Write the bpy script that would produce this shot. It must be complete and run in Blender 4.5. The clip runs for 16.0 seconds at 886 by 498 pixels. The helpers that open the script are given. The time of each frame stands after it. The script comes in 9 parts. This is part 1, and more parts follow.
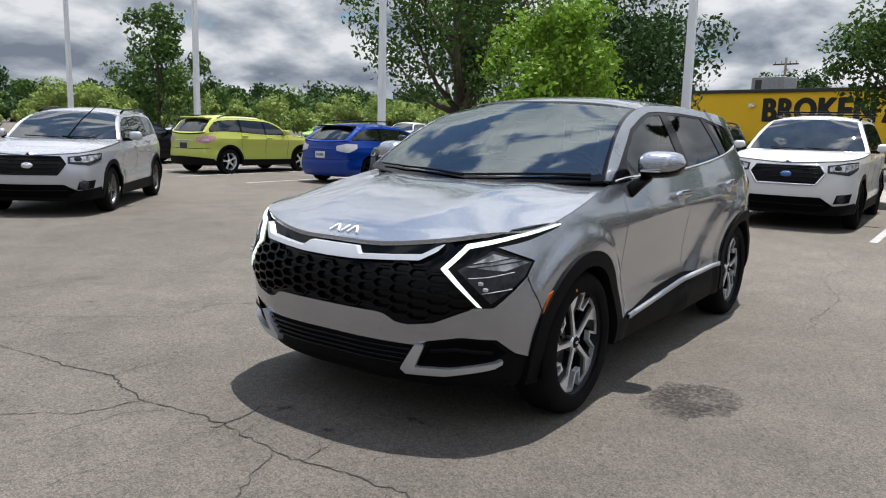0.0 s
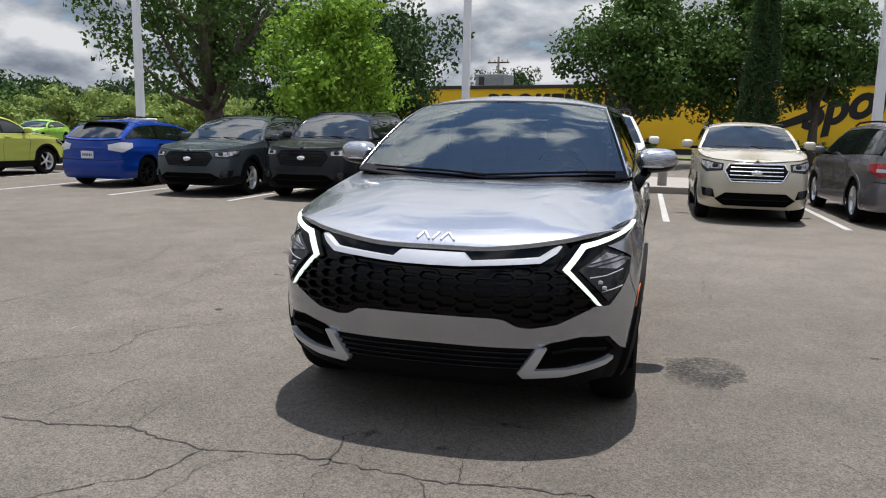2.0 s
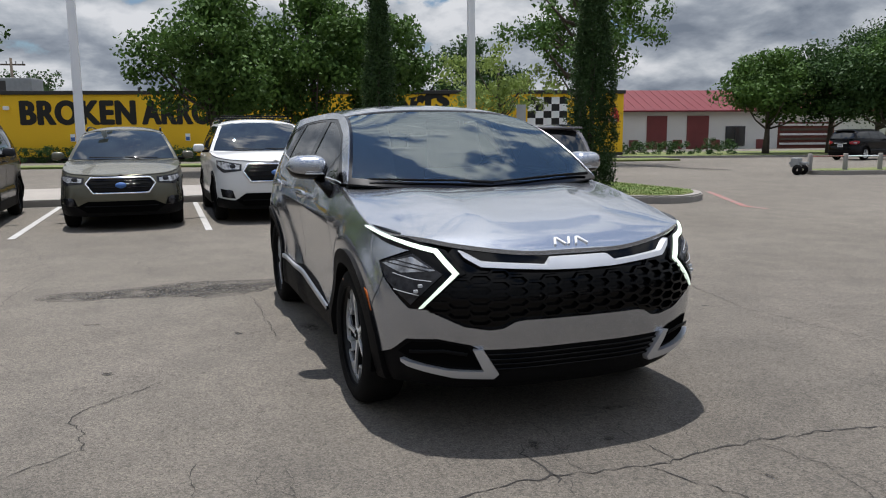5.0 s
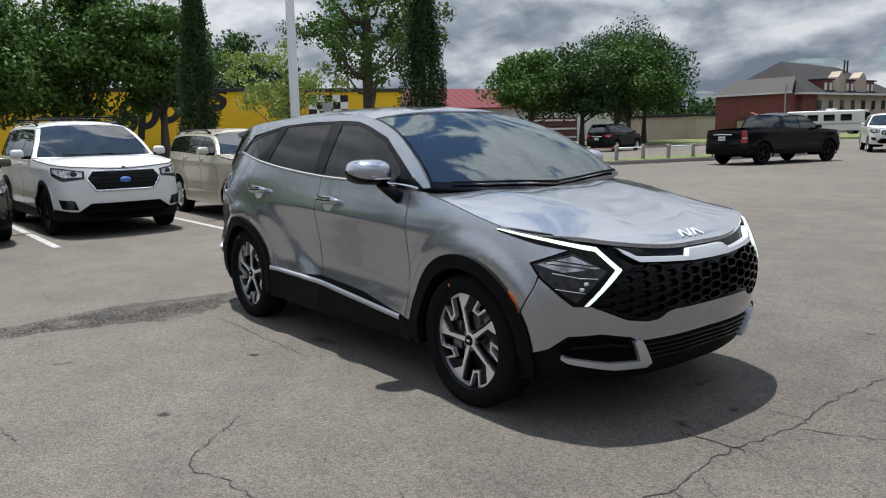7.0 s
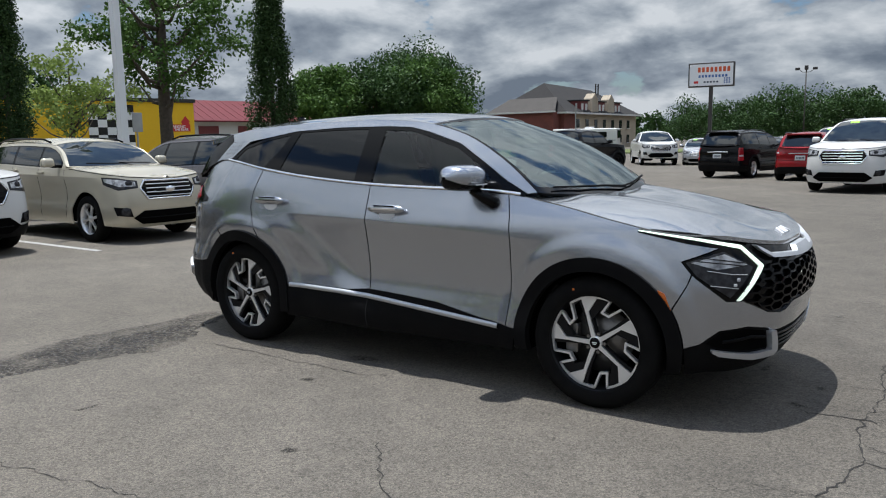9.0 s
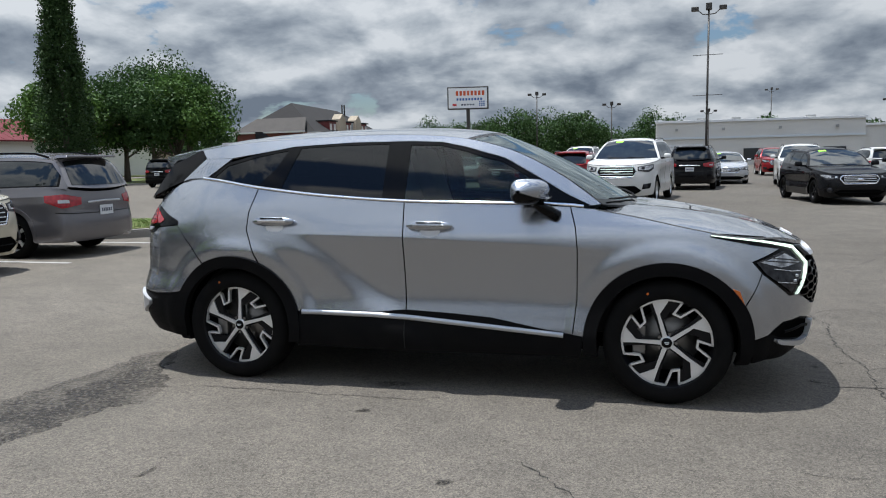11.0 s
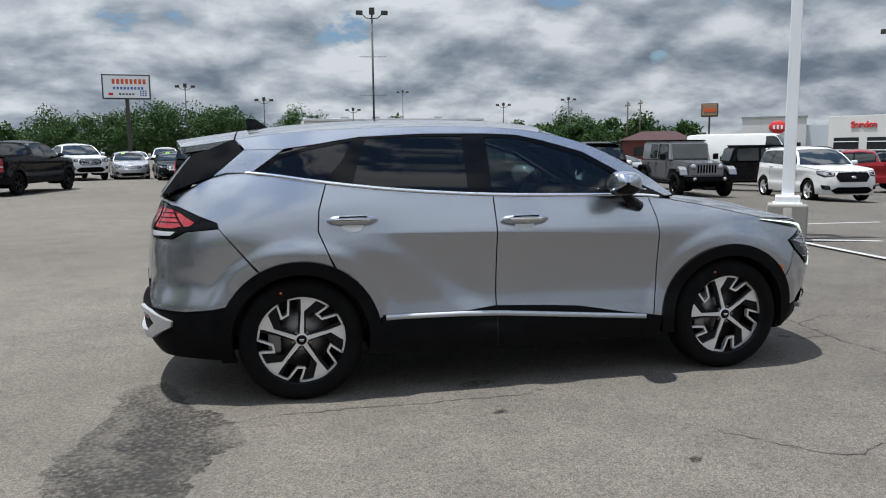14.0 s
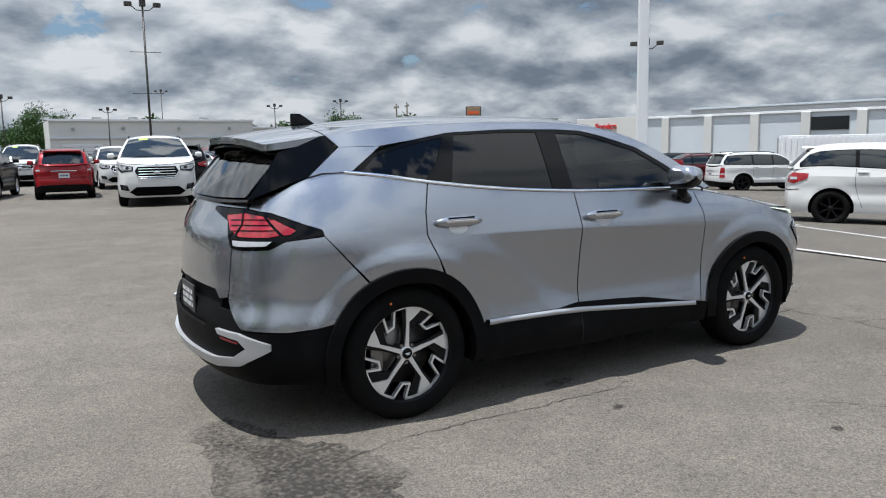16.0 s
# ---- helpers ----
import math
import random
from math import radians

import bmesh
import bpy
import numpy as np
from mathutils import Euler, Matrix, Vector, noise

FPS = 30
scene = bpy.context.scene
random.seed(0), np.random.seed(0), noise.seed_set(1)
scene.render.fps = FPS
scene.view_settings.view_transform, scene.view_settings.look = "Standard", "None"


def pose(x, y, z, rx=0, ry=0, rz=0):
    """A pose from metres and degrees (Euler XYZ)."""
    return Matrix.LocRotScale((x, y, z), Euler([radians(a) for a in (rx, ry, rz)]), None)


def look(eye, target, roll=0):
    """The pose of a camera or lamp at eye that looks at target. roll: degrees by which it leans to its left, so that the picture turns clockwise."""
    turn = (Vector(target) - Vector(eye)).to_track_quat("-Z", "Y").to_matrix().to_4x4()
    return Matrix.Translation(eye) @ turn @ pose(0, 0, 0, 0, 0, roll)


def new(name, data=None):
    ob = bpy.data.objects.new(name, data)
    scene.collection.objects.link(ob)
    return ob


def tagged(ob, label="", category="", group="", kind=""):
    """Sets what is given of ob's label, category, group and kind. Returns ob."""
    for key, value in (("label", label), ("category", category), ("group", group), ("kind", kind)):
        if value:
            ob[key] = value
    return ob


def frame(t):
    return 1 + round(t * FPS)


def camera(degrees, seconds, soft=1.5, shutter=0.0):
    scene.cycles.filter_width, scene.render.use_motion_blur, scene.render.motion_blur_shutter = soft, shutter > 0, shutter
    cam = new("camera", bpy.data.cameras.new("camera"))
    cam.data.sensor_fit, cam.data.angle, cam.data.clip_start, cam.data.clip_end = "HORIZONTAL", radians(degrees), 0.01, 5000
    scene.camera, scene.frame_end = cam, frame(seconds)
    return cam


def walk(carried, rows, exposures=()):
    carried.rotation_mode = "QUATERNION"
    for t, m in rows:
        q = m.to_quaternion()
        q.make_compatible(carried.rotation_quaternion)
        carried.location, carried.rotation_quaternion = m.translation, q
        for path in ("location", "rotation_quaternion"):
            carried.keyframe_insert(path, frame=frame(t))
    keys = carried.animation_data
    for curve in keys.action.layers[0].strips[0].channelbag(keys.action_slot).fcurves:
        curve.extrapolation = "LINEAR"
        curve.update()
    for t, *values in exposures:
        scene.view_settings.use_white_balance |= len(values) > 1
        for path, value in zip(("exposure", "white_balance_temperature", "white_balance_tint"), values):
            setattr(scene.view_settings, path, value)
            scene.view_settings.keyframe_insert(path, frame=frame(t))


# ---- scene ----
# the camera and its way round the car
cam = camera(60.77, 16.0, 1.1)
PATH = [
    (0, (4.788, 2.47, 1.414), (3.181, 1.323, 1.097), 1.5),
    (0.5, (4.971, 2.105, 1.423), (3.27, 1.101, 1.105), 1.5),
    (1, (5.209, 1.725, 1.431), (3.426, 0.878, 1.107), 1.3),
    (1.5, (5.325, 1.317, 1.426), (3.472, 0.635, 1.102), 1.2),
    (2, (5.441, 0.894, 1.414), (3.53, 0.394, 1.097), 1.1),
    (2.5, (5.525, 0.465, 1.409), (3.574, 0.159, 1.091), 0.9),
    (3, (5.526, 0.021, 1.423), (3.554, -0.084, 1.106), 0.8),
    (3.5, (5.554, -0.457, 1.42), (3.582, -0.343, 1.106), 0.9),
    (4, (5.481, -0.922, 1.417), (3.532, -0.605, 1.101), 0.9),
    (4.5, (5.422, -1.383, 1.416), (3.511, -0.878, 1.111), 0.3),
    (5, (5.283, -1.8, 1.416), (3.425, -1.121, 1.124), -0.4),
    (5.2, (5.192, -1.952, 1.429), (3.358, -1.206, 1.141), -0.6),
    (7.3, (4.194, -3.592, 1.467), (2.691, -2.308, 1.163), -1.4),
    (7.5, (4.054, -3.707, 1.446), (2.586, -2.382, 1.147), -1.5),
    (8, (3.712, -4.01, 1.442), (2.341, -2.582, 1.157), -1.5),
    (8.5, (3.371, -4.34, 1.438), (2.107, -2.818, 1.151), -1.4),
    (9, (2.979, -4.59, 1.445), (1.846, -2.965, 1.165), -0.9),
    (9.2, (2.826, -4.698, 1.435), (1.752, -3.032, 1.169), -0.8),
    (11.3, (1.038, -5.383, 1.453), (0.6, -3.447, 1.206), -1.1),
    (11.5, (0.878, -5.431, 1.474), (0.502, -3.483, 1.223), -1.0),
    (12, (0.398, -5.513, 1.473), (0.179, -3.541, 1.218), -1.0),
    (12.5, (-0.08, -5.482, 1.462), (-0.142, -3.499, 1.207), -1.1),
    (13, (-0.56, -5.452, 1.453), (-0.46, -3.471, 1.197), -0.9),
    (13.5, (-1.01, -5.399, 1.46), (-0.752, -3.434, 1.196), -0.8),
    (14, (-1.458, -5.277, 1.467), (-1.047, -3.338, 1.202), -0.6),
    (14.5, (-1.924, -5.145, 1.473), (-1.366, -3.242, 1.212), -0.8),
    (15, (-2.343, -4.914, 1.473), (-1.648, -3.058, 1.207), -0.8),
    (15.5, (-2.791, -4.684, 1.461), (-1.947, -2.891, 1.192), -0.9),
    (16, (-3.172, -4.411, 1.462), (-2.186, -2.692, 1.193), -1.0),
]
walk(cam, [(t, look(eye, target, roll)) for t, eye, target, roll in PATH],
     exposures=[(0.0, 0.46, 6440, 11), (1.5, 0.42, 6500, 12), (3.5, 0.24, 6440, 12), (5.0, 0.21, 6390, 11), (7.5, 0.35, 6280, 9), (9.0, 0.20, 6180, 8),
                (12.0, 0.28, 6180, 8), (13.5, 0.28, 6190, 8), (14.5, 0.40, 6210, 8), (16.0, 0.42, 6220, 8)])


# ---- sky and sun ----
SUN_DIR = Vector((0.21, -0.01, -1.0)).normalized()   # the way the sunlight travels
world = bpy.data.worlds.new("sky")
scene.world = world
world.use_nodes = True
wn, wl = world.node_tree.nodes, world.node_tree.links
wn.clear()


def wnode(kind, **values):
    n = wn.new(kind)
    for key, v in values.items():
        n.inputs[key].default_value = v
    return n


w_out = wn.new("ShaderNodeOutputWorld")
w_bg = wn.new("ShaderNodeBackground")
sky = wn.new("ShaderNodeTexSky")
sky.sky_type = "NISHITA"
sky.sun_disc = False
sky.sun_elevation = radians(78)
sky.sun_rotation = radians(-90)
sky.air_density, sky.dust_density, sky.ozone_density = 1.0, 0.1, 2.2
sky_gain = wn.new("ShaderNodeMix")
sky_gain.data_type, sky_gain.blend_type = "RGBA", "MULTIPLY"
sky_gain.inputs[0].default_value = 1.0
wl.new(sky.outputs[0], sky_gain.inputs[6])
# broken cumulus: puffs wider than high, lit from above, closing up towards the horizon
tc = wn.new("ShaderNodeTexCoord")
sep = wn.new("ShaderNodeSeparateXYZ")
wl.new(tc.outputs["Generated"], sep.inputs[0])


def wmath(op, a, b, clamp=False):
    n = wn.new("ShaderNodeMath"); n.operation = op; n.use_clamp = clamp
    for k, v in enumerate((a, b)):
        if isinstance(v, (int, float)):
            n.inputs[k].default_value = v
        else:
            wl.new(v, n.inputs[k])
    return n.outputs[0]


def cloud_noise(scale, detail, rough, shift, lift=0.0):
    """Noise over a cloud layer seen from below: the puffs shrink and flatten towards the horizon."""
    den = wmath("ADD", wmath("MAXIMUM", sep.outputs[2], 0.0), 0.34 + lift)
    c = wn.new("ShaderNodeCombineXYZ")
    wl.new(wmath("DIVIDE", sep.outputs[0], den), c.inputs[0])
    wl.new(wmath("DIVIDE", sep.outputs[1], den), c.inputs[1])
    c.inputs[2].default_value = shift
    n = wnode("ShaderNodeTexNoise", Scale=scale, Detail=detail, Roughness=rough, Distortion=0.15)
    wl.new(c.outputs[0], n.inputs["Vector"])
    return n.outputs[0]


def wramp(src, stops):
    r = wn.new("ShaderNodeValToRGB")
    e = r.color_ramp.elements
    e[0].position, e[0].color = stops[0][0], (*stops[0][1], 1)
    e[1].position, e[1].color = stops[-1][0], (*stops[-1][1], 1)
    for p, c in stops[1:-1]:
        e.new(p).color = (*c, 1)
    wl.new(src, r.inputs[0])
    return r.outputs[0]


puff = cloud_noise(3.8, 12.0, 0.57, 3.7)
body_low = cloud_noise(3.8, 10.0, 0.54, 3.7)
puff_up = cloud_noise(3.8, 10.0, 0.54, 3.7, 0.030)
mass = cloud_noise(1.0, 3.0, 0.5, 9.1)
rise = wmath("MAXIMUM", sep.outputs[2], 0.0)
bias = wmath("SUBTRACT", 0.20, wmath("MULTIPLY", rise, 0.25))
wl.new(wmath("ADD", wmath("MULTIPLY", rise, 0.13), 0.042), sky_gain.inputs[7])     # hazier and duller near the ground
cover = wramp(wmath("ADD", puff, bias), [(0.495, (0, 0, 0)), (0.55, (1, 1, 1))])
lit = wmath("ADD", wmath("MULTIPLY", wmath("SUBTRACT", body_low, puff_up), 3.0), wmath("MULTIPLY", wmath("SUBTRACT", mass, 0.5), 0.8))
lit = wmath("ADD", lit, wmath("MULTIPLY", wmath("SUBTRACT", 0.52, puff), 1.0))
lit = wmath("ADD", wmath("ADD", lit, wmath("MULTIPLY", rise, 0.70)), 0.46, True)
SKY = 0.64
shade = wramp(lit, [(0.0, (0.25 * SKY, 0.295 * SKY, 0.365 * SKY)), (0.36, (0.44 * SKY, 0.49 * SKY, 0.56 * SKY)), (0.66, (0.68 * SKY, 0.725 * SKY, 0.78 * SKY)), (1.0, (1.0 * SKY, 1.02 * SKY, 1.05 * SKY))])
w_mix = wn.new("ShaderNodeMix"); w_mix.data_type = "RGBA"
wl.new(cover, w_mix.inputs[0])
wl.new(sky_gain.outputs[2], w_mix.inputs[6])
w_lift = wn.new("ShaderNodeMix"); w_lift.data_type, w_lift.blend_type = "RGBA", "MULTIPLY"
w_lift.inputs[0].default_value = 1.0
wl.new(shade, w_lift.inputs[6])
wl.new(wmath("ADD", wmath("MULTIPLY", wmath("MULTIPLY", rise, rise), 2.1), wmath("SUBTRACT", 0.80, wmath("MULTIPLY", sep.outputs[0], 0.09))), w_lift.inputs[7])     # the clouds overhead are nearer the sun
wl.new(w_lift.outputs[2], w_mix.inputs[7])
wl.new(w_mix.outputs[2], w_bg.inputs[0])
w_bg.inputs[1].default_value = 1.0
wl.new(w_bg.outputs[0], w_out.inputs[0])

sun = new("sun", bpy.data.lights.new("sun", "SUN"))
sun.data.energy, sun.data.angle, sun.data.color = 5.0, radians(0.6), (1.0, 0.97, 0.93)
sun.matrix_world = look(-SUN_DIR * 50, (0, 0, 0))


# ---- materials ----
def mat(name, color, rough=0.5, metal=0.0, spec=0.5, coat=0.0, vary=0.0, vscale=6.0, grain=0.0, gscale=120.0, bump=0.0, bscale=80.0,
        second=None, random_tint=0.0, rough_vary=0.0, emit=0.0, alpha=1.0, trans=0.0, ior=1.45):
    m = bpy.data.materials.new(name)
    m.use_nodes = True
    nt = m.node_tree
    b = nt.nodes["Principled BSDF"]
    b.inputs["Base Color"].default_value = (*color, 1)
    b.inputs["Roughness"].default_value = rough
    b.inputs["Metallic"].default_value = metal
    b.inputs["Specular IOR Level"].default_value = spec
    b.inputs["Coat Weight"].default_value = coat
    b.inputs["Coat Roughness"].default_value = 0.03
    b.inputs["Transmission Weight"].default_value = trans
    b.inputs["IOR"].default_value = ior
    if emit:
        b.inputs["Emission Color"].default_value = (*color, 1)
        b.inputs["Emission Strength"].default_value = emit
    tcn = nt.nodes.new("ShaderNodeTexCoord")
    last = None

    def mixin(fac, other, kind="MIX", amount=None):
        nonlocal last
        mx = nt.nodes.new("ShaderNodeMix"); mx.data_type, mx.blend_type = "RGBA", kind
        if last is None:
            mx.inputs[6].default_value = (*color, 1)
        else:
            nt.links.new(last, mx.inputs[6])
        mx.inputs[7].default_value = (*other, 1)
        if fac is None:
            mx.inputs[0].default_value = amount
        else:
            nt.links.new(fac, mx.inputs[0])
        last = mx.outputs[2]

    def fbm(scale, detail=6.0, lo=0.35, hi=0.65, top=1.0):
        n = nt.nodes.new("ShaderNodeTexNoise")
        n.inputs["Scale"].default_value, n.inputs["Detail"].default_value = scale, detail
        nt.links.new(tcn.outputs["Object"], n.inputs["Vector"])
        r = nt.nodes.new("ShaderNodeMapRange")
        r.inputs["From Min"].default_value, r.inputs["From Max"].default_value, r.inputs["To Max"].default_value = lo, hi, top
        nt.links.new(n.outputs[0], r.inputs["Value"])
        return r.outputs[0]

    if vary:
        other = second or tuple(c * 0.6 for c in color)
        mixin(fbm(vscale, 7.0, 0.35, 0.68, vary), other)
    if grain:
        mixin(fbm(gscale, 3.0, 0.4, 0.7, grain), tuple(c * 0.45 for c in color))
    if random_tint:
        oi = nt.nodes.new("ShaderNodeObjectInfo")
        r = nt.nodes.new("ShaderNodeMapRange"); r.inputs["To Max"].default_value = random_tint
        nt.links.new(oi.outputs["Random"], r.inputs["Value"])
        mixin(r.outputs[0], tuple(c * 0.4 for c in color))
    if last is not None:
        nt.links.new(last, b.inputs["Base Color"])
    if rough_vary:
        r = nt.nodes.new("ShaderNodeMath"); r.operation = "ADD"; r.inputs[1].default_value = rough
        nt.links.new(fbm(vscale * 2, 5.0, 0.3, 0.7, rough_vary), r.inputs[0])
        nt.links.new(r.outputs[0], b.inputs["Roughness"])
    if bump:
        bp = nt.nodes.new("ShaderNodeBump"); bp.inputs["Strength"].default_value = bump; bp.inputs["Distance"].default_value = 0.01
        n = nt.nodes.new("ShaderNodeTexNoise"); n.inputs["Scale"].default_value, n.inputs["Detail"].default_value = bscale, 5.0
        nt.links.new(tcn.outputs["Object"], n.inputs["Vector"]); nt.links.new(n.outputs[0], bp.inputs["Height"])
        nt.links.new(bp.outputs[0], b.inputs["Normal"])
    return m


def paint(name, color, metal=0.0, rough=0.25):
    """Car paint under clear coat, with a fine flake where it is metallic and thin dust over it."""
    return mat(name, color, rough=rough, metal=metal, coat=1.0 if metal > 0.8 else 0.32 if max(color) < 0.03 else 0.45, spec=0.5 if metal > 0.8 else 0.06 if max(color) < 0.03 else 0.2, grain=0.10 if metal else 0.0, gscale=900.0, vary=0.06, vscale=3.0, second=tuple(0.7 * c + 0.01 for c in color))


def glass(name, tint, clear, ior=1.6, sheen=(1, 1, 1)):
    """Glass in a thin pane: part of the light passes straight through, tinted, the rest is mirrored at the face."""
    m = bpy.data.materials.new(name)
    m.use_nodes = True
    nt = m.node_tree
    nt.nodes.remove(nt.nodes["Principled BSDF"])
    out = nt.nodes["Material Output"]
    gl = nt.nodes.new("ShaderNodeBsdfGlossy"); gl.inputs["Roughness"].default_value = 0.0
    gl.inputs["Color"].default_value = (*sheen, 1)
    tr = nt.nodes.new("ShaderNodeBsdfTransparent"); tr.inputs["Color"].default_value = (*[c * clear for c in tint], 1)
    fr = nt.nodes.new("ShaderNodeFresnel"); fr.inputs["IOR"].default_value = ior
    mx = nt.nodes.new("ShaderNodeMixShader")
    nt.links.new(fr.outputs[0], mx.inputs[0]); nt.links.new(tr.outputs[0], mx.inputs[1]); nt.links.new(gl.outputs[0], mx.inputs[2])
    nt.links.new(mx.outputs[0], out.inputs["Surface"])
    return m


SILVER = paint("silver metallic paint", (0.365, 0.383, 0.418), metal=0.92, rough=0.26)
BLACK_PLASTIC = mat("black textured plastic", (0.0055, 0.0055, 0.006), rough=0.55, spec=0.06, vary=0.3, vscale=8, second=(0.011, 0.0105, 0.010), bump=0.15, bscale=900)
GLOSS_BLACK = mat("gloss black plastic", (0.0025, 0.0025, 0.0028), rough=0.09, spec=0.18)
RUBBER = mat("tyre rubber", (0.007, 0.007, 0.007), rough=0.85, spec=0.06, vary=0.4, vscale=9, second=(0.015, 0.014, 0.013), bump=0.25, bscale=300)
CHROME = mat("bright chrome", (0.78, 0.78, 0.79), rough=0.10, metal=1.0)
SATIN = mat("satin silver trim", (0.52, 0.53, 0.55), rough=0.42, metal=0.65, vary=0.1, vscale=10)
ALLOY = mat("machined alloy", (0.80, 0.80, 0.80), rough=0.38, metal=0.7, grain=0.12, gscale=300)
DARK_ALLOY = mat("dark alloy", (0.007, 0.007, 0.008), rough=0.35, spec=0.2)
STEEL = mat("cast steel", (0.22, 0.21, 0.20), rough=0.42, metal=0.9, vary=0.3, vscale=30)
SEAM = mat("panel gap", (0.006, 0.006, 0.006), rough=0.9)
LINER = mat("dark underbody", (0.004, 0.004, 0.004), rough=0.95, spec=0.0, vary=0.3, vscale=6)
GLASS_CLEAR = glass("windscreen glass", (0.80, 0.92, 0.90), 0.85, 1.95, (0.90, 1.0, 1.0))
GLASS_TINT = glass("tinted front window glass", (0.80, 1.0, 0.93), 0.42, 1.45)
GLASS_REAR = glass("tinted tailgate glass", (0.85, 1.0, 0.97), 0.30, 1.7)
GLASS_DARK = glass("privacy glass", (0.8, 0.85, 0.85), 0.03, 1.42)
CAR_GLASS = mat("dark car glass", (0.006, 0.008, 0.008), rough=0.02, ior=1.6)
CAR_SCREEN = mat("car windscreen", (0.016, 0.022, 0.022), rough=0.01, ior=1.8, vary=0.9, vscale=4.0, second=(0.003, 0.004, 0.004))
LAMP_CLEAR = mat("clear lamp lens", (0.50, 0.51, 0.53), rough=0.12, metal=0.3, coat=1.0, vary=0.9, vscale=16, second=(0.04, 0.04, 0.045))
LAMP_DARK = mat("dark lamp housing", (0.010, 0.010, 0.012), rough=0.12, spec=0.4, vary=0.5, vscale=30, second=(0.05, 0.05, 0.055))
LAMP_RED = mat("red lamp lens", (0.34, 0.012, 0.020), rough=0.12, coat=0.6, vary=0.6, vscale=25, second=(0.10, 0.004, 0.007))
LAMP_AMBER = mat("amber reflector", (0.62, 0.13, 0.01), rough=0.2, coat=1.0)
DRL = mat("lit daytime running light", (0.86, 1.0, 0.84), rough=0.3, emit=0.62)
LENS_PINK = mat("pale pink lamp lens", (0.42, 0.16, 0.18), rough=0.12, coat=0.6, vary=0.6, vscale=20, second=(0.40, 0.36, 0.36))
LENS_WHITE = mat("white lamp lens", (0.45, 0.46, 0.48), rough=0.12, coat=1.0, vary=0.4, vscale=60)
SEAT_GREY = mat("grey cloth seat", (0.24, 0.24, 0.25), rough=0.9, vary=0.2, vscale=20, bump=0.2, bscale=400)
DASH = mat("black dashboard", (0.02, 0.02, 0.021), spec=0.15, rough=0.6, bump=0.1, bscale=600)
PLATE = mat("licence plate", (0.60, 0.62, 0.64), rough=0.35, vary=0.2, vscale=30)
PLATE_DARK = mat("dark dealer plate", (0.03, 0.03, 0.035), rough=0.4)
INK = mat("dark print", (0.02, 0.03, 0.06), rough=0.5)
EMBLEM = mat("pale emblem", (0.78, 0.78, 0.79), rough=0.4)
WHITE_PRINT = mat("white print", (0.75, 0.75, 0.75), rough=0.5)
STICKER_GREEN = mat("green price sticker", (0.35, 0.85, 0.06), rough=0.5)

ASPHALT = None
CONCRETE = mat("kerb concrete", (0.27, 0.255, 0.23), rough=0.9, vary=0.6, vscale=1.2, second=(0.19, 0.175, 0.16), grain=0.35, gscale=90, bump=0.35, bscale=160)
PAVING = mat("pale pavement concrete", (0.30, 0.275, 0.245), rough=0.9, vary=0.5, vscale=0.7, second=(0.23, 0.21, 0.19), grain=0.3, gscale=70, bump=0.25, bscale=140)
LINE_PAINT = mat("worn white road paint", (0.46, 0.455, 0.44), rough=0.75, vary=0.55, vscale=5, second=(0.25, 0.24, 0.22), grain=0.5, gscale=55)
RED_PAINT = mat("worn red road paint", (0.26, 0.09, 0.075), rough=0.8, vary=0.9, vscale=4, second=(0.16, 0.14, 0.125))
CRACK = mat("asphalt crack", (0.028, 0.026, 0.024), rough=1.0)
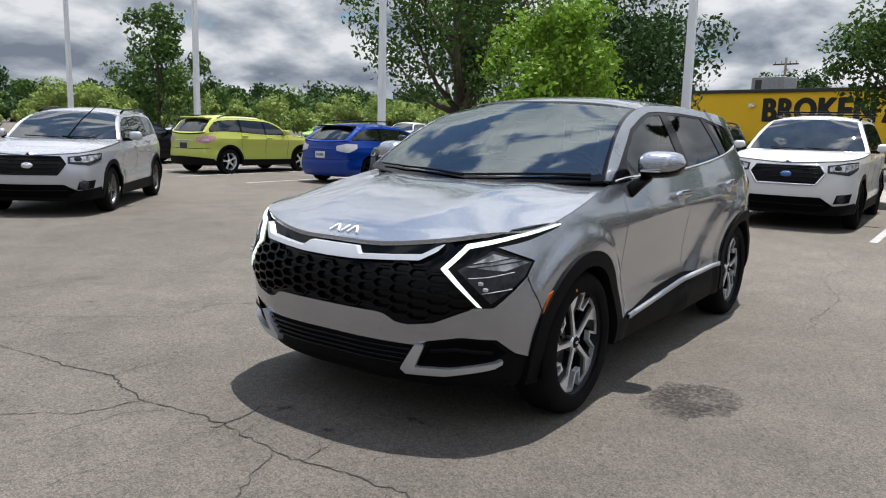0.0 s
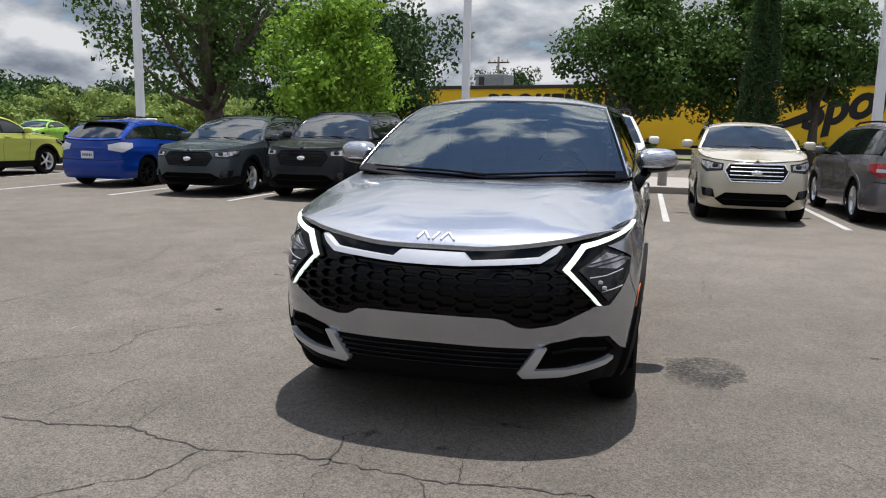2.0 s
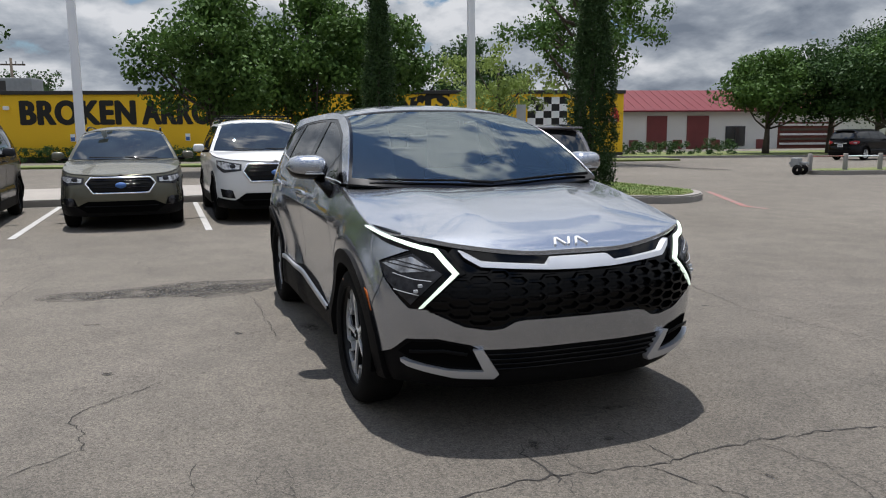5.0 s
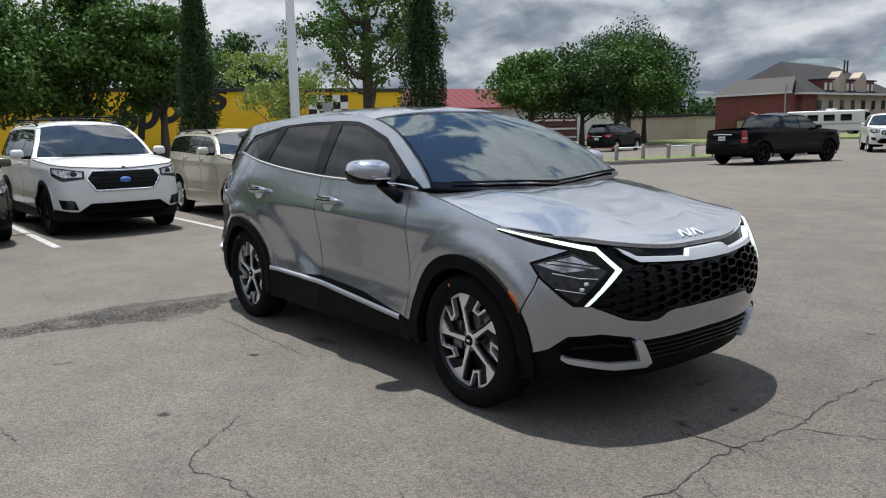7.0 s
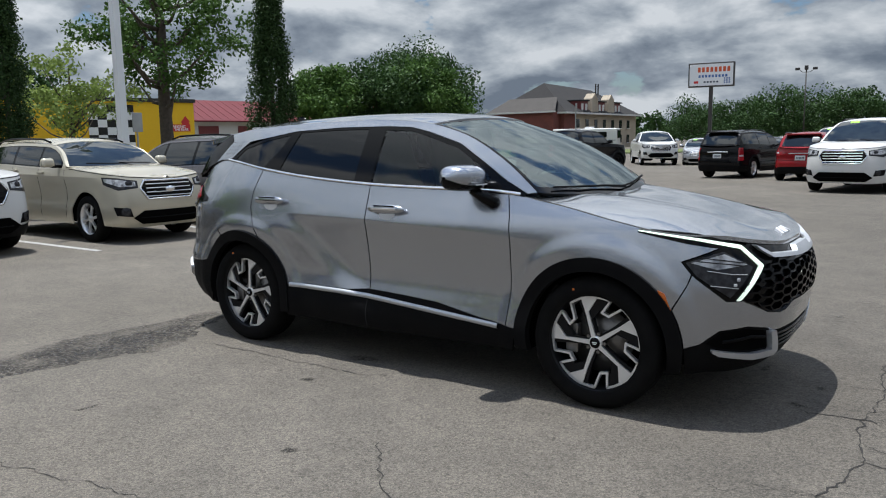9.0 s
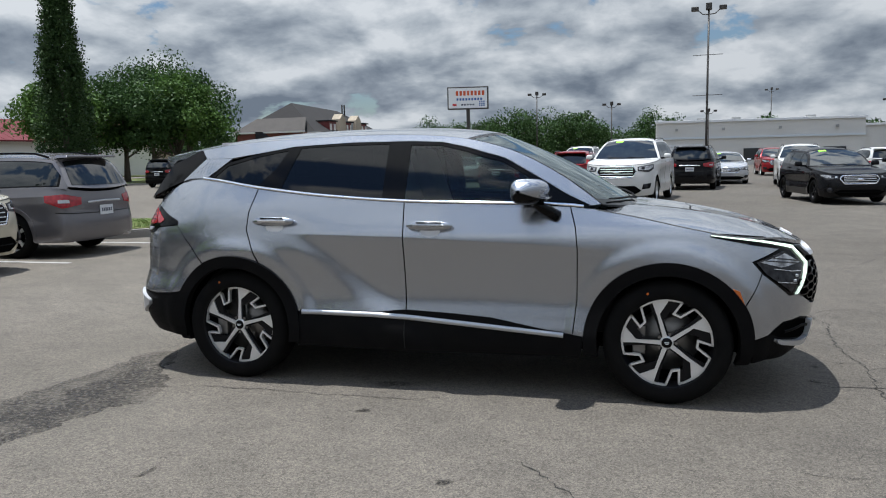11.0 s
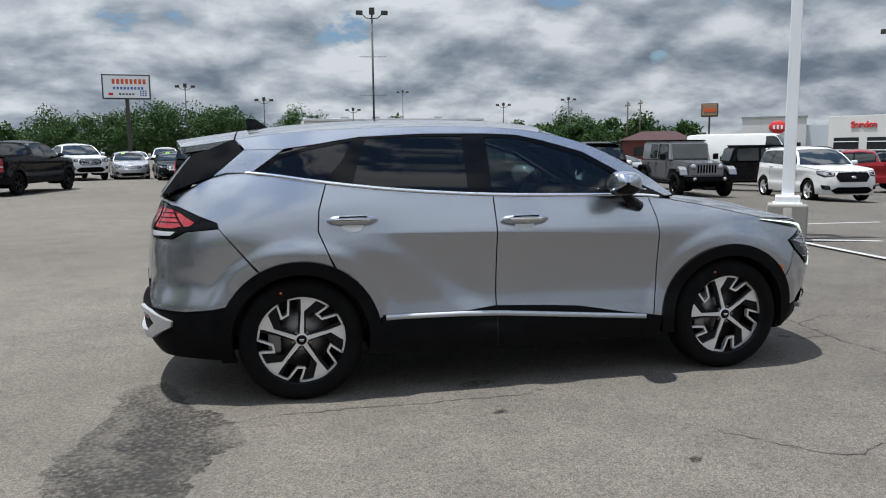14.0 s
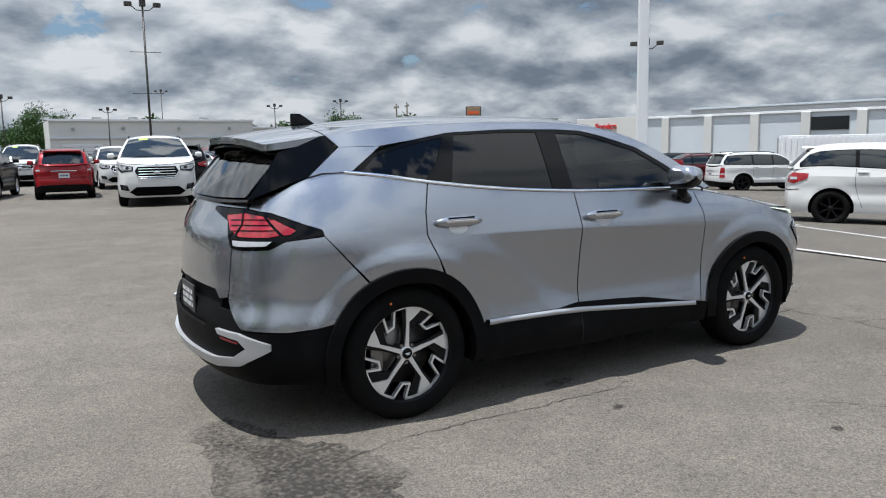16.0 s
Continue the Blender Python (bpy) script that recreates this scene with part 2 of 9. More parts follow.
def stain_mat(name, color, rough, scale, lo, hi, most):
    """A stain that lies on the asphalt in mottled specks and thins out towards its rim."""
    m = bpy.data.materials.new(name)
    m.use_nodes = True
    nt = m.node_tree
    b = nt.nodes["Principled BSDF"]
    b.inputs["Base Color"].default_value = (*color, 1)
    b.inputs["Roughness"].default_value = rough
    b.inputs["Specular IOR Level"].default_value = 0.25
    tcn = nt.nodes.new("ShaderNodeTexCoord")
    fac = None
    for sc, det, a, c in ((scale, 8.0, lo, hi), (scale * 9, 4.0, 0.30, 0.62)):
        n = nt.nodes.new("ShaderNodeTexNoise"); n.inputs["Scale"].default_value, n.inputs["Detail"].default_value = sc, det
        nt.links.new(tcn.outputs["Object"], n.inputs["Vector"])
        r = nt.nodes.new("ShaderNodeMapRange"); r.inputs["From Min"].default_value, r.inputs["From Max"].default_value = a, c
        nt.links.new(n.outputs[0], r.inputs["Value"])
        if fac is None:
            fac = r.outputs[0]
        else:
            k = nt.nodes.new("ShaderNodeMath"); k.operation = "MULTIPLY"
            nt.links.new(fac, k.inputs[0]); nt.links.new(r.outputs[0], k.inputs[1])
            fac = k.outputs[0]
    flat = nt.nodes.new("ShaderNodeVectorMath"); flat.operation = "MULTIPLY"; flat.inputs[1].default_value = (1, 1, 0)
    nt.links.new(tcn.outputs["Generated"], flat.inputs[0])
    dist = nt.nodes.new("ShaderNodeVectorMath"); dist.operation = "DISTANCE"; dist.inputs[1].default_value = (0.5, 0.5, 0)
    nt.links.new(flat.outputs[0], dist.inputs[0])
    fade = nt.nodes.new("ShaderNodeMapRange")
    for key, v in (("From Min", 0.20), ("From Max", 0.56), ("To Min", 1.0), ("To Max", 0.12)):
        fade.inputs[key].default_value = v
    nt.links.new(dist.outputs["Value"], fade.inputs["Value"])
    k0 = nt.nodes.new("ShaderNodeMath"); k0.operation = "MULTIPLY"
    nt.links.new(fac, k0.inputs[0]); nt.links.new(fade.outputs[0], k0.inputs[1])
    k = nt.nodes.new("ShaderNodeMath"); k.operation = "MULTIPLY"; k.inputs[1].default_value = most
    nt.links.new(k0.outputs[0], k.inputs[0])
    tr = nt.nodes.new("ShaderNodeBsdfTransparent")
    mx = nt.nodes.new("ShaderNodeMixShader")
    nt.links.new(k.outputs[0], mx.inputs[0]); nt.links.new(tr.outputs[0], mx.inputs[1]); nt.links.new(b.outputs[0], mx.inputs[2])
    nt.links.new(mx.outputs[0], nt.nodes["Material Output"].inputs["Surface"])
    return m


DAMP = stain_mat("damp asphalt", (0.040, 0.037, 0.034), 0.7, 4.0, 0.28, 0.62, 0.75)
OIL = stain_mat("oil stained asphalt", (0.016, 0.015, 0.014), 0.6, 12.0, 0.35, 0.6, 0.9)
GRASS_SOIL = mat("lawn", (0.10, 0.15, 0.035), rough=0.95, vary=0.9, vscale=1.0, second=(0.17, 0.16, 0.06), grain=0.7, gscale=40, bump=0.8, bscale=60)
BLADE = mat("grass blade", (0.11, 0.19, 0.035), rough=0.7, random_tint=0.0, vary=0.6, vscale=1.5, second=(0.20, 0.20, 0.06))
BARK = mat("tree bark", (0.10, 0.082, 0.065), rough=0.95, vary=0.7, vscale=7, second=(0.045, 0.038, 0.032), bump=0.9, bscale=30)
YELLOW = mat("yellow painted blockwork", (0.83, 0.50, 0.018), rough=0.8, vary=0.35, vscale=0.5, second=(0.74, 0.43, 0.02), grain=0.12, gscale=14, bump=0.3, bscale=25)
BLACK_PAINT = mat("black wall paint", (0.014, 0.013, 0.012), rough=0.7, vary=0.4, vscale=3)
ROOF_EDGE = mat("dark roof flashing", (0.03, 0.028, 0.026), rough=0.6)
WHITE_WALL = mat("off-white painted wall", (0.62, 0.61, 0.58), rough=0.85, vary=0.4, vscale=0.3, second=(0.52, 0.51, 0.48), grain=0.1, gscale=9)
GREY_WALL = mat("pale grey metal cladding", (0.58, 0.62, 0.65), rough=0.55, vary=0.3, vscale=0.4, second=(0.50, 0.54, 0.57))
TAN_WALL = mat("tan stucco", (0.40, 0.34, 0.26), rough=0.9, vary=0.4, vscale=0.5)
BRICK = mat("dark red brickwork", (0.17, 0.055, 0.042), rough=0.9, vary=0.6, vscale=0.8, second=(0.10, 0.04, 0.035), grain=0.5, gscale=12)
RED_ROOF = mat("red metal roof", (0.135, 0.026, 0.030), rough=0.6, spec=0.2, vary=0.4, vscale=0.6, second=(0.11, 0.024, 0.028))
ROOF_RED = mat("dull red roof tiles", (0.055, 0.022, 0.022), rough=0.85, vary=0.5, vscale=1.2, second=(0.03, 0.016, 0.016))
MAROON = mat("maroon painted steel", (0.16, 0.035, 0.035), rough=0.5, vary=0.3, vscale=1)
SHINGLE = mat("grey-brown shingle roof", (0.028, 0.026, 0.026), rough=0.95, vary=0.5, vscale=0.8, second=(0.020, 0.019, 0.018), grain=0.4, gscale=8)
PORCH_SHINGLE = mat("worn porch shingles", (0.075, 0.068, 0.062), rough=0.95, vary=0.5, vscale=0.8, second=(0.055, 0.05, 0.046), grain=0.4, gscale=8)
WHITE_METAL = mat("white powder-coated steel", (0.76, 0.77, 0.78), rough=0.4, vary=0.15, vscale=1.5, second=(0.62, 0.62, 0.61))
DARK_METAL = mat("dark bronze steel", (0.06, 0.055, 0.05), rough=0.5, metal=0.3)
GREY_METAL = mat("galvanised steel", (0.36, 0.37, 0.37), rough=0.5, metal=0.6, vary=0.4, vscale=3)
WOOD = mat("weathered timber", (0.10, 0.08, 0.06), rough=0.9, vary=0.6, vscale=2)
SIGN_WHITE = mat("white sign face", (0.80, 0.80, 0.80), rough=0.45)
SIGN_RED = mat("red sign paint", (0.55, 0.03, 0.03), rough=0.5)
SIGN_TAN = mat("tan sign face", (0.30, 0.20, 0.12), rough=0.6, vary=0.3, vscale=3)
SIGN_ORANGE = mat("orange-red sign lettering", (0.62, 0.10, 0.03), rough=0.5)
SIGN_BLUE = mat("blue sign paint", (0.05, 0.13, 0.35), rough=0.5)
DOOR_WHITE = mat("white roller door", (0.70, 0.71, 0.72), rough=0.6, vary=0.2, vscale=1)
DARK_OPENING = mat("dark glazing", (0.02, 0.022, 0.024), rough=0.15, coat=0.4)


# ---- mesh tools ----
from mathutils import geometry


class Skin(list):
    """Vertices of a sheet with the true normals of the surface that it lies on."""
    normals = None


def link_mesh(name, verts, faces, material, parent=None, label="", smooth=True, m=None):
    me = bpy.data.meshes.new(name)
    me.from_pydata([tuple(map(float, v)) for v in verts], [], [tuple(map(int, f)) for f in faces])
    me.materials.append(material)
    if smooth:
        me.shade_smooth()
        if isinstance(verts, Skin):
            me.normals_split_custom_set_from_vertices(verts.normals)
    ob = new(name, me)
    if parent is not None:
        ob.parent = parent
    if m is not None:
        ob.matrix_basis = m
    if label:
        ob["label"] = label
    return ob


def part(name, bm, material, parent, label="", smooth=False, m=None):
    me = bpy.data.meshes.new(name)
    bm.to_mesh(me)
    bm.free()
    me.materials.append(material)
    if smooth:
        me.shade_smooth()
    ob = new(name, me)
    ob.parent = parent
    if m is not None:
        ob.matrix_basis = m
    if label:
        ob["label"] = label
    return ob


def thing(name, label, category, m=None, group="", kind=""):
    ob = new(name)
    ob.empty_display_size = 0.2
    if m is not None:
        ob.matrix_basis = m
    return tagged(ob, label, category, group, kind)


def bm_box(size, centre=(0, 0, 0), bevel=0.0, taper=1.0, seg=2):
    """A box with soft edges; taper narrows its top."""
    bm = bmesh.new()
    bmesh.ops.create_cube(bm, size=1.0)
    for v in bm.verts:
        k = taper if v.co.z > 0 else 1.0
        v.co = Vector((v.co.x * size[0] * k, v.co.y * size[1] * k, v.co.z * size[2])) + Vector(centre)
    if bevel:
        bmesh.ops.bevel(bm, geom=bm.edges[:], offset=bevel, segments=seg, affect="EDGES", profile=0.6)
    return bm


def bm_rod(p, q, r0, r1=None, n=10, cap=True):
    bm = bmesh.new()
    p, q = Vector(p), Vector(q)
    d = q - p
    bmesh.ops.create_cone(bm, cap_ends=cap, segments=n, radius1=r0, radius2=r0 if r1 is None else r1, depth=d.length)
    bm.transform(Matrix.Translation((p + q) / 2) @ d.to_track_quat("Z", "Y").to_matrix().to_4x4())
    return bm


def join(*bms):
    out = bms[0]
    for b in bms[1:]:
        me = bpy.data.meshes.new("tmp")
        b.to_mesh(me)
        b.free()
        out.from_mesh(me)
        bpy.data.meshes.remove(me)
    return out


def lathe(profile, n=40, axis="y"):
    """Verts and faces of a turned shape: profile of (radius, height along the axis)."""
    vs, fs, k = [], [], len(profile)
    for i in range(n):
        a = 2 * math.pi * i / n
        for r, h in profile:
            vs.append((r * math.cos(a), h, r * math.sin(a)) if axis == "y" else (r * math.cos(a), r * math.sin(a), h))
    for i in range(n):
        for j in range(k - 1):
            a, b = i * k + j, (i + 1) % n * k + j
            fs.append((a, a + 1, b + 1, b) if axis == "y" else (a, b, b + 1, a + 1))
    return vs, fs


def bm_tube(points, radius, n=8):
    """A round bar along a polyline, with one radius or one a point."""
    pts = [Vector(p) for p in points]
    rad = radius if isinstance(radius, (list, tuple)) else [radius] * len(pts)
    bm = bmesh.new()
    rings = []
    up = Vector((0.13, 0.29, 0.95))
    for i, p in enumerate(pts):
        d = (pts[min(i + 1, len(pts) - 1)] - pts[max(i - 1, 0)]).normalized()
        a = d.cross(up if abs(d.dot(up)) < 0.95 else Vector((1, 0, 0))).normalized()
        b = d.cross(a)
        rings.append([bm.verts.new(p + (a * math.cos(t) + b * math.sin(t)) * rad[i]) for t in np.linspace(0, 2 * math.pi, n, endpoint=False)])
    for r0, r1 in zip(rings, rings[1:]):
        for i in range(n):
            bm.faces.new((r0[i], r0[(i + 1) % n], r1[(i + 1) % n], r1[i]))
    bm.faces.new(rings[0][::-1])
    bm.faces.new(rings[-1])
    return bm


def extrude_poly(poly, depth, axis="y", at=0.0):
    """A flat outline given a thickness. axis y: outline in x, z."""
    bm = bmesh.new()
    put = {"y": lambda u, v, w: (u, w, v), "x": lambda u, v, w: (w, u, v), "z": lambda u, v, w: (u, v, w)}[axis]
    vs = [bm.verts.new(put(u, v, at)) for u, v in poly]
    f = bm.faces.new(vs)
    r = bmesh.ops.extrude_face_region(bm, geom=[f])
    d = Vector(put(0, 0, depth))
    for e in r["geom"]:
        if isinstance(e, bmesh.types.BMVert):
            e.co += d
    bmesh.ops.recalc_face_normals(bm, faces=bm.faces[:])
    return bm


# ---- curved sheets cut to outlines ----
def resample(poly, step, closed=True):
    p = np.array(poly, float)
    q = np.vstack([p, p[:1]]) if closed else p
    out = []
    for a, b in zip(q, q[1:]):
        n = max(1, int(math.ceil(np.linalg.norm(b - a) / step)))
        out += [a + (b - a) * i / n for i in range(n)]
    if not closed:
        out.append(q[-1])
    return np.array(out)


def inside(pts, poly):
    x, y = pts[:, 0], pts[:, 1]
    r = np.zeros(len(pts), bool)
    px, py = poly[:, 0], poly[:, 1]
    for i in range(len(poly)):
        j = i - 1
        c = ((py[i] > y) != (py[j] > y)) & (x < (px[j] - px[i]) * (y - py[i]) / (py[j] - py[i] + 1e-12) + px[i])
        r ^= c
    return r


def shrink(poly, gap):
    p = np.array(poly, float)
    a, b = np.roll(p, 1, 0), np.roll(p, -1, 0)
    area = 0.5 * np.sum(p[:, 0] * b[:, 1] - b[:, 0] * p[:, 1])
    e1, e2 = p - a, b - p
    n1 = np.stack([-e1[:, 1], e1[:, 0]], 1) / (np.linalg.norm(e1, axis=1)[:, None] + 1e-9)
    n2 = np.stack([-e2[:, 1], e2[:, 0]], 1) / (np.linalg.norm(e2, axis=1)[:, None] + 1e-9)
    n = n1 + n2
    n /= np.maximum(np.linalg.norm(n, axis=1)[:, None], 0.5)
    return p + n * gap * (1 if area > 0 else -1)


def crease_points(fmap, side, step, o, loops):
    """Rows of points close on either side of the pressed lines of a body, so that they stay crisp."""
    rows = []
    for line in fmap.lines:
        p = resample(line, step * 0.6, closed=False)
        rows += [p + np.array([0, 0.0045]), p - np.array([0, 0.0045])]
    p = np.vstack(rows)
    ok = inside(p, o)
    for h in loops[1:]:
        ok &= ~inside(p, h)
    p = p[ok]
    if not len(p):
        return p
    q = np.vstack(loops)
    return p[np.sqrt(((p[:, None, :] - q[None, :, :]) ** 2).sum(-1)).min(1) > 0.006]


def sheet(outline, fmap, side=1, step=0.04, off=0.0, thick=0.012, gap=0.0, holes=()):
    """Verts and faces of a sheet that lies on the surface fmap(u, v, off, side), cut to an outline in u, v, with a rim turned in."""
    o = resample(outline, step)
    if gap:
        o = shrink(o, gap)
    loops = [o] + [resample(h, step) for h in holes]
    pts = np.vstack(loops)
    edges, k = [], 0
    for lp in loops:
        edges += [(k + i, k + (i + 1) % len(lp)) for i in range(len(lp))]
        k += len(lp)
    lo, hi = o.min(0), o.max(0)
    gx, gy = np.meshgrid(np.arange(lo[0] + step * 0.5, hi[0], step), np.arange(lo[1] + step * 0.5, hi[1], step))
    g = np.stack([gx.ravel(), gy.ravel()], 1)
    if len(g):
        ok = inside(g, o)
        for h in loops[1:]:
            ok &= ~inside(g, h)
        g = g[ok]
    if len(g):
        d = np.sqrt(((g[:, None, :] - pts[None, :, :]) ** 2).sum(-1)).min(1)
        g = g[d > step * 0.5]
    extra = crease_points(fmap, side, step, o, loops) if isinstance(fmap, Ring) and fmap.lines else []
    if len(extra):
        g = g[np.sqrt(((g[:, None, :] - extra[None, :, :]) ** 2).sum(-1)).min(1) > step * 0.45] if len(g) else g
        g = np.vstack([g, extra])
    allp = np.vstack([pts, g]) if len(g) else pts
    vs, _, fs, *_ = geometry.delaunay_2d_cdt([Vector(p) for p in allp.tolist()], edges, [], 0, 1e-6)
    v2 = np.array([tuple(v) for v in vs])
    tri = np.array([f for f in fs if len(f) == 3])
    c = v2[tri].mean(1)
    keep = inside(c, o)
    for h in loops[1:]:
        keep &= ~inside(c, h)
    tri = tri[keep]
    e1, e2 = v2[tri[:, 1]] - v2[tri[:, 0]], v2[tri[:, 2]] - v2[tri[:, 0]]
    area = e1[:, 0] * e2[:, 1] - e1[:, 1] * e2[:, 0]
    tri = np.where((area < 0)[:, None], tri[:, ::-1], tri)[np.abs(area) > 1e-8]
    P = fmap(v2[:, 0], v2[:, 1], off, side)
    Q = fmap(v2[:, 0], v2[:, 1], off + 0.01, side)
    nrm = np.cross(P[tri[:, 1]] - P[tri[:, 0]], P[tri[:, 2]] - P[tri[:, 0]])
    flip = (nrm * (Q - P)[tri[:, 0]]).sum() < 0
    if flip:
        tri = tri[:, ::-1]
    e = 0.004 if isinstance(fmap, Ring) and fmap.lines else 0.012
    du = fmap(v2[:, 0] + e, v2[:, 1], off, side) - fmap(v2[:, 0] - e, v2[:, 1], off, side)
    dv = fmap(v2[:, 0], v2[:, 1] + e, off, side) - fmap(v2[:, 0], v2[:, 1] - e, off, side)
    nv = np.cross(du, dv)
    nv *= np.sign((nv * (Q - P)).sum(1))[:, None]
    ln = np.linalg.norm(nv, axis=1)[:, None]
    nv = np.where(ln > 1e-9, nv / np.maximum(ln, 1e-9), 0.0)
    verts, faces = Skin(P), [tuple(t) for t in tri]
    if thick:
        for lp in loops:
            k, n = len(verts), len(lp)
            verts += list(fmap(lp[:, 0], lp[:, 1], off, side)) + list(fmap(lp[:, 0], lp[:, 1], off - thick, side))
            faces += [(k + i, k + (i + 1) % n, k + n + (i + 1) % n, k + n + i) for i in range(n)]
    verts.normals = [tuple(q) for q in nv.tolist()] + [(0.0, 0.0, 0.0)] * (len(verts) - len(nv))
    return verts, faces


def merge(*sheets):
    vs, fs = Skin(), []
    vs.normals = []
    for v, f in sheets:
        k = len(vs)
        vs += list(v)
        vs.normals += v.normals
        fs += [tuple(i + k for i in t) for t in f]
    return vs, fs


def spline(points, n=400):
    """A smooth curve (Catmull-Rom, centripetal) through the points; a point may have any number of values."""
    p = np.array(points, float)
    p = np.vstack([2 * p[0] - p[1], p, 2 * p[-1] - p[-2]])
    t = np.concatenate([[0], np.cumsum(np.linalg.norm(np.diff(p[:, :2], axis=0), axis=1) ** 0.5 + 1e-9)])
    k = len(p) - 3
    m = max(2, n // k)
    i = np.repeat(np.arange(1, k + 1), m)
    u = t[i] + np.tile(np.arange(m) / m, k) * (t[i + 1] - t[i])
    i, u = np.append(i, k), np.append(u, t[k + 1])
    c = lambda a: a[:, None]
    mix = lambda a, b, ta, tb: c((tb - u) / (tb - ta)) * a + c((u - ta) / (tb - ta)) * b
    a1, a2, a3 = mix(p[i - 1], p[i], t[i - 1], t[i]), mix(p[i], p[i + 1], t[i], t[i + 1]), mix(p[i + 1], p[i + 2], t[i + 1], t[i + 2])
    b1, b2 = mix(a1, a2, t[i - 1], t[i + 1]), mix(a2, a3, t[i], t[i + 2])
    return mix(b1, b2, t[i], t[i + 1])


def curve1(points):
    """y as a smooth function of x through points of (x, y), x in any order."""
    p = spline(sorted(points), 600)
    return lambda x: np.interp(x, p[:, 0], p[:, 1])


class Ring:
    """The lower body of a car: a plan outline from the middle of the nose round to the middle of the tail, drawn in by an amount
    that depends on the place along it and on the height. u: way along the outline (negative on the right-hand side), v: height."""

    lines, sculpt = (), None

    def __init__(self, plan, stations, zs, arches=(), flare=0.012, arch_r=0.42, fine=1):
        p = [(plan[0][0], -plan[1][1])] + list(plan) + [(plan[-1][0], -plan[-2][1])]
        c = spline(p, 60 * (len(p) - 1))
        a = int(np.argmin(np.abs(c[:len(c) // 2, 1])))
        b = len(c) // 2 + int(np.argmin(np.abs(c[len(c) // 2:, 1])))
        c = c[a:b + 1]
        c[0, 1] = c[-1, 1] = 0
        self.C = c
        self.S = np.concatenate([[0], np.cumsum(np.linalg.norm(np.diff(c, axis=0), axis=1))])
        t = np.gradient(c, axis=0)
        n = np.stack([-t[:, 1], t[:, 0]], 1)
        n /= np.linalg.norm(n, axis=1)[:, None]
        if n[len(n) // 2, 1] < 0:
            n = -n
        self.N = n
        self.len = self.S[-1]
        self.arches, self.flare, self.arch_r = arches, flare, arch_r
        ss = [self.key(k) for k, _ in stations]
        self.gs = np.linspace(0, self.len, 260 * fine)
        self.gz = np.linspace(zs[0], zs[-1], 120 * fine)
        rows = np.array([curve1(list(zip(zs, d)))(self.gz) for _, d in stations])
        w = spline(np.column_stack([ss, np.zeros(len(ss)), rows]), 40 * fine * len(ss))   # smooth from station to station
        self.D = np.array([np.interp(self.gs, w[:, 0], w[:, 2 + j]) for j in range(len(self.gz))]).T

    def key(self, k):
        where, v = k
        if where == "x":
            return self.sx(v)
        return self.sf(v) if where == "f" else self.sr(v)

    def sx(self, x):
        return np.interp(-np.asarray(x, float), -self.C[:, 0], self.S)

    def sf(self, y):
        k = int(np.argmax(self.C[:, 1]))
        return np.sign(y) * np.interp(np.abs(y), self.C[:k, 1], self.S[:k])

    def sr(self, y):
        k = int(np.argmax(self.C[:, 1]))
        return np.sign(y) * np.interp(-np.abs(y), -self.C[k:, 1], self.S[k:]) if np.any(y) else self.len

    def __call__(self, u, v, off=0.0, side=1):
        u, v = np.asarray(u, float), np.asarray(v, float)
        sg = np.where(u < 0, -1.0, 1.0) * side
        s = np.abs(u)
        over = np.maximum(s - self.len, 0)          # past the middle of the tail: the other side
        s = np.where(over > 0, self.len - over, s)
        sg = np.where(over > 0, -sg, sg)
        x, y = np.interp(s, self.S, self.C[:, 0]), np.interp(s, self.S, self.C[:, 1])
        nx, ny = np.interp(s, self.S, self.N[:, 0]), np.interp(s, self.S, self.N[:, 1])
        i = np.clip(s / self.len * (len(self.gs) - 1), 0, len(self.gs) - 1.001)
        j = np.clip((v - self.gz[0]) / (self.gz[-1] - self.gz[0]) * (len(self.gz) - 1), 0, len(self.gz) - 1.001)
        i0, j0 = i.astype(int), j.astype(int)
        fi, fj = i - i0, j - j0
        D = self.D
        d = (D[i0, j0] * (1 - fi) + D[i0 + 1, j0] * fi) * (1 - fj) + (D[i0, j0 + 1] * (1 - fi) + D[i0 + 1, j0 + 1] * fi) * fj
        for ax, az in self.arches:
            r = np.hypot(x - ax, v - az)
            d = d - np.where(y > 0.5, self.flare * np.exp(-((r - self.arch_r) / 0.085) ** 2), 0)
        if self.sculpt:
            d = d - np.where(y > 0.5, self.sculpt(x, v), 0)
        k = off - d
        return np.stack([x + nx * k, (y + ny * k) * sg, v + 0 * x], -1)


def arc(cx, cz, r, a0, a1, n=24, rz=None):
    """Points on an arc, angles in degrees from +x towards +z."""
    return [(cx + r * math.cos(radians(a)), cz + (rz or r) * math.sin(radians(a))) for a in np.linspace(a0, a1, n)]


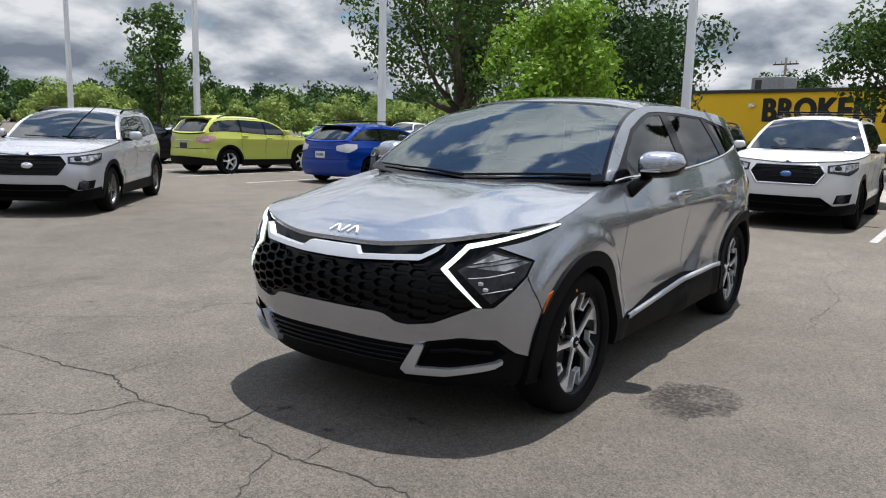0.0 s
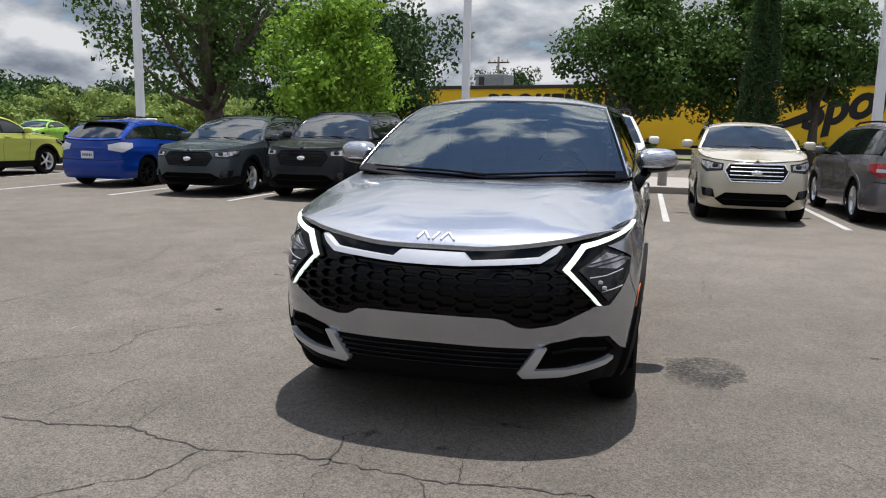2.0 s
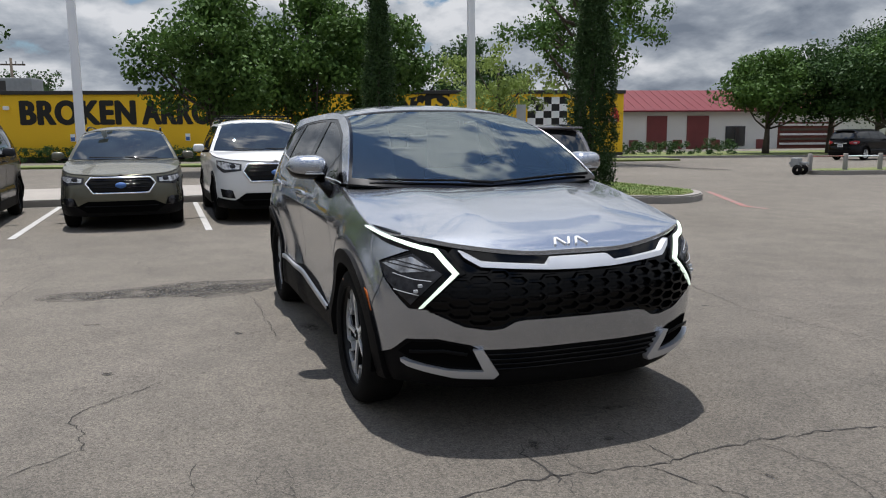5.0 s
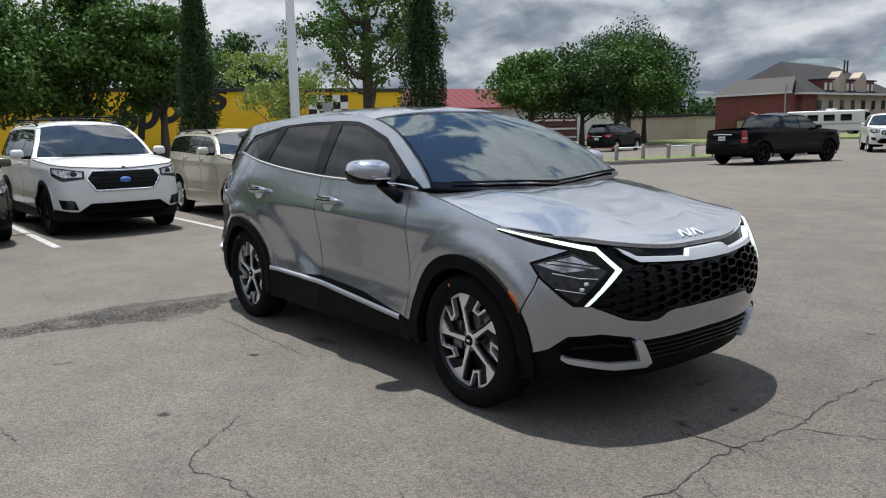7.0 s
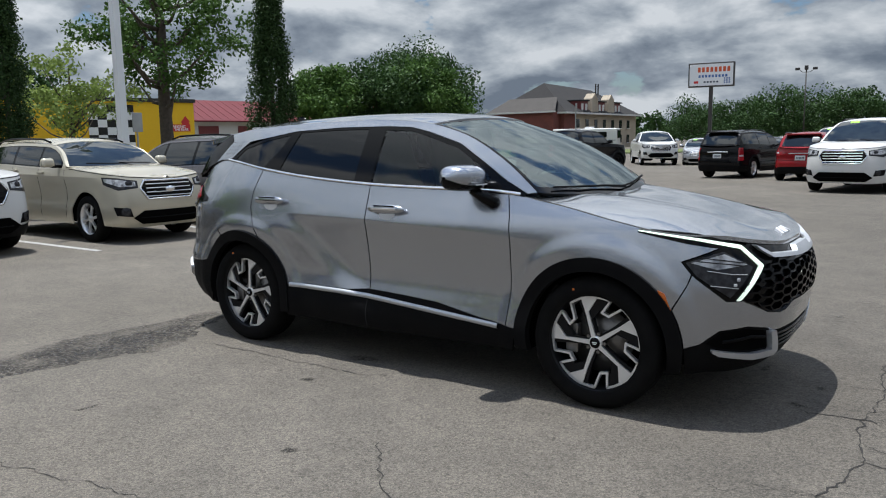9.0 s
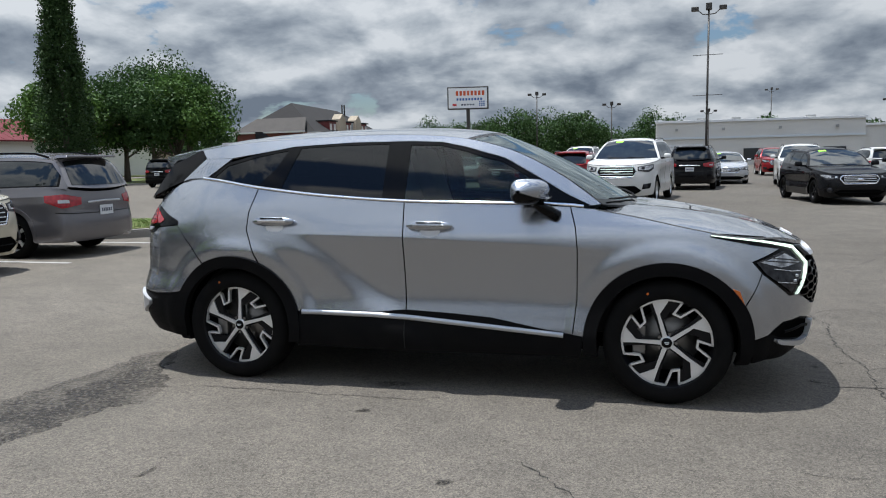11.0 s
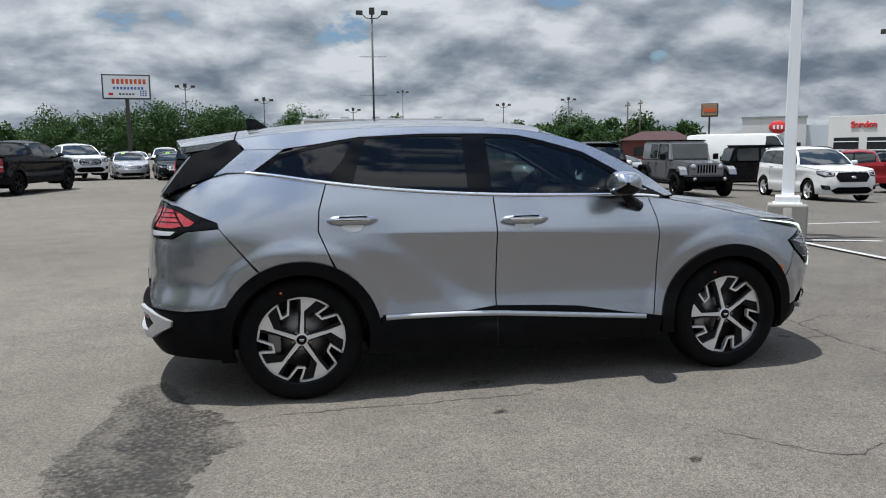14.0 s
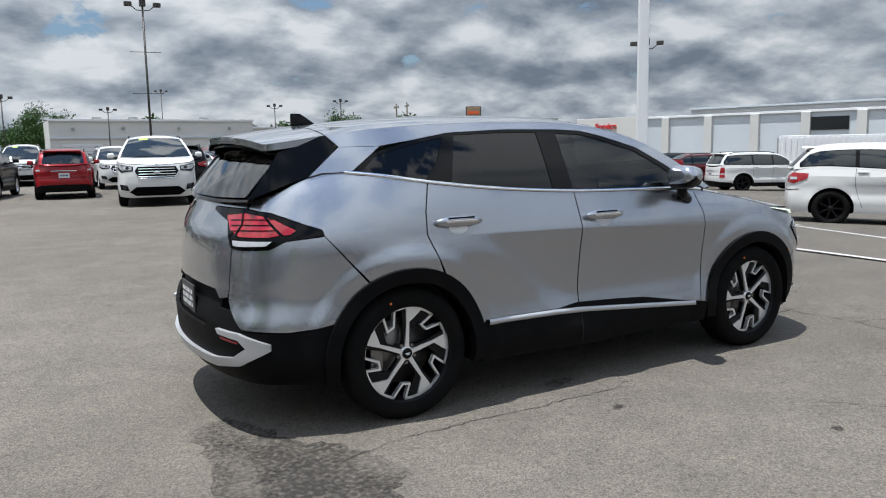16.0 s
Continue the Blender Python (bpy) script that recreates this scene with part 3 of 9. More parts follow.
def ribbon(points, width, fmap, off, side=1, step=0.04, thick=0.006):
    """A narrow strip along a polyline in u, v."""
    p = resample(points, step, closed=False)
    t = np.gradient(p, axis=0)
    n = np.stack([-t[:, 1], t[:, 0]], 1)
    n /= np.linalg.norm(n, axis=1)[:, None] + 1e-9
    w = np.asarray(width) * np.ones(len(p))
    w = w[:, None] / 2
    rows = [fmap((p - n * w)[:, 0], (p - n * w)[:, 1], off - thick, side), fmap((p - n * w)[:, 0], (p - n * w)[:, 1], off, side),
            fmap((p + n * w)[:, 0], (p + n * w)[:, 1], off, side), fmap((p + n * w)[:, 0], (p + n * w)[:, 1], off - thick, side)]
    vs, fs, m = np.vstack(rows), [], len(p)
    out = fmap(p[:1, 0], p[:1, 1], off + 0.01, side) - fmap(p[:1, 0], p[:1, 1], off, side)
    nr = np.cross(rows[1][1] - rows[1][0], rows[2][0] - rows[1][0])
    ok = (nr * out[0]).sum() > 0
    for a in range(3):
        for i in range(m - 1):
            f = (a * m + i, a * m + i + 1, (a + 1) * m + i + 1, (a + 1) * m + i)
            fs.append(f if ok else f[::-1])
    return list(vs), fs


# ---- trees ----
def leaf_material(name, a, b, back=0.25):
    m = bpy.data.materials.new(name)
    m.use_nodes = True
    nt = m.node_tree
    nt.nodes.remove(nt.nodes["Principled BSDF"])
    out = nt.nodes["Material Output"]
    geo = nt.nodes.new("ShaderNodeNewGeometry")
    tcn = nt.nodes.new("ShaderNodeTexCoord")
    nz = nt.nodes.new("ShaderNodeTexNoise"); nz.inputs["Scale"].default_value = 0.9
    nt.links.new(tcn.outputs["Object"], nz.inputs["Vector"])
    add = nt.nodes.new("ShaderNodeMath"); add.operation = "MULTIPLY_ADD"; add.inputs[1].default_value = 0.55; add.use_clamp = True
    nt.links.new(geo.outputs["Random Per Island"], add.inputs[0]); nt.links.new(nz.outputs[0], add.inputs[2])
    mx = nt.nodes.new("ShaderNodeMix"); mx.data_type = "RGBA"
    mx.inputs[6].default_value, mx.inputs[7].default_value = (*a, 1), (*b, 1)
    nt.links.new(add.outputs[0], mx.inputs[0])
    df = nt.nodes.new("ShaderNodeBsdfPrincipled"); df.inputs["Roughness"].default_value = 0.6; df.inputs["Specular IOR Level"].default_value = 0.15
    tr = nt.nodes.new("ShaderNodeBsdfTranslucent")
    ms = nt.nodes.new("ShaderNodeMixShader"); ms.inputs[0].default_value = back
    nt.links.new(mx.outputs[2], df.inputs["Base Color"]); nt.links.new(mx.outputs[2], tr.inputs["Color"])
    nt.links.new(df.outputs[0], ms.inputs[1]); nt.links.new(tr.outputs[0], ms.inputs[2]); nt.links.new(ms.outputs[0], out.inputs["Surface"])
    return m


LEAF_MID = leaf_material("mid green leaves", (0.018, 0.044, 0.011), (0.075, 0.140, 0.030), 0.20)
LEAF_DARK = leaf_material("dark green leaves", (0.011, 0.028, 0.010), (0.044, 0.088, 0.024), 0.16)
LEAF_BRIGHT = leaf_material("bright yellow-green leaves", (0.055, 0.125, 0.014), (0.19, 0.32, 0.035), 0.30)
LEAF_WILLOW = leaf_material("pale willow leaves", (0.115, 0.180, 0.040), (0.24, 0.31, 0.085), 0.3)
LEAF_CYPRESS = leaf_material("cypress foliage", (0.009, 0.024, 0.009), (0.040, 0.075, 0.022), 0.1)


def leaves(rng, centres, radii, per, size, squash=0.8, droop=0.0):
    """Points of many small folded leaves scattered over clumps."""
    n = len(centres) * per
    c = np.repeat(np.array(centres, float), per, 0)
    r = np.repeat(np.array(radii, float), per)[:, None]
    d = rng.normal(size=(n, 3))
    d /= np.linalg.norm(d, axis=1)[:, None]
    rad = rng.random((n, 1)) ** 0.45
    p = c + d * rad * r * np.array([1, 1, squash])
    p[:, 2] -= droop * rad[:, 0] * r[:, 0]
    a = d + rng.normal(size=(n, 3)) * 0.75
    a /= np.linalg.norm(a, axis=1)[:, None]
    b = np.cross(a, rng.normal(size=(n, 3)))
    b /= np.linalg.norm(b, axis=1)[:, None] + 1e-9
    e = np.cross(a, b)
    s = (size * (0.6 + 0.8 * rng.random((n, 1))))
    q = np.stack([p - b * s * 0.5, p + e * s * 0.30 - a * s * 0.06, p + b * s * 0.55, p - e * s * 0.30 - a * s * 0.06], 1)
    return q.reshape(-1, 3)


def leaf_mesh(name, pts, material, parent, label=""):
    n = len(pts) // 4
    me = bpy.data.meshes.new(name)
    me.vertices.add(len(pts)); me.loops.add(n * 4); me.polygons.add(n)
    me.vertices.foreach_set("co", np.asarray(pts, np.float32).ravel())
    me.loops.foreach_set("vertex_index", np.arange(n * 4, dtype=np.int32))
    me.polygons.foreach_set("loop_start", np.arange(0, n * 4, 4, dtype=np.int32))
    me.update()
    me.validate()
    me.materials.append(material)
    ob = new(name, me)
    ob.parent = parent
    if label:
        ob["label"] = label
    return ob


def tree(label, x, y, height, radius, clear, material, seed, clumps=46, per=150, size=0.16, trunk=0.16, shape="round", lean=(0, 0), base=0.0, spread=0.42, category="tree", limbs=11, fork=0.9):
    """A trunk that forks into limbs, each ending among clumps of small leaves; clear: height of the lowest leaves."""
    rng = np.random.default_rng(seed)
    root = thing("tree", label, category, pose(x, y, base, 0, 0, seed * 37 % 360))
    mid = (height + clear) / 2
    half = (height - clear) / 2
    cs, rs = [], []
    while len(cs) < clumps:
        d = rng.normal(size=3)
        d /= np.linalg.norm(d)
        k = rng.random() ** 0.38
        wz = 1.0
        if shape == "egg":
            wz = 1.0 - 0.45 * max(0, d[2])
        if shape == "open":
            wz = 0.75 + 0.5 * rng.random()
        c = np.array([d[0] * radius * wz, d[1] * radius * wz, d[2] * half]) * k * (0.82 + 0.3 * rng.random())
        cs.append(c + [lean[0] * (c[2] / half + 1), lean[1] * (c[2] / half + 1), mid])
        rs.append(radius * spread * (0.55 + 0.6 * rng.random()))
    leaf_mesh("crown", leaves(rng, cs, rs, per, size), material, root)
    top = Vector((lean[0], lean[1], mid + half * 0.35))
    pts = [Vector((0, 0, -0.05)), Vector((0.04, 0.02, clear * 0.5)), Vector((lean[0] * 0.3 + 0.06, lean[1] * 0.3, clear + 0.1 * half)), top * 0.8 + Vector((0, 0, 0.2 * clear)), top]
    part("trunk", bm_tube(pts, [trunk * 1.35, trunk, trunk * 0.88, trunk * (0.5 if fork > 0.8 else 0.7), trunk * 0.2], 10), BARK, root, smooth=True)
    order = rng.permutation(len(cs))[:limbs]
    for i in order:
        c = Vector(cs[i])
        h = min(max(clear * 0.75, c.z - fork * half), mid + (0.9 - fork) * half)
        s = Vector((lean[0] * 0.3, lean[1] * 0.3, h))
        m1 = s.lerp(c, 0.45) + Vector((0, 0, -0.12 * half))
        part("limb", bm_tube([s, m1, c], [trunk * 0.42, trunk * 0.26, trunk * 0.08], 6), BARK, root, smooth=True)
    return root


def cypress(label, x, y, height, radius, seed):
    rng = np.random.default_rng(seed)
    root = thing("cypress", label, "tree", pose(x, y, 0.05))
    part("trunk", bm_tube([(0, 0, -0.05), (0, 0, 0.4), (0, 0, height * 0.85)], [0.09, 0.08, 0.02], 8), BARK, root, smooth=True)
    cs, rs = [], []
    for _ in range(720):
        t = rng.random()
        z = 0.10 + t * (height - 0.15)
        prof = radius * min(1.0, 0.72 + 1.6 * t) * (1 - t ** 1.7) ** 0.85
        a = rng.random() * 6.283
        k = (0.35 + 0.65 * rng.random()) * prof * 0.85
        cs.append((math.cos(a) * k, math.sin(a) * k, z)); rs.append(0.09 + 0.09 * rng.random())
    leaf_mesh("crown", leaves(rng, cs, rs, 64, 0.052, 2.4), LEAF_CYPRESS, root)
    return root


def hedge(label, p, q, width, height, seed, material=None, base=0.0):
    rng = np.random.default_rng(seed)
    p, q = np.array(p, float), np.array(q, float)
    n = int(np.linalg.norm(q - p) * 16)
    d = (q - p) / np.linalg.norm(q - p)
    side = np.array([-d[1], d[0]])
    cs = [np.r_[p + (q - p) * rng.random() + side * width * (rng.random() - 0.5), base + height * (0.08 + 0.80 * rng.random())] for _ in range(n)]
    root = thing("hedge", label, "hedge")
    leaf_mesh("foliage", leaves(rng, cs, [0.24] * len(cs), 46, 0.11), material or LEAF_DARK, root)
    return root


def woods(label, az0, az1, r0, r1, h0, h1, count, material, seed, size=0.9, per=90, eye=(5, 0), base=0.0):
    """A far belt of trees as one mass of foliage clumps."""
    rng = np.random.default_rng(seed)
    cs, rs = [], []
    for _ in range(count):
        a, r = radians(az0 + (az1 - az0) * rng.random()), r0 + (r1 - r0) * rng.random()
        h = h0 + (h1 - h0) * rng.random()
        w = h * (0.32 + 0.2 * rng.random())
        for k in range(5):
            cs.append((eye[0] + r * math.cos(a) + rng.normal() * w * 0.5, eye[1] + r * math.sin(a) + rng.normal() * w * 0.5, base + h * (0.22 + 0.62 * rng.random()) ))
            rs.append(w * (0.45 + 0.3 * rng.random()))
    ob = leaf_mesh("woods", leaves(rng, cs, rs, per, size), material, None)
    return tagged(ob, label, "woods", kind="stuff")


# ---- cars ----
class Cabin:
    """Side glass, roof and screens over a Ring. belt and rail: heights over x; lean: how far the sides fall in a metre."""

    def __init__(self, ring, belt, rail, crown, lean=0.42, bow=0.2):
        self.ring, self.belt, self.rail, self.crown, self.lean, self.bow = ring, belt, rail, crown, lean, bow
        xs = np.linspace(ring.C[:, 0].min() + 0.02, ring.C[:, 0].max() - 0.02, 200)
        self.xs, self.yb = xs, ring(ring.sx(xs), belt(xs))[:, 1]

    def y(self, x, z):
        dz = np.maximum(z - self.belt(x), -0.1)
        return np.interp(x, self.xs, self.yb) - self.lean * dz - self.bow * dz * dz

    def side(self, x, z, off=0.0, side=1):
        return np.stack([x, (self.y(x, z) + off * 0.92) * side, z + off * 0.38], -1)

    def roof(self, x, y, off=0.0, side=1):
        zr = self.rail(x)
        ye = self.y(x, zr)
        t = np.minimum(np.abs(y) / ye, 1.0)
        return np.stack([x, y * side, self.crown(x) + (zr - self.crown(x)) * t ** 2.6 + off], -1)

    def screen(self, edge, low, high, bulge=0.03, power=2.2):
        """A bowed screen between two edges: edge(v) gives x, z on the cabin's side, low and high the middle's ends as x, z."""
        def f(u, v, off=0.0, side=1):
            ex, ez = edge(v)
            ey = self.y(ex, ez)
            k = bulge * 4 * v * (1 - v)
            dx, dz = high[0] - low[0], high[1] - low[1]
            n = math.hypot(dx, dz)
            nx, nz = -dz / n, dx / n
            if nz < 0:
                nx, nz = -nx, -nz
            cx, cz = low[0] + dx * v, low[1] + dz * v
            t = np.abs(u) ** power
            return np.stack([cx + (ex - cx) * t + nx * (k * (1 - t) + off), ey * u * side, cz + (ez - cz) * t + nz * (k * (1 - t) + off)], -1)
        return f


def hood_map(ring, top, s_end, crown, power=3.0):
    s = np.linspace(0, s_end, 200)
    e = ring(s, top(s))
    o = np.argsort(e[:, 0])
    ex, ey, ez = e[o, 0], e[o, 1], e[o, 2]

    def f(x, y, off=0.0, side=1):
        ye = np.maximum(np.interp(x, ex, ey), 0.02)
        ze = np.interp(x, ex, ez)
        t = np.minimum(np.abs(y) / ye, 1.0)
        return np.stack([x, y * side, crown(x) + (ze - crown(x)) * t ** power + off], -1)
    return f, e


def outline_band(pts, w):
    """The outline of a band of width w along an open polyline in a plane."""
    p = np.array(pts, float)
    d = np.diff(p, axis=0)
    d /= np.linalg.norm(d, axis=1)[:, None]
    t = np.vstack([d[:1], d[:-1] + d[1:], d[-1:]])
    t /= np.linalg.norm(t, axis=1)[:, None]
    n = np.stack([-t[:, 1], t[:, 0]], 1)
    k = np.ones(len(p))
    k[1:-1] = 1 / np.clip((n[1:-1] * np.stack([-d[1:, 1], d[1:, 0]], 1)).sum(1), 0.55, 1)
    n *= (k * w / 2)[:, None]
    return [tuple(q) for q in p + n] + [tuple(q) for q in (p - n)[::-1]]


def wheel(parent, x, y, z, r, width, side, spokes=5, rim_mat=ALLOY, style="plain", rim_r=0.665, turn=0.0):
    """A tyre on an alloy rim, facing out to +y for side 1."""
    w = thing("wheel", "", "", pose(x, y, z, 0, 0, 0 if side > 0 else 180))
    w.parent = parent
    rr = r * rim_r
    h = width / 2
    prof = [(rr, -h * 0.8), (rr + 0.02, -h * 0.95), (r * 0.86, -h), (r * 0.96, -h * 0.82), (r, -h * 0.55), (r, h * 0.55), (r * 0.96, h * 0.84), (r * 0.86, h), (rr + 0.02, h * 0.97), (rr, h * 0.86)]
    v, f = lathe(prof, 44)
    link_mesh("tyre", v, f, RUBBER, w)
    v, f = lathe([(rr, -h * 0.7), (rr * 0.93, -h * 0.5), (rr * 0.93, h * 0.40), (rr * 0.995, h * 0.60), (rr + 0.006, h * 0.90), (rr + 0.012, h * 0.86)], 44)
    rim = link_mesh("rim", v, f, DARK_ALLOY if style == "hero" else rim_mat, w)
    v, f = lathe([(0.02, -h * 0.1), (rr * 0.70, -h * 0.1), (rr * 0.70, -h * 0.2)], 32)
    link_mesh("brake_disc", v, f, STEEL if style == "hero" else LINER, w)
    face = h * 0.62
    if style == "hero":
        v, f = lathe([(0.0, -h * 0.45), (rr * 0.95, -h * 0.45)], 32)
        link_mesh("wheel_back", v, f, LINER, w)
        part("brake_caliper", bm_box((0.075, 0.07, 0.17), (rr * 0.60, -0.005, 0.0), 0.012), STEEL, w)
        back = bmesh.new()
        for i in range(5):
            a = radians(turn) + 2 * math.pi * i / 5
            pol = lambda ang, rad: (-rr * rad * math.sin(radians(ang)), rr * rad * math.cos(radians(ang)))
            arm = [(0.013, 0.03), (-0.013, 0.03), (-0.010, rr * 0.66), pol(18, 0.92), pol(19, 0.99), pol(9, 0.995), pol(0, 0.995), pol(-2.6, 0.99), pol(-2.8, 0.60)]
            notch = [pol(36.5, 0.965), pol(29, 0.665), pol(43, 0.65), pol(53.5, 0.965)]
            bm = extrude_poly(arm, -0.028, "y", face)
            for edge in (notch, [pol(q, 0.962) for q in np.linspace(15, 37.3, 7)], [pol(q, 0.962) for q in np.linspace(52.8, 70.5, 6)]):
                bm = join(bm, extrude_poly(outline_band(edge, 0.012), -0.028, "y", face - 0.001))
            bm.transform(Matrix.Rotation(a, 4, "Y"))
            part("spoke", bm, ALLOY, w)
            rib = extrude_poly([(0.022, 0.03), (-0.022, 0.03), (-0.022, rr * 0.5), pol(24, 0.72), pol(28, 0.64), pol(30, 0.70), pol(37, 0.985), pol(12, 0.99), pol(-8, 0.99), pol(-9, 0.55)], -0.03, "y", face - 0.010)
            rib.transform(Matrix.Rotation(a, 4, "Y"))
            back = join(back, rib)
        part("spoke_pocket", back, DARK_ALLOY, w)
        part("balance_dot", bm_rod((0.30 * r, h * 0.955, 0.80 * r), (0.30 * r, h * 1.005, 0.80 * r), 0.007, n=8), LAMP_AMBER, w, "small orange tyre mark")
        v, f = lathe([(0.0, face + 0.002), (0.030, face + 0.002), (0.038, face - 0.002), (0.042, face - 0.02)], 24)
        link_mesh("hub", v, f, ALLOY, w)
        v, f = lathe([(0.0, face + 0.009), (0.026, face + 0.008), (0.030, face + 0.002)], 20)
        link_mesh("hub_cap", v, f, GLOSS_BLACK, w)
        part("badge", join(bm_box((0.028, 0.003, 0.005), (0, face + 0.010, 0.003), 0.001), bm_box((0.02, 0.003, 0.004), (0, face + 0.010, -0.005), 0.001)), WHITE_PRINT, w)
        for i in range(5):
            a = 2 * math.pi * (i + 0.5) / 5 + radians(turn)
            part("wheel_nut", bm_rod((0.052 * math.sin(a), face - 0.03, 0.052 * math.cos(a)), (0.052 * math.sin(a), face - 0.004, 0.052 * math.cos(a)), 0.010, n=6), STEEL, w)
    else:
        v, f = lathe([(0.0, -h * 0.3), (rr * 0.95, -h * 0.3)], 24)
        link_mesh("wheel_back", v, f, LINER, w)
        sp = bmesh.new()
        for i in range(spokes):
            a = radians(turn) + 2 * math.pi * i / spokes
            wd = 0.9 / spokes
            b = extrude_poly([(-rr * wd * 0.55, 0.03), (rr * wd * 0.55, 0.03), (rr * wd * 0.5, rr * 0.7), (rr * wd * 0.95, rr * 0.97), (-rr * wd * 0.95, rr * 0.97), (-rr * wd * 0.5, rr * 0.7)], -0.025, "y", face)
            b.transform(Matrix.Rotation(a, 4, "Y"))
            sp = join(sp, b)
        v, f = lathe([(0.0, face + 0.005), (rr * 0.2, face + 0.004), (rr * 0.25, face - 0.02)], 16)
        part("spokes", sp, rim_mat, w)
        link_mesh("hub", v, f, rim_mat, w)
    return w


def bars(parent, centre, wide, high, right, up, material, rows=1, count=6, out=(0, 0, 0)):
    """Unreadable print: short bars in rows."""
    bm = bmesh.new()
    right, up = Vector(right), Vector(up)
    nrm = right.cross(up)
    for j in range(rows):
        for i in range(count):
            u = (i + 0.5) / count - 0.5
            v = (j + 0.5) / rows - 0.5
            c = Vector(centre) + right * wide * u + up * high * v
            hw, hh = wide / count * 0.32, high / rows * 0.34
            vs = [bm.verts.new(c + right * a * hw + up * b * hh + nrm * 0.004) for a, b in ((-1, -1), (1, -1), (1, 1), (-1, 1))]
            bm.faces.new(vs)
    return part("print", bm, material, parent)


SPECS = {
    # L length, w half width, H height, wb wheelbase, fo front overhang, r wheel, zn nose, cowl (x, z), at/rt roof ends, rg rear glass foot (x, z), zt tail, sill, belt1 rear belt
    "crossover": dict(L=4.47, w=0.90, H=1.60, wb=2.67, fo=0.93, r=0.345, zn=0.93, cowl=(0.86, 1.07), at=0.12, rt=-1.72, rg=(-2.02, 1.12), zt=1.06, sill=0.26, belt1=1.16),
    "suv": dict(L=4.63, w=0.91, H=1.72, wb=2.67, fo=0.95, r=0.36, zn=1.02, cowl=(0.86, 1.14), at=0.18, rt=-1.95, rg=(-2.16, 1.18), zt=1.10, sill=0.27, belt1=1.20),
    "big_suv": dict(L=5.0, w=0.965, H=1.80, wb=2.89, fo=0.97, r=0.375, zn=1.08, cowl=(0.95, 1.18), at=0.25, rt=-2.15, rg=(-2.42, 1.22), zt=1.12, sill=0.28, belt1=1.22),
    "wagon": dict(L=4.80, w=0.92, H=1.66, wb=2.74, fo=1.0, r=0.355, zn=0.90, cowl=(0.84, 1.06), at=0.08, rt=-2.05, rg=(-2.30, 1.10), zt=1.02, sill=0.27, belt1=1.12),
    "hatch": dict(L=4.42, w=0.885, H=1.47, wb=2.62, fo=0.92, r=0.325, zn=0.82, cowl=(0.80, 0.98), at=0.05, rt=-1.55, rg=(-1.98, 1.04), zt=1.00, sill=0.20, belt1=1.06),
    "sedan": dict(L=4.75, w=0.90, H=1.46, wb=2.75, fo=0.95, r=0.33, zn=0.78, cowl=(0.85, 0.97), at=0.10, rt=-1.05, rg=(-1.75, 1.05), zt=0.98, sill=0.18, belt1=1.03),
    "minivan": dict(L=5.15, w=0.985, H=1.75, wb=3.08, fo=0.97, r=0.34, zn=0.95, cowl=(1.25, 1.10), at=0.55, rt=-2.25, rg=(-2.50, 1.10), zt=1.04, sill=0.20, belt1=1.14),
    "pickup": dict(L=5.85, w=1.0, H=1.90, wb=3.75, fo=0.98, r=0.41, zn=1.18, cowl=(1.20, 1.28), at=0.55, rt=-0.70, rg=(-0.86, 1.35), zt=1.28, sill=0.42, belt1=1.32),
    "jeep": dict(L=4.6, w=0.90, H=1.86, wb=2.95, fo=0.72, r=0.42, zn=1.16, cowl=(0.62, 1.24), at=0.38, rt=-2.08, rg=(-2.12, 1.22), zt=1.20, sill=0.46, belt1=1.22, boxy=1),
    "van": dict(L=5.95, w=1.03, H=2.65, wb=3.7, fo=1.02, r=0.36, zn=1.15, cowl=(2.15, 1.45), at=1.45, rt=-3.0, rg=(-3.05, 1.40), zt=1.38, sill=0.30, belt1=1.45, boxy=1),
}


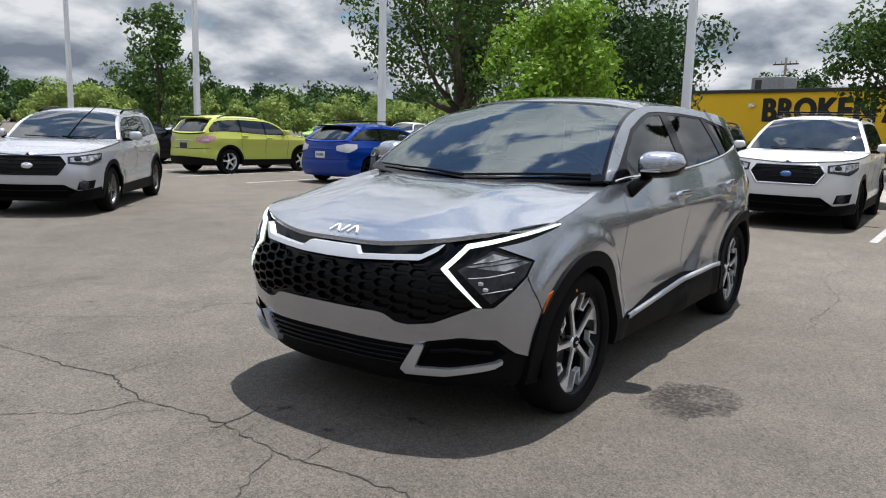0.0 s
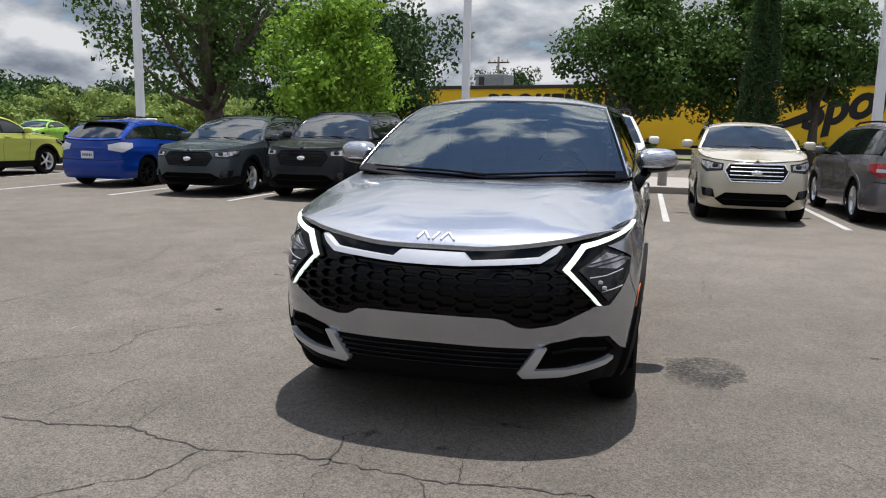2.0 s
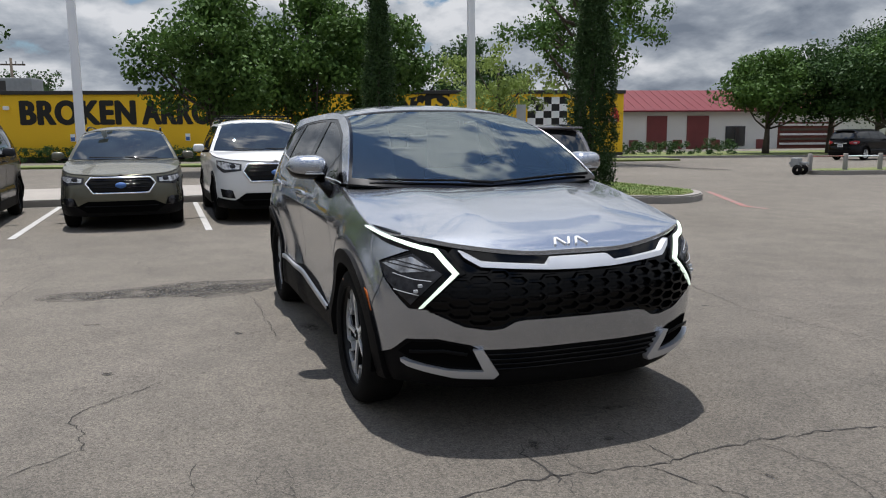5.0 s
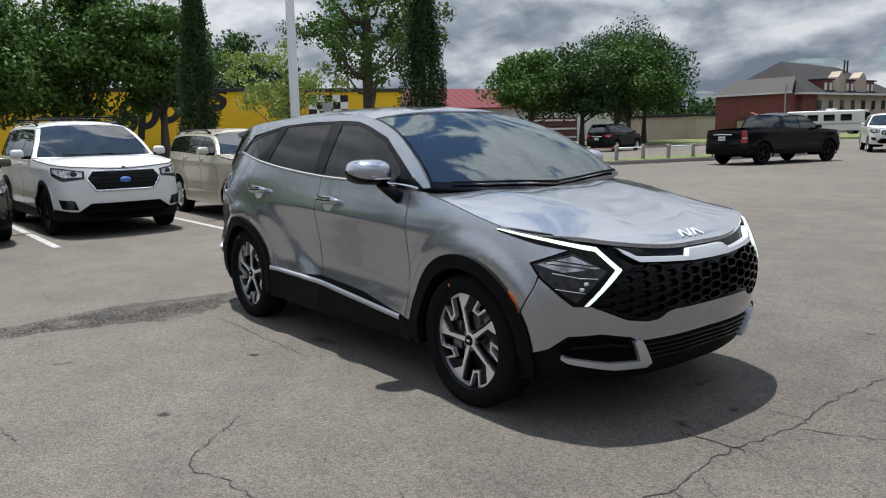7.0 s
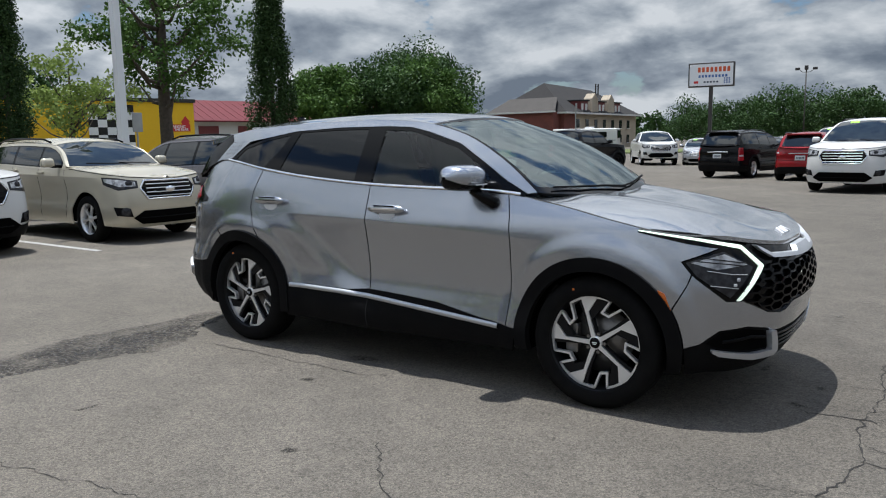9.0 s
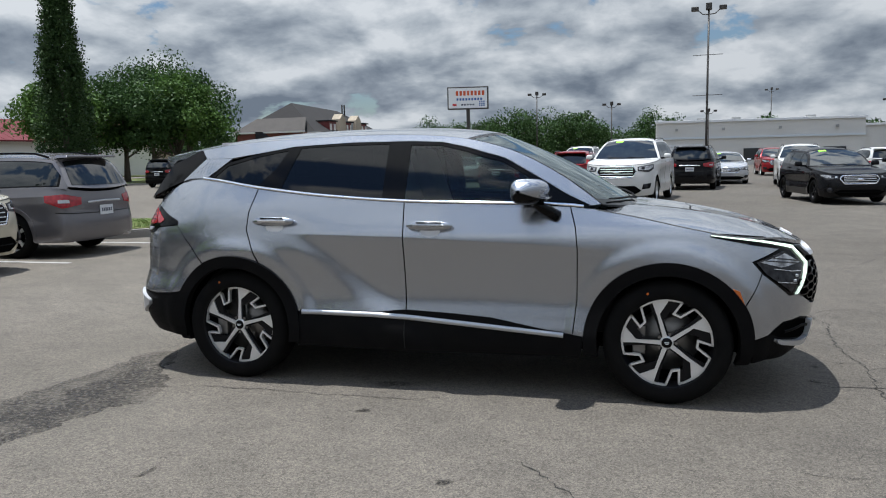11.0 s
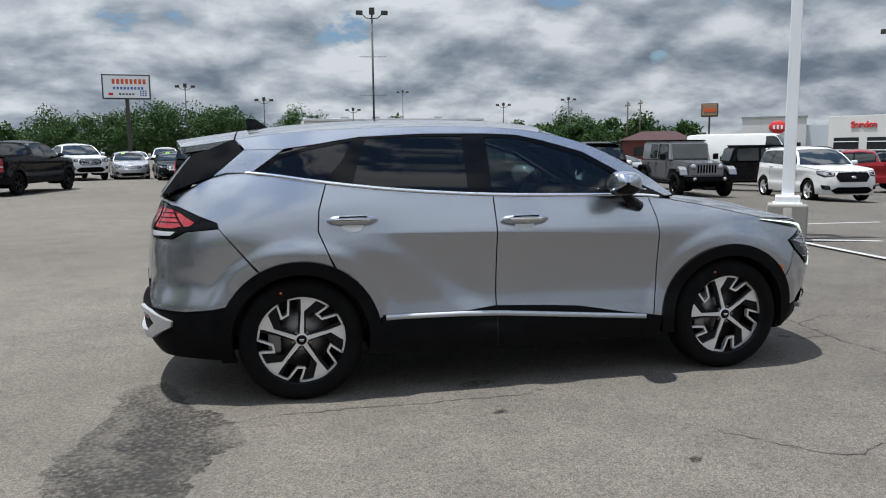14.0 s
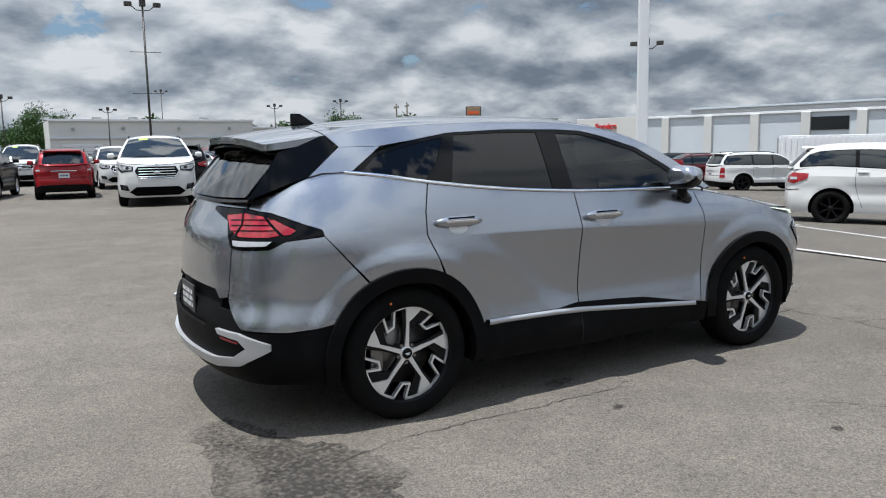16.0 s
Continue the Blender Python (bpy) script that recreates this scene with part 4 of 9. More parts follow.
def vehicle(label, m, kind="suv", body=SILVER, wheels=ALLOY, spokes=5, cladding=True, rails=True, category="car", trim=None, detail=0.075, name="car",
            grille="slats", glass_mat=CAR_GLASS, screen_mat=CAR_SCREEN, sticker=False, red_rear=True, group="", plate=True, roofbars=False, bed=None, tail=None, lens=None, plate_mat=None, **over):
    s = dict(SPECS[kind]); s.update(over)
    w, H, wb, r, boxy = s["w"], s["H"], s["wb"], s["r"], s.get("boxy", 0)
    xf = wb / 2 + s["fo"]
    xr = xf - s["L"]
    c = 0.55 if boxy else 1.0
    bot0 = s["sill"]
    plan = [(xf, 0), (xf - 0.015, 0.3 * w), (xf - 0.07 * c, 0.6 * w), (xf - 0.17 * c, 0.83 * w), (xf - 0.40 * c, 0.955 * w), (xf - 0.85, w), (0, w),
            (xr + 0.8, w), (xr + 0.34 * c, 0.955 * w), (xr + 0.12 * c, 0.83 * w), (xr + 0.04, 0.55 * w), (xr + 0.005, 0.25 * w), (xr, 0)]
    zt, k = s["zt"], s["zn"] / 0.95
    zs = [z * k for z in (0.15, 0.3, 0.45, 0.6, 0.75, 0.9, 1.05, 1.25)]
    fr, sd, re = ([0.12, 0.03, 0.0, 0.0, 0.02, 0.07, 0.13, 0.2], [0.06, 0.02, 0.008, 0.02, 0.015, 0.004, 0.035, 0.085], [0.12, 0.03, 0.0, 0.0, 0.025, 0.03, 0.06, 0.12])
    if boxy:
        fr, sd, re = ([0.1, 0.02, 0, 0, 0, 0.01, 0.02, 0.04], [0.04, 0.01, 0, 0, 0, 0, 0.005, 0.02], [0.08, 0.02, 0, 0, 0, 0.0, 0.0, 0.01])
    xa = wb / 2
    ring = Ring(plan, [(("f", 0.0), fr), (("f", 0.7 * w), fr), (("x", xa), sd), (("x", -xa), sd), (("r", 0.75 * w), re), (("r", 0.001), re)], zs,
                [(xa, r), (-xa, r)], 0.014, r + 0.07)
    cx, cz = s["cowl"]
    rgx, rgz = s["rg"]
    if not boxy:
        zc = lambda x: (cz - 0.13) + 0.03 * (0.5 - x) / 2
        fade = lambda x: np.clip((xf - 0.5 - x) / 0.4, 0, 1) * np.clip((x - xr - 0.25) / 0.4, 0, 1)
        ring.sculpt = lambda x, z: fade(x) * (0.010 * np.exp(-np.where(z > zc(x), (z - zc(x)) / 0.14, (zc(x) - z) / 0.05)) + 0.012 * np.exp(-((z - bot0 - 0.24) / 0.06) ** 2))
        ring.lines = [[(float(ring.sx(x)), float(zc(x))) for x in np.linspace(xf - 0.6, xr + 0.35, 24)]]
    belt = curve1([(xf, s["zn"] - 0.02), (cx + 0.35, (cz + s["zn"]) / 2 + 0.03), (cx - 0.15, cz), (0, cz + 0.01), (rgx + 0.5, s["belt1"]), (rgx, rgz), (xr, min(zt, rgz))])
    top = lambda q: np.where(q < ring.sx(cx), np.interp(q, [0, ring.sf(0.8 * w), ring.sx(cx)], [s["zn"] - 0.05, s["zn"], cz]), belt(np.interp(q, ring.S, ring.C[:, 0])))
    root = thing(name, label, category, m, group)
    ra = r + 0.055
    bot, st = s["sill"], ring
    sxv = lambda pts: [(float(st.sx(x)), z) for x, z in pts]
    h0 = bot
    base = [(0.0, h0 - 0.02), (float(st.sf(0.6 * w)), h0 - 0.03)] + sxv([(xa + ra * 0.98, h0)] + arc(xa, r, ra, max(-12, -60), 192, 18)[::1] + [(xa - ra * 0.98, h0)])
    base += sxv([(-xa + ra * 0.98, h0)] + arc(-xa, r, ra, -12, 192, 18) + [(-xa - ra * 0.98, h0)]) + [(float(st.sr(0.6 * w)), h0 - 0.01), (st.len, h0)]
    upper = [(q, float(top(np.array(q)))) for q in np.linspace(st.len, 0, 70)]
    poly = base + upper
    link_mesh("body", *merge(sheet(poly, ring, 1, detail), sheet(poly, ring, -1, detail)), body, root)
    if cladding:
        cl = trim or BLACK_PLASTIC
        lo = [(0.0, h0 - 0.03), (float(st.sf(0.6 * w)), h0 - 0.04)] + sxv([(xa + ra, h0 - 0.01)]) + sxv([(xa + ra + 0.10, h0 + 0.16)]) + [(float(st.sf(0.75 * w)), h0 + 0.12), (0.0, h0 + 0.10)]
        mid = sxv([(xa - ra - 0.01, h0 - 0.04), (-xa + ra + 0.01, h0 - 0.04), (-xa + ra + 0.05, h0 + 0.14), (xa - ra - 0.05, h0 + 0.12)])
        rear = sxv([(-xa - ra, h0 - 0.02)]) + [(float(st.sr(0.6 * w)), h0 - 0.02), (st.len, h0 - 0.02), (st.len, h0 + 0.22), (float(st.sr(0.75 * w)), h0 + 0.20)] + sxv([(-xa - ra - 0.10, h0 + 0.16)])
        for nm, pl in (("front_skirt", lo), ("sill_trim", mid), ("rear_skirt", rear)):
            if nm == "sill_trim":
                for sg in (1, -1):
                    link_mesh(nm, *sheet(pl, ring, sg, detail, 0.008), cl, root)
            else:
                link_mesh(nm, *merge(sheet(pl, ring, 1, detail, 0.008), sheet(pl, ring, -1, detail, 0.008)), cl, root)
        for ax in (xa, -xa):
            for sg in (1, -1):
                a = arc(ax, r, ra + 0.06, -14, 194, 18)[::-1] + arc(ax, r, ra - 0.004, -12, 192, 18)
                link_mesh("arch_trim", *sheet(sxv(a), ring, sg, detail, 0.010, 0.03), cl, root)
    # hood, cabin
    hoodf, edge = hood_map(ring, top, float(st.sx(cx - 0.02)), curve1([(xf - 0.16, s["zn"] - 0.01), (xf - 0.5, s["zn"] + 0.06), ((xf + cx) / 2, (s["zn"] + cz) / 2 + 0.055), (cx, cz + 0.02)]))
    hp = [(p[0], p[1] * 0.995) for p in edge[::8]] + [(cx - 0.02, edge[-1, 1])]
    hp = hp + [(x, -y) for x, y in hp[::-1] if y > 0.01]
    link_mesh("hood", *sheet(hp, hoodf, 1, detail, 0.0, 0.01), body, root)
    hr = H - 0.10
    rail = curve1([(cx - 0.06, cz + 0.02), ((cx + s["at"]) / 2, (cz + hr) / 2 + 0.05), (s["at"], hr - 0.03), (s["at"] - 0.5, hr), ((s["at"] + s["rt"]) / 2, hr + 0.015), (s["rt"] + 0.25, hr - 0.01), (s["rt"], hr - 0.06), (rgx, rgz + 0.02)])
    crown = curve1([(cx, cz), (s["at"], H - 0.065), (s["at"] - 0.45, H - 0.012), ((s["at"] + s["rt"]) / 2, H), (s["rt"] + 0.3, H - 0.025), (s["rt"], H - 0.07)])
    cab = Cabin(ring, belt, rail, crown, 0.10 if boxy else 0.36, 0.12 if boxy else 0.25)
    xs = np.linspace(cx - 0.06, rgx, 40)
    side_poly = [(x, float(rail(x))) for x in xs] + [(x, float(belt(x)) - 0.03) for x in xs[::-1]]
    for sg in (1, -1):
        link_mesh("pillar_panel", *sheet(side_poly, cab.side, sg, detail), body, root)
    xs = np.linspace(s["at"] + 0.01, s["rt"] - 0.01, 24)
    rp = [(x, float(cab.y(x, rail(x)))) for x in xs]
    link_mesh("roof", *sheet(rp + [(x, -y) for x, y in rp[::-1]], cab.roof, 1, detail * 1.3, 0.004, 0.01), body, root)
    ea = lambda v: (cx - 0.05 + (s["at"] - cx + 0.03) * v, rail(cx - 0.05 + (s["at"] - cx + 0.03) * v) - 0.0)
    ws = cab.screen(ea, (cx + 0.10, cz + 0.0), (s["at"] + 0.03, H - 0.068))
    link_mesh("windscreen", *sheet([(-0.94, 0.03), (0.94, 0.03), (0.92, 0.97), (-0.92, 0.97)], ws, 1, 0.12, 0.002, 0.008), screen_mat, root)
    link_mesh("windscreen_frame", *sheet([(-1, -0.02), (1, -0.02), (1, 1.0), (-1, 1.0)], ws, 1, 0.12, -0.006, 0.01), body, root)
    er = lambda v: (rgx + (s["rt"] - rgx) * v, rail(rgx + (s["rt"] - rgx) * v))
    rw = cab.screen(er, (rgx - (0.12 if not boxy else 0.04), rgz), (s["rt"] - 0.03, H - 0.075), 0.01)
    link_mesh("rear_frame", *sheet([(-1, -0.05), (1, -0.05), (1, 1.0), (-1, 1.0)], rw, 1, 0.12, -0.006, 0.01), body, root)
    link_mesh("rear_window", *sheet([(-0.88, 0.06), (0.88, 0.06), (0.84, 0.90), (-0.84, 0.90)], rw, 1, 0.12, 0.002, 0.008), glass_mat, root)
    if xr + 0.35 < rgx:   # a boot lid or a load bed behind the cabin
        ss = np.linspace(float(st.sx(rgx)), st.len, 40)
        e = ring(ss, top(ss))
        dk = [(p[0], p[1]) for p in e]
        zf = lambda x, y, off=0.0, side=1: np.stack([x, y * side, belt(x) - (0.12 if bed else -0.01) + off + 0 * y], -1)
        link_mesh("load_bed" if bed else "boot_lid", *sheet(dk + [(x, -y) for x, y in dk[::-1] if y > 0.01], zf, 1, 0.15), bed or body, root)
    # side glass
    A0, A1 = cx - 0.22, s["at"] - 0.08
    xB, xC = -0.02 * wb, -0.34 * wb
    xend = rgx + 0.14
    lowz = lambda x: float(belt(x)) + 0.015
    highz = lambda x: float(rail(x)) - 0.055
    spans = [(A0, xB + 0.03), (xB - 0.03, xC + 0.03), (xC - 0.04, xend)]
    if kind == "pickup":
        spans = [(A0, 0.12), (0.05, rgx + 0.12)]
    if kind == "van":
        spans = [(A0, 1.0)]
    if kind != "van":
        xs = np.linspace(A0 + 0.05, spans[-1][1] - 0.03, 16)
        fr_ = [(x, lowz(x) - 0.018) for x in xs] + [(x, max(highz(x) + 0.016, lowz(x) + 0.012)) for x in xs[::-1]]
        for sg in (1, -1):
            link_mesh("window_frame", *sheet(fr_, cab.side, sg, detail, 0.0015, 0.003), GLOSS_BLACK, root)
    for a, b in spans:
        if a - b < 0.15:
            continue
        xs = np.linspace(a, b, 10)
        up = [(x, max(highz(x), lowz(x) + 0.012)) for x in xs]
        for sg in (1, -1):
            link_mesh("side_window", *sheet([(x, lowz(x)) for x in xs] + up[::-1], cab.side, sg, 0.12, 0.004, 0.008), glass_mat, root)
    # face
    zn = s["zn"]
    F = lambda y, z: (float(st.sf(y)), z)
    gw = 0.56 * w if not boxy else 0.6 * w
    g0, g1 = zn - 0.33 * k, zn - 0.07 * k
    gm = (g0 + g1) / 2 + 0.03
    gp = [F(-gw, gm), F(-gw * 0.78, g0), F(gw * 0.78, g0), F(gw, gm), F(gw * 0.86, g1), F(-gw * 0.86, g1)]
    gr = link_mesh("grille", *sheet(gp, ring, 1, 0.06, 0.006, 0.012), GLOSS_BLACK, root)
    loop = [F(0, g0 + 0.003), F(gw * 0.78, g0 + 0.003), F(gw, gm), F(gw * 0.86, g1), F(-gw * 0.86, g1), F(-gw, gm), F(-gw * 0.78, g0 + 0.003), F(0, g0 + 0.003)]
    link_mesh("grille_surround", *ribbon(loop, 0.024, ring, 0.014), CHROME if grille in ("slats", "badge") else GLOSS_BLACK, gr)
    if grille == "jeep":
        for i in range(7):
            y = (i - 3) * 0.11
            link_mesh("grille_slot", *sheet([F(y - 0.03, g0 + 0.03), F(y + 0.03, g0 + 0.03), F(y + 0.03, g1 - 0.01), F(y - 0.03, g1 - 0.01)], ring, 1, 0.08, 0.014), CHROME, gr)
    else:
        for i in range(4):
            z = g0 + (g1 - g0) * (i + 0.7) / 4.6
            link_mesh("grille_bar", *ribbon([F(-gw * 0.82, z), F(0, z), F(gw * 0.82, z)], 0.014, ring, 0.013), SATIN if grille == "slats" else GLOSS_BLACK, gr)
        v, f = lathe([(0.0, 0.02), (0.05, 0.016), (0.062, 0.004), (0.064, -0.01)], 18)
        link_mesh("badge", v, f, SIGN_BLUE if grille == "badge" else CHROME, gr, m=Matrix.Translation((float(ring(0, (g0 + g1) / 2)[0]) + 0.008, 0, (g0 + g1) / 2)) @ Matrix.Rotation(radians(-90), 4, "Z") @ Matrix.Diagonal((1.3, 1, 0.75, 1)))
    ip = [F(-0.70 * w, bot + 0.12), F(-0.55 * w, bot + 0.02), F(0.55 * w, bot + 0.02), F(0.70 * w, bot + 0.12), F(0.52 * w, bot + 0.21 * k), F(-0.52 * w, bot + 0.21 * k)]
    link_mesh("lower_grille", *sheet(ip, ring, 1, 0.08, 0.012), LINER, root)
    link_mesh("lower_grille_bar", *ribbon([F(-0.58 * w, bot + 0.12), F(0, bot + 0.12), F(0.58 * w, bot + 0.12)], 0.016, ring, 0.018), BLACK_PLASTIC, root)
    hq = [(q, float(top(np.array(q))) - 0.012) for q in np.linspace(0.05, float(st.sx(cx + 0.02)), 24)]
    link_mesh("hood_gap", *ribbon([(-u, z) for u, z in hq[::-1]] + hq, 0.010, ring, 0.0015, 1, 0.08, 0.003), SEAM, root)
    bz = bot + 0.30 * k
    link_mesh("bumper_gap", *ribbon([(float(st.sr(0.93 * w)), bz + 0.16), (float(st.sr(0.7 * w)), bz + 0.14), (st.len, bz + 0.13), (2 * st.len - float(st.sr(0.7 * w)), bz + 0.14), (2 * st.len - float(st.sr(0.93 * w)), bz + 0.16)], 0.012, ring, 0.007, 1, 0.05, 0.010), SEAM, root)
    if plate:
        link_mesh("tailgate_strip", *ribbon([(float(st.sr(0.42 * w)), zt - 0.16), (st.len, zt - 0.15), (2 * st.len - float(st.sr(0.42 * w)), zt - 0.16)], 0.030, ring, 0.012, 1, 0.08), SATIN if kind != "hatch" else body, root)
    for sg in (1, -1):
        sb = lambda y, z: (float(st.sf(y)), z)
        hl = [sb(gw + 0.03, g1 - 0.10 * k), sb(gw + 0.03, g1 + 0.0), sb(0.9 * w, zn - 0.03), (float(st.sx(xf - 0.55)), zn - 0.02), (float(st.sx(xf - 0.50)), zn - 0.12 * k), sb(0.88 * w, zn - 0.20 * k)]
        lamp = link_mesh("headlight", *sheet(hl, ring, sg, 0.06, 0.006), LAMP_DARK, root)
        inner = [sb(gw + 0.06, g1 - 0.075 * k), sb(gw + 0.06, g1 - 0.015), sb(0.88 * w, zn - 0.055), (float(st.sx(xf - 0.50)), zn - 0.04), (float(st.sx(xf - 0.47)), zn - 0.085 * k), sb(0.86 * w, zn - 0.15 * k)]
        link_mesh("reflector", *sheet(inner, ring, sg, 0.06, 0.011), LAMP_CLEAR, lamp)
        pk = [sb(0.70 * w, bot + 0.13 * k), sb(0.90 * w, bot + 0.15 * k), sb(0.92 * w, bot + 0.27 * k), sb(0.74 * w, bot + 0.25 * k)]
        link_mesh("fog_pocket", *sheet(pk, ring, sg, 0.06, 0.011), BLACK_PLASTIC, root)
        v, f = lathe([(0.0, 0.012), (0.04, 0.008), (0.055, -0.004)], 16)
        p = ring(np.array([st.sf(0.74 * w)]), np.array([zn - 0.115 * k]), 0.006, sg)[0]
        link_mesh("lens", v, f, LAMP_DARK, lamp, m=Matrix.Translation(p) @ Matrix.Rotation(radians(-90 + sg * 25), 4, "Z"))
        fp = ring(np.array([st.sf(0.80 * w)]), np.array([bot + 0.20 * k]), 0.016, sg)[0]
        v, f = lathe([(0.0, 0.012), (0.035, 0.01), (0.05, 0.004), (0.07, -0.004)], 16)
        link_mesh("fog_lamp", v, f, LAMP_DARK, root, m=Matrix.Translation(fp) @ Matrix.Rotation(radians(-90 + sg * 35), 4, "Z"))
        # tail lamp, mirror, handles, door gaps
        R = lambda y, z: (float(st.sr(y)), z)
        tz = zt - 0.04
        tl = tail or "wide"
        if tl == "tall":
            tp = [R(0.80 * w, tz - 0.42), R(0.92 * w, tz - 0.42), (float(st.sx(xr + 0.30)), tz - 0.40), (float(st.sx(xr + 0.28)), tz + 0.03), R(0.82 * w, tz + 0.03)]
        else:
            tp = [R(0.56 * w, tz - 0.15), R(0.88 * w, tz - 0.20), (float(st.sx(xr + 0.42)), tz - 0.10), (float(st.sx(xr + 0.44)), tz + 0.0), R(0.85 * w, tz + 0.02), R(0.54 * w, tz - 0.04)]
        tlm = link_mesh("tail_light", *sheet(tp, ring, sg, 0.06, 0.010, 0.016), lens or LAMP_RED, root)
        zc2 = np.mean([q[1] for q in tp]); uc = np.mean([q[0] for q in tp])
        link_mesh("reversing_light", *sheet([(uc - 0.09, zc2 - 0.04), (uc + 0.09, zc2 - 0.04), (uc + 0.09, zc2 + 0.01), (uc - 0.09, zc2 + 0.01)], ring, sg, 0.06, 0.014), LENS_WHITE, tlm)
        my = float(cab.y(np.array(cx - 0.25), belt(cx - 0.25)))
        mir = part("mirror", bm_box((0.14, 0.21, 0.14), (cx - 0.28, sg * (my + 0.17), float(belt(cx - 0.25)) + 0.08), 0.05, 0.85, 3), body, root, smooth=True)
        part("mirror_arm", bm_box((0.08, 0.14, 0.05), (cx - 0.26, sg * (my + 0.05), float(belt(cx - 0.25)) + 0.02), 0.015), BLACK_PLASTIC, mir)
        xh = [(xB + 0.12)] + ([] if kind in ("van",) else [xC + 0.10])
        for x in xh:
            zh = float(belt(x)) - 0.09
            p = ring(st.sx(np.array([x])), np.array([zh]), 0.018, sg)[0]
            part("door_handle", bm_box((0.19, 0.03, 0.032), p, 0.011), body, root)
        if kind != "van":
            seams = [[(cx - 0.10, float(belt(cx - 0.1)) - 0.02), (cx - 0.07, 0.75 * k), (cx - 0.14, bot + 0.10)], [(xB, float(belt(xB)) - 0.02), (xB - 0.01, bot + 0.10)],
                     [(xC - 0.02, float(belt(xC)) - 0.02), (xC - 0.03, 0.85 * k), (-xa + ra + 0.05, 0.60 * k), (-xa + ra + 0.14, bot + 0.10)]]
            for sm in seams:
                link_mesh("door_gap", *ribbon(sxv(sm), 0.009, ring, 0.0015, sg, 0.08, 0.003), SEAM, root)
        if rails:
            zr = [(x, float(rail(x))) for x in np.linspace(s["at"] - 0.15, s["rt"] + 0.15, 9)]
            pts = [(x, sg * (float(cab.y(np.array(x), np.array(z))) - 0.03), z + (0.03 if i in (0, 8) else 0.075)) for i, (x, z) in enumerate(zr)]
            part("roof_rail", bm_tube(pts, 0.018, 6), GLOSS_BLACK if rails is True else rails, root, smooth=True)
        for ax in (xa, -xa):
            wheel(root, ax, sg * (w - 0.115), r, r, 0.22, sg, spokes, wheels, turn=11 + 31 * (ax > 0))
        for x, y in ((cx + 0.06, 0.02 + 0.28 * sg), ):
            part("wiper", bm_rod((cx + 0.10, y + 0.25, cz + 0.045), (cx + 0.03, y - 0.28, cz + 0.06), 0.009, n=5), BLACK_PLASTIC, root)
    if roofbars:
        for x in (s["at"] - 0.35, s["rt"] + 0.45):
            part("roof_bar", bm_box((0.05, 1.9 * w * 0.72, 0.03), (x, 0, H + 0.05), 0.01), GLOSS_BLACK, root)
    for sg in ((1,) if kind != "sedan" else (1,)):
        px, pz = xr - 0.012, zt - 0.30
        if plate:
            pl = part("licence_plate", bm_box((0.012, 0.31, 0.155), (float(ring(st.len, pz)[0]) - 0.012, 0, pz), 0.003), plate_mat or PLATE, root)
            bars(pl, (float(ring(st.len, pz)[0]) - 0.016, 0, pz), 0.25, 0.08, (0, -1, 0), (0, 0, 1), INK)
    if kind not in ("sedan", "pickup", "van", "jeep"):
        part("roof_spoiler", bm_box((0.24, 1.28 * w, 0.04), (s["rt"] - 0.05, 0, H - 0.075), 0.014, 0.94), GLOSS_BLACK if kind == "hatch" else body, root)
    if sticker:
        v, f = sheet([(-0.55, 0.86), (-0.25, 0.86), (-0.25, 0.96), (-0.55, 0.96)], ws, 1, 0.1, 0.006)
        link_mesh("price_sticker", v, f, STICKER_GREEN, root)
    part("underbody", bm_box((s["L"] - 0.5, 1.3 * w, 0.5), ((xf + xr) / 2, 0, bot + 0.22), 0.1), LINER, root)
    for ax in (xa, -xa):
        for sg in (1, -1):
            part("wheel_well", bm_box((2 * ra + 0.05, 0.5 * w, ra * 1.15), (ax, sg * 0.60 * w, r + 0.12), 0.08), LINER, root)
    return root


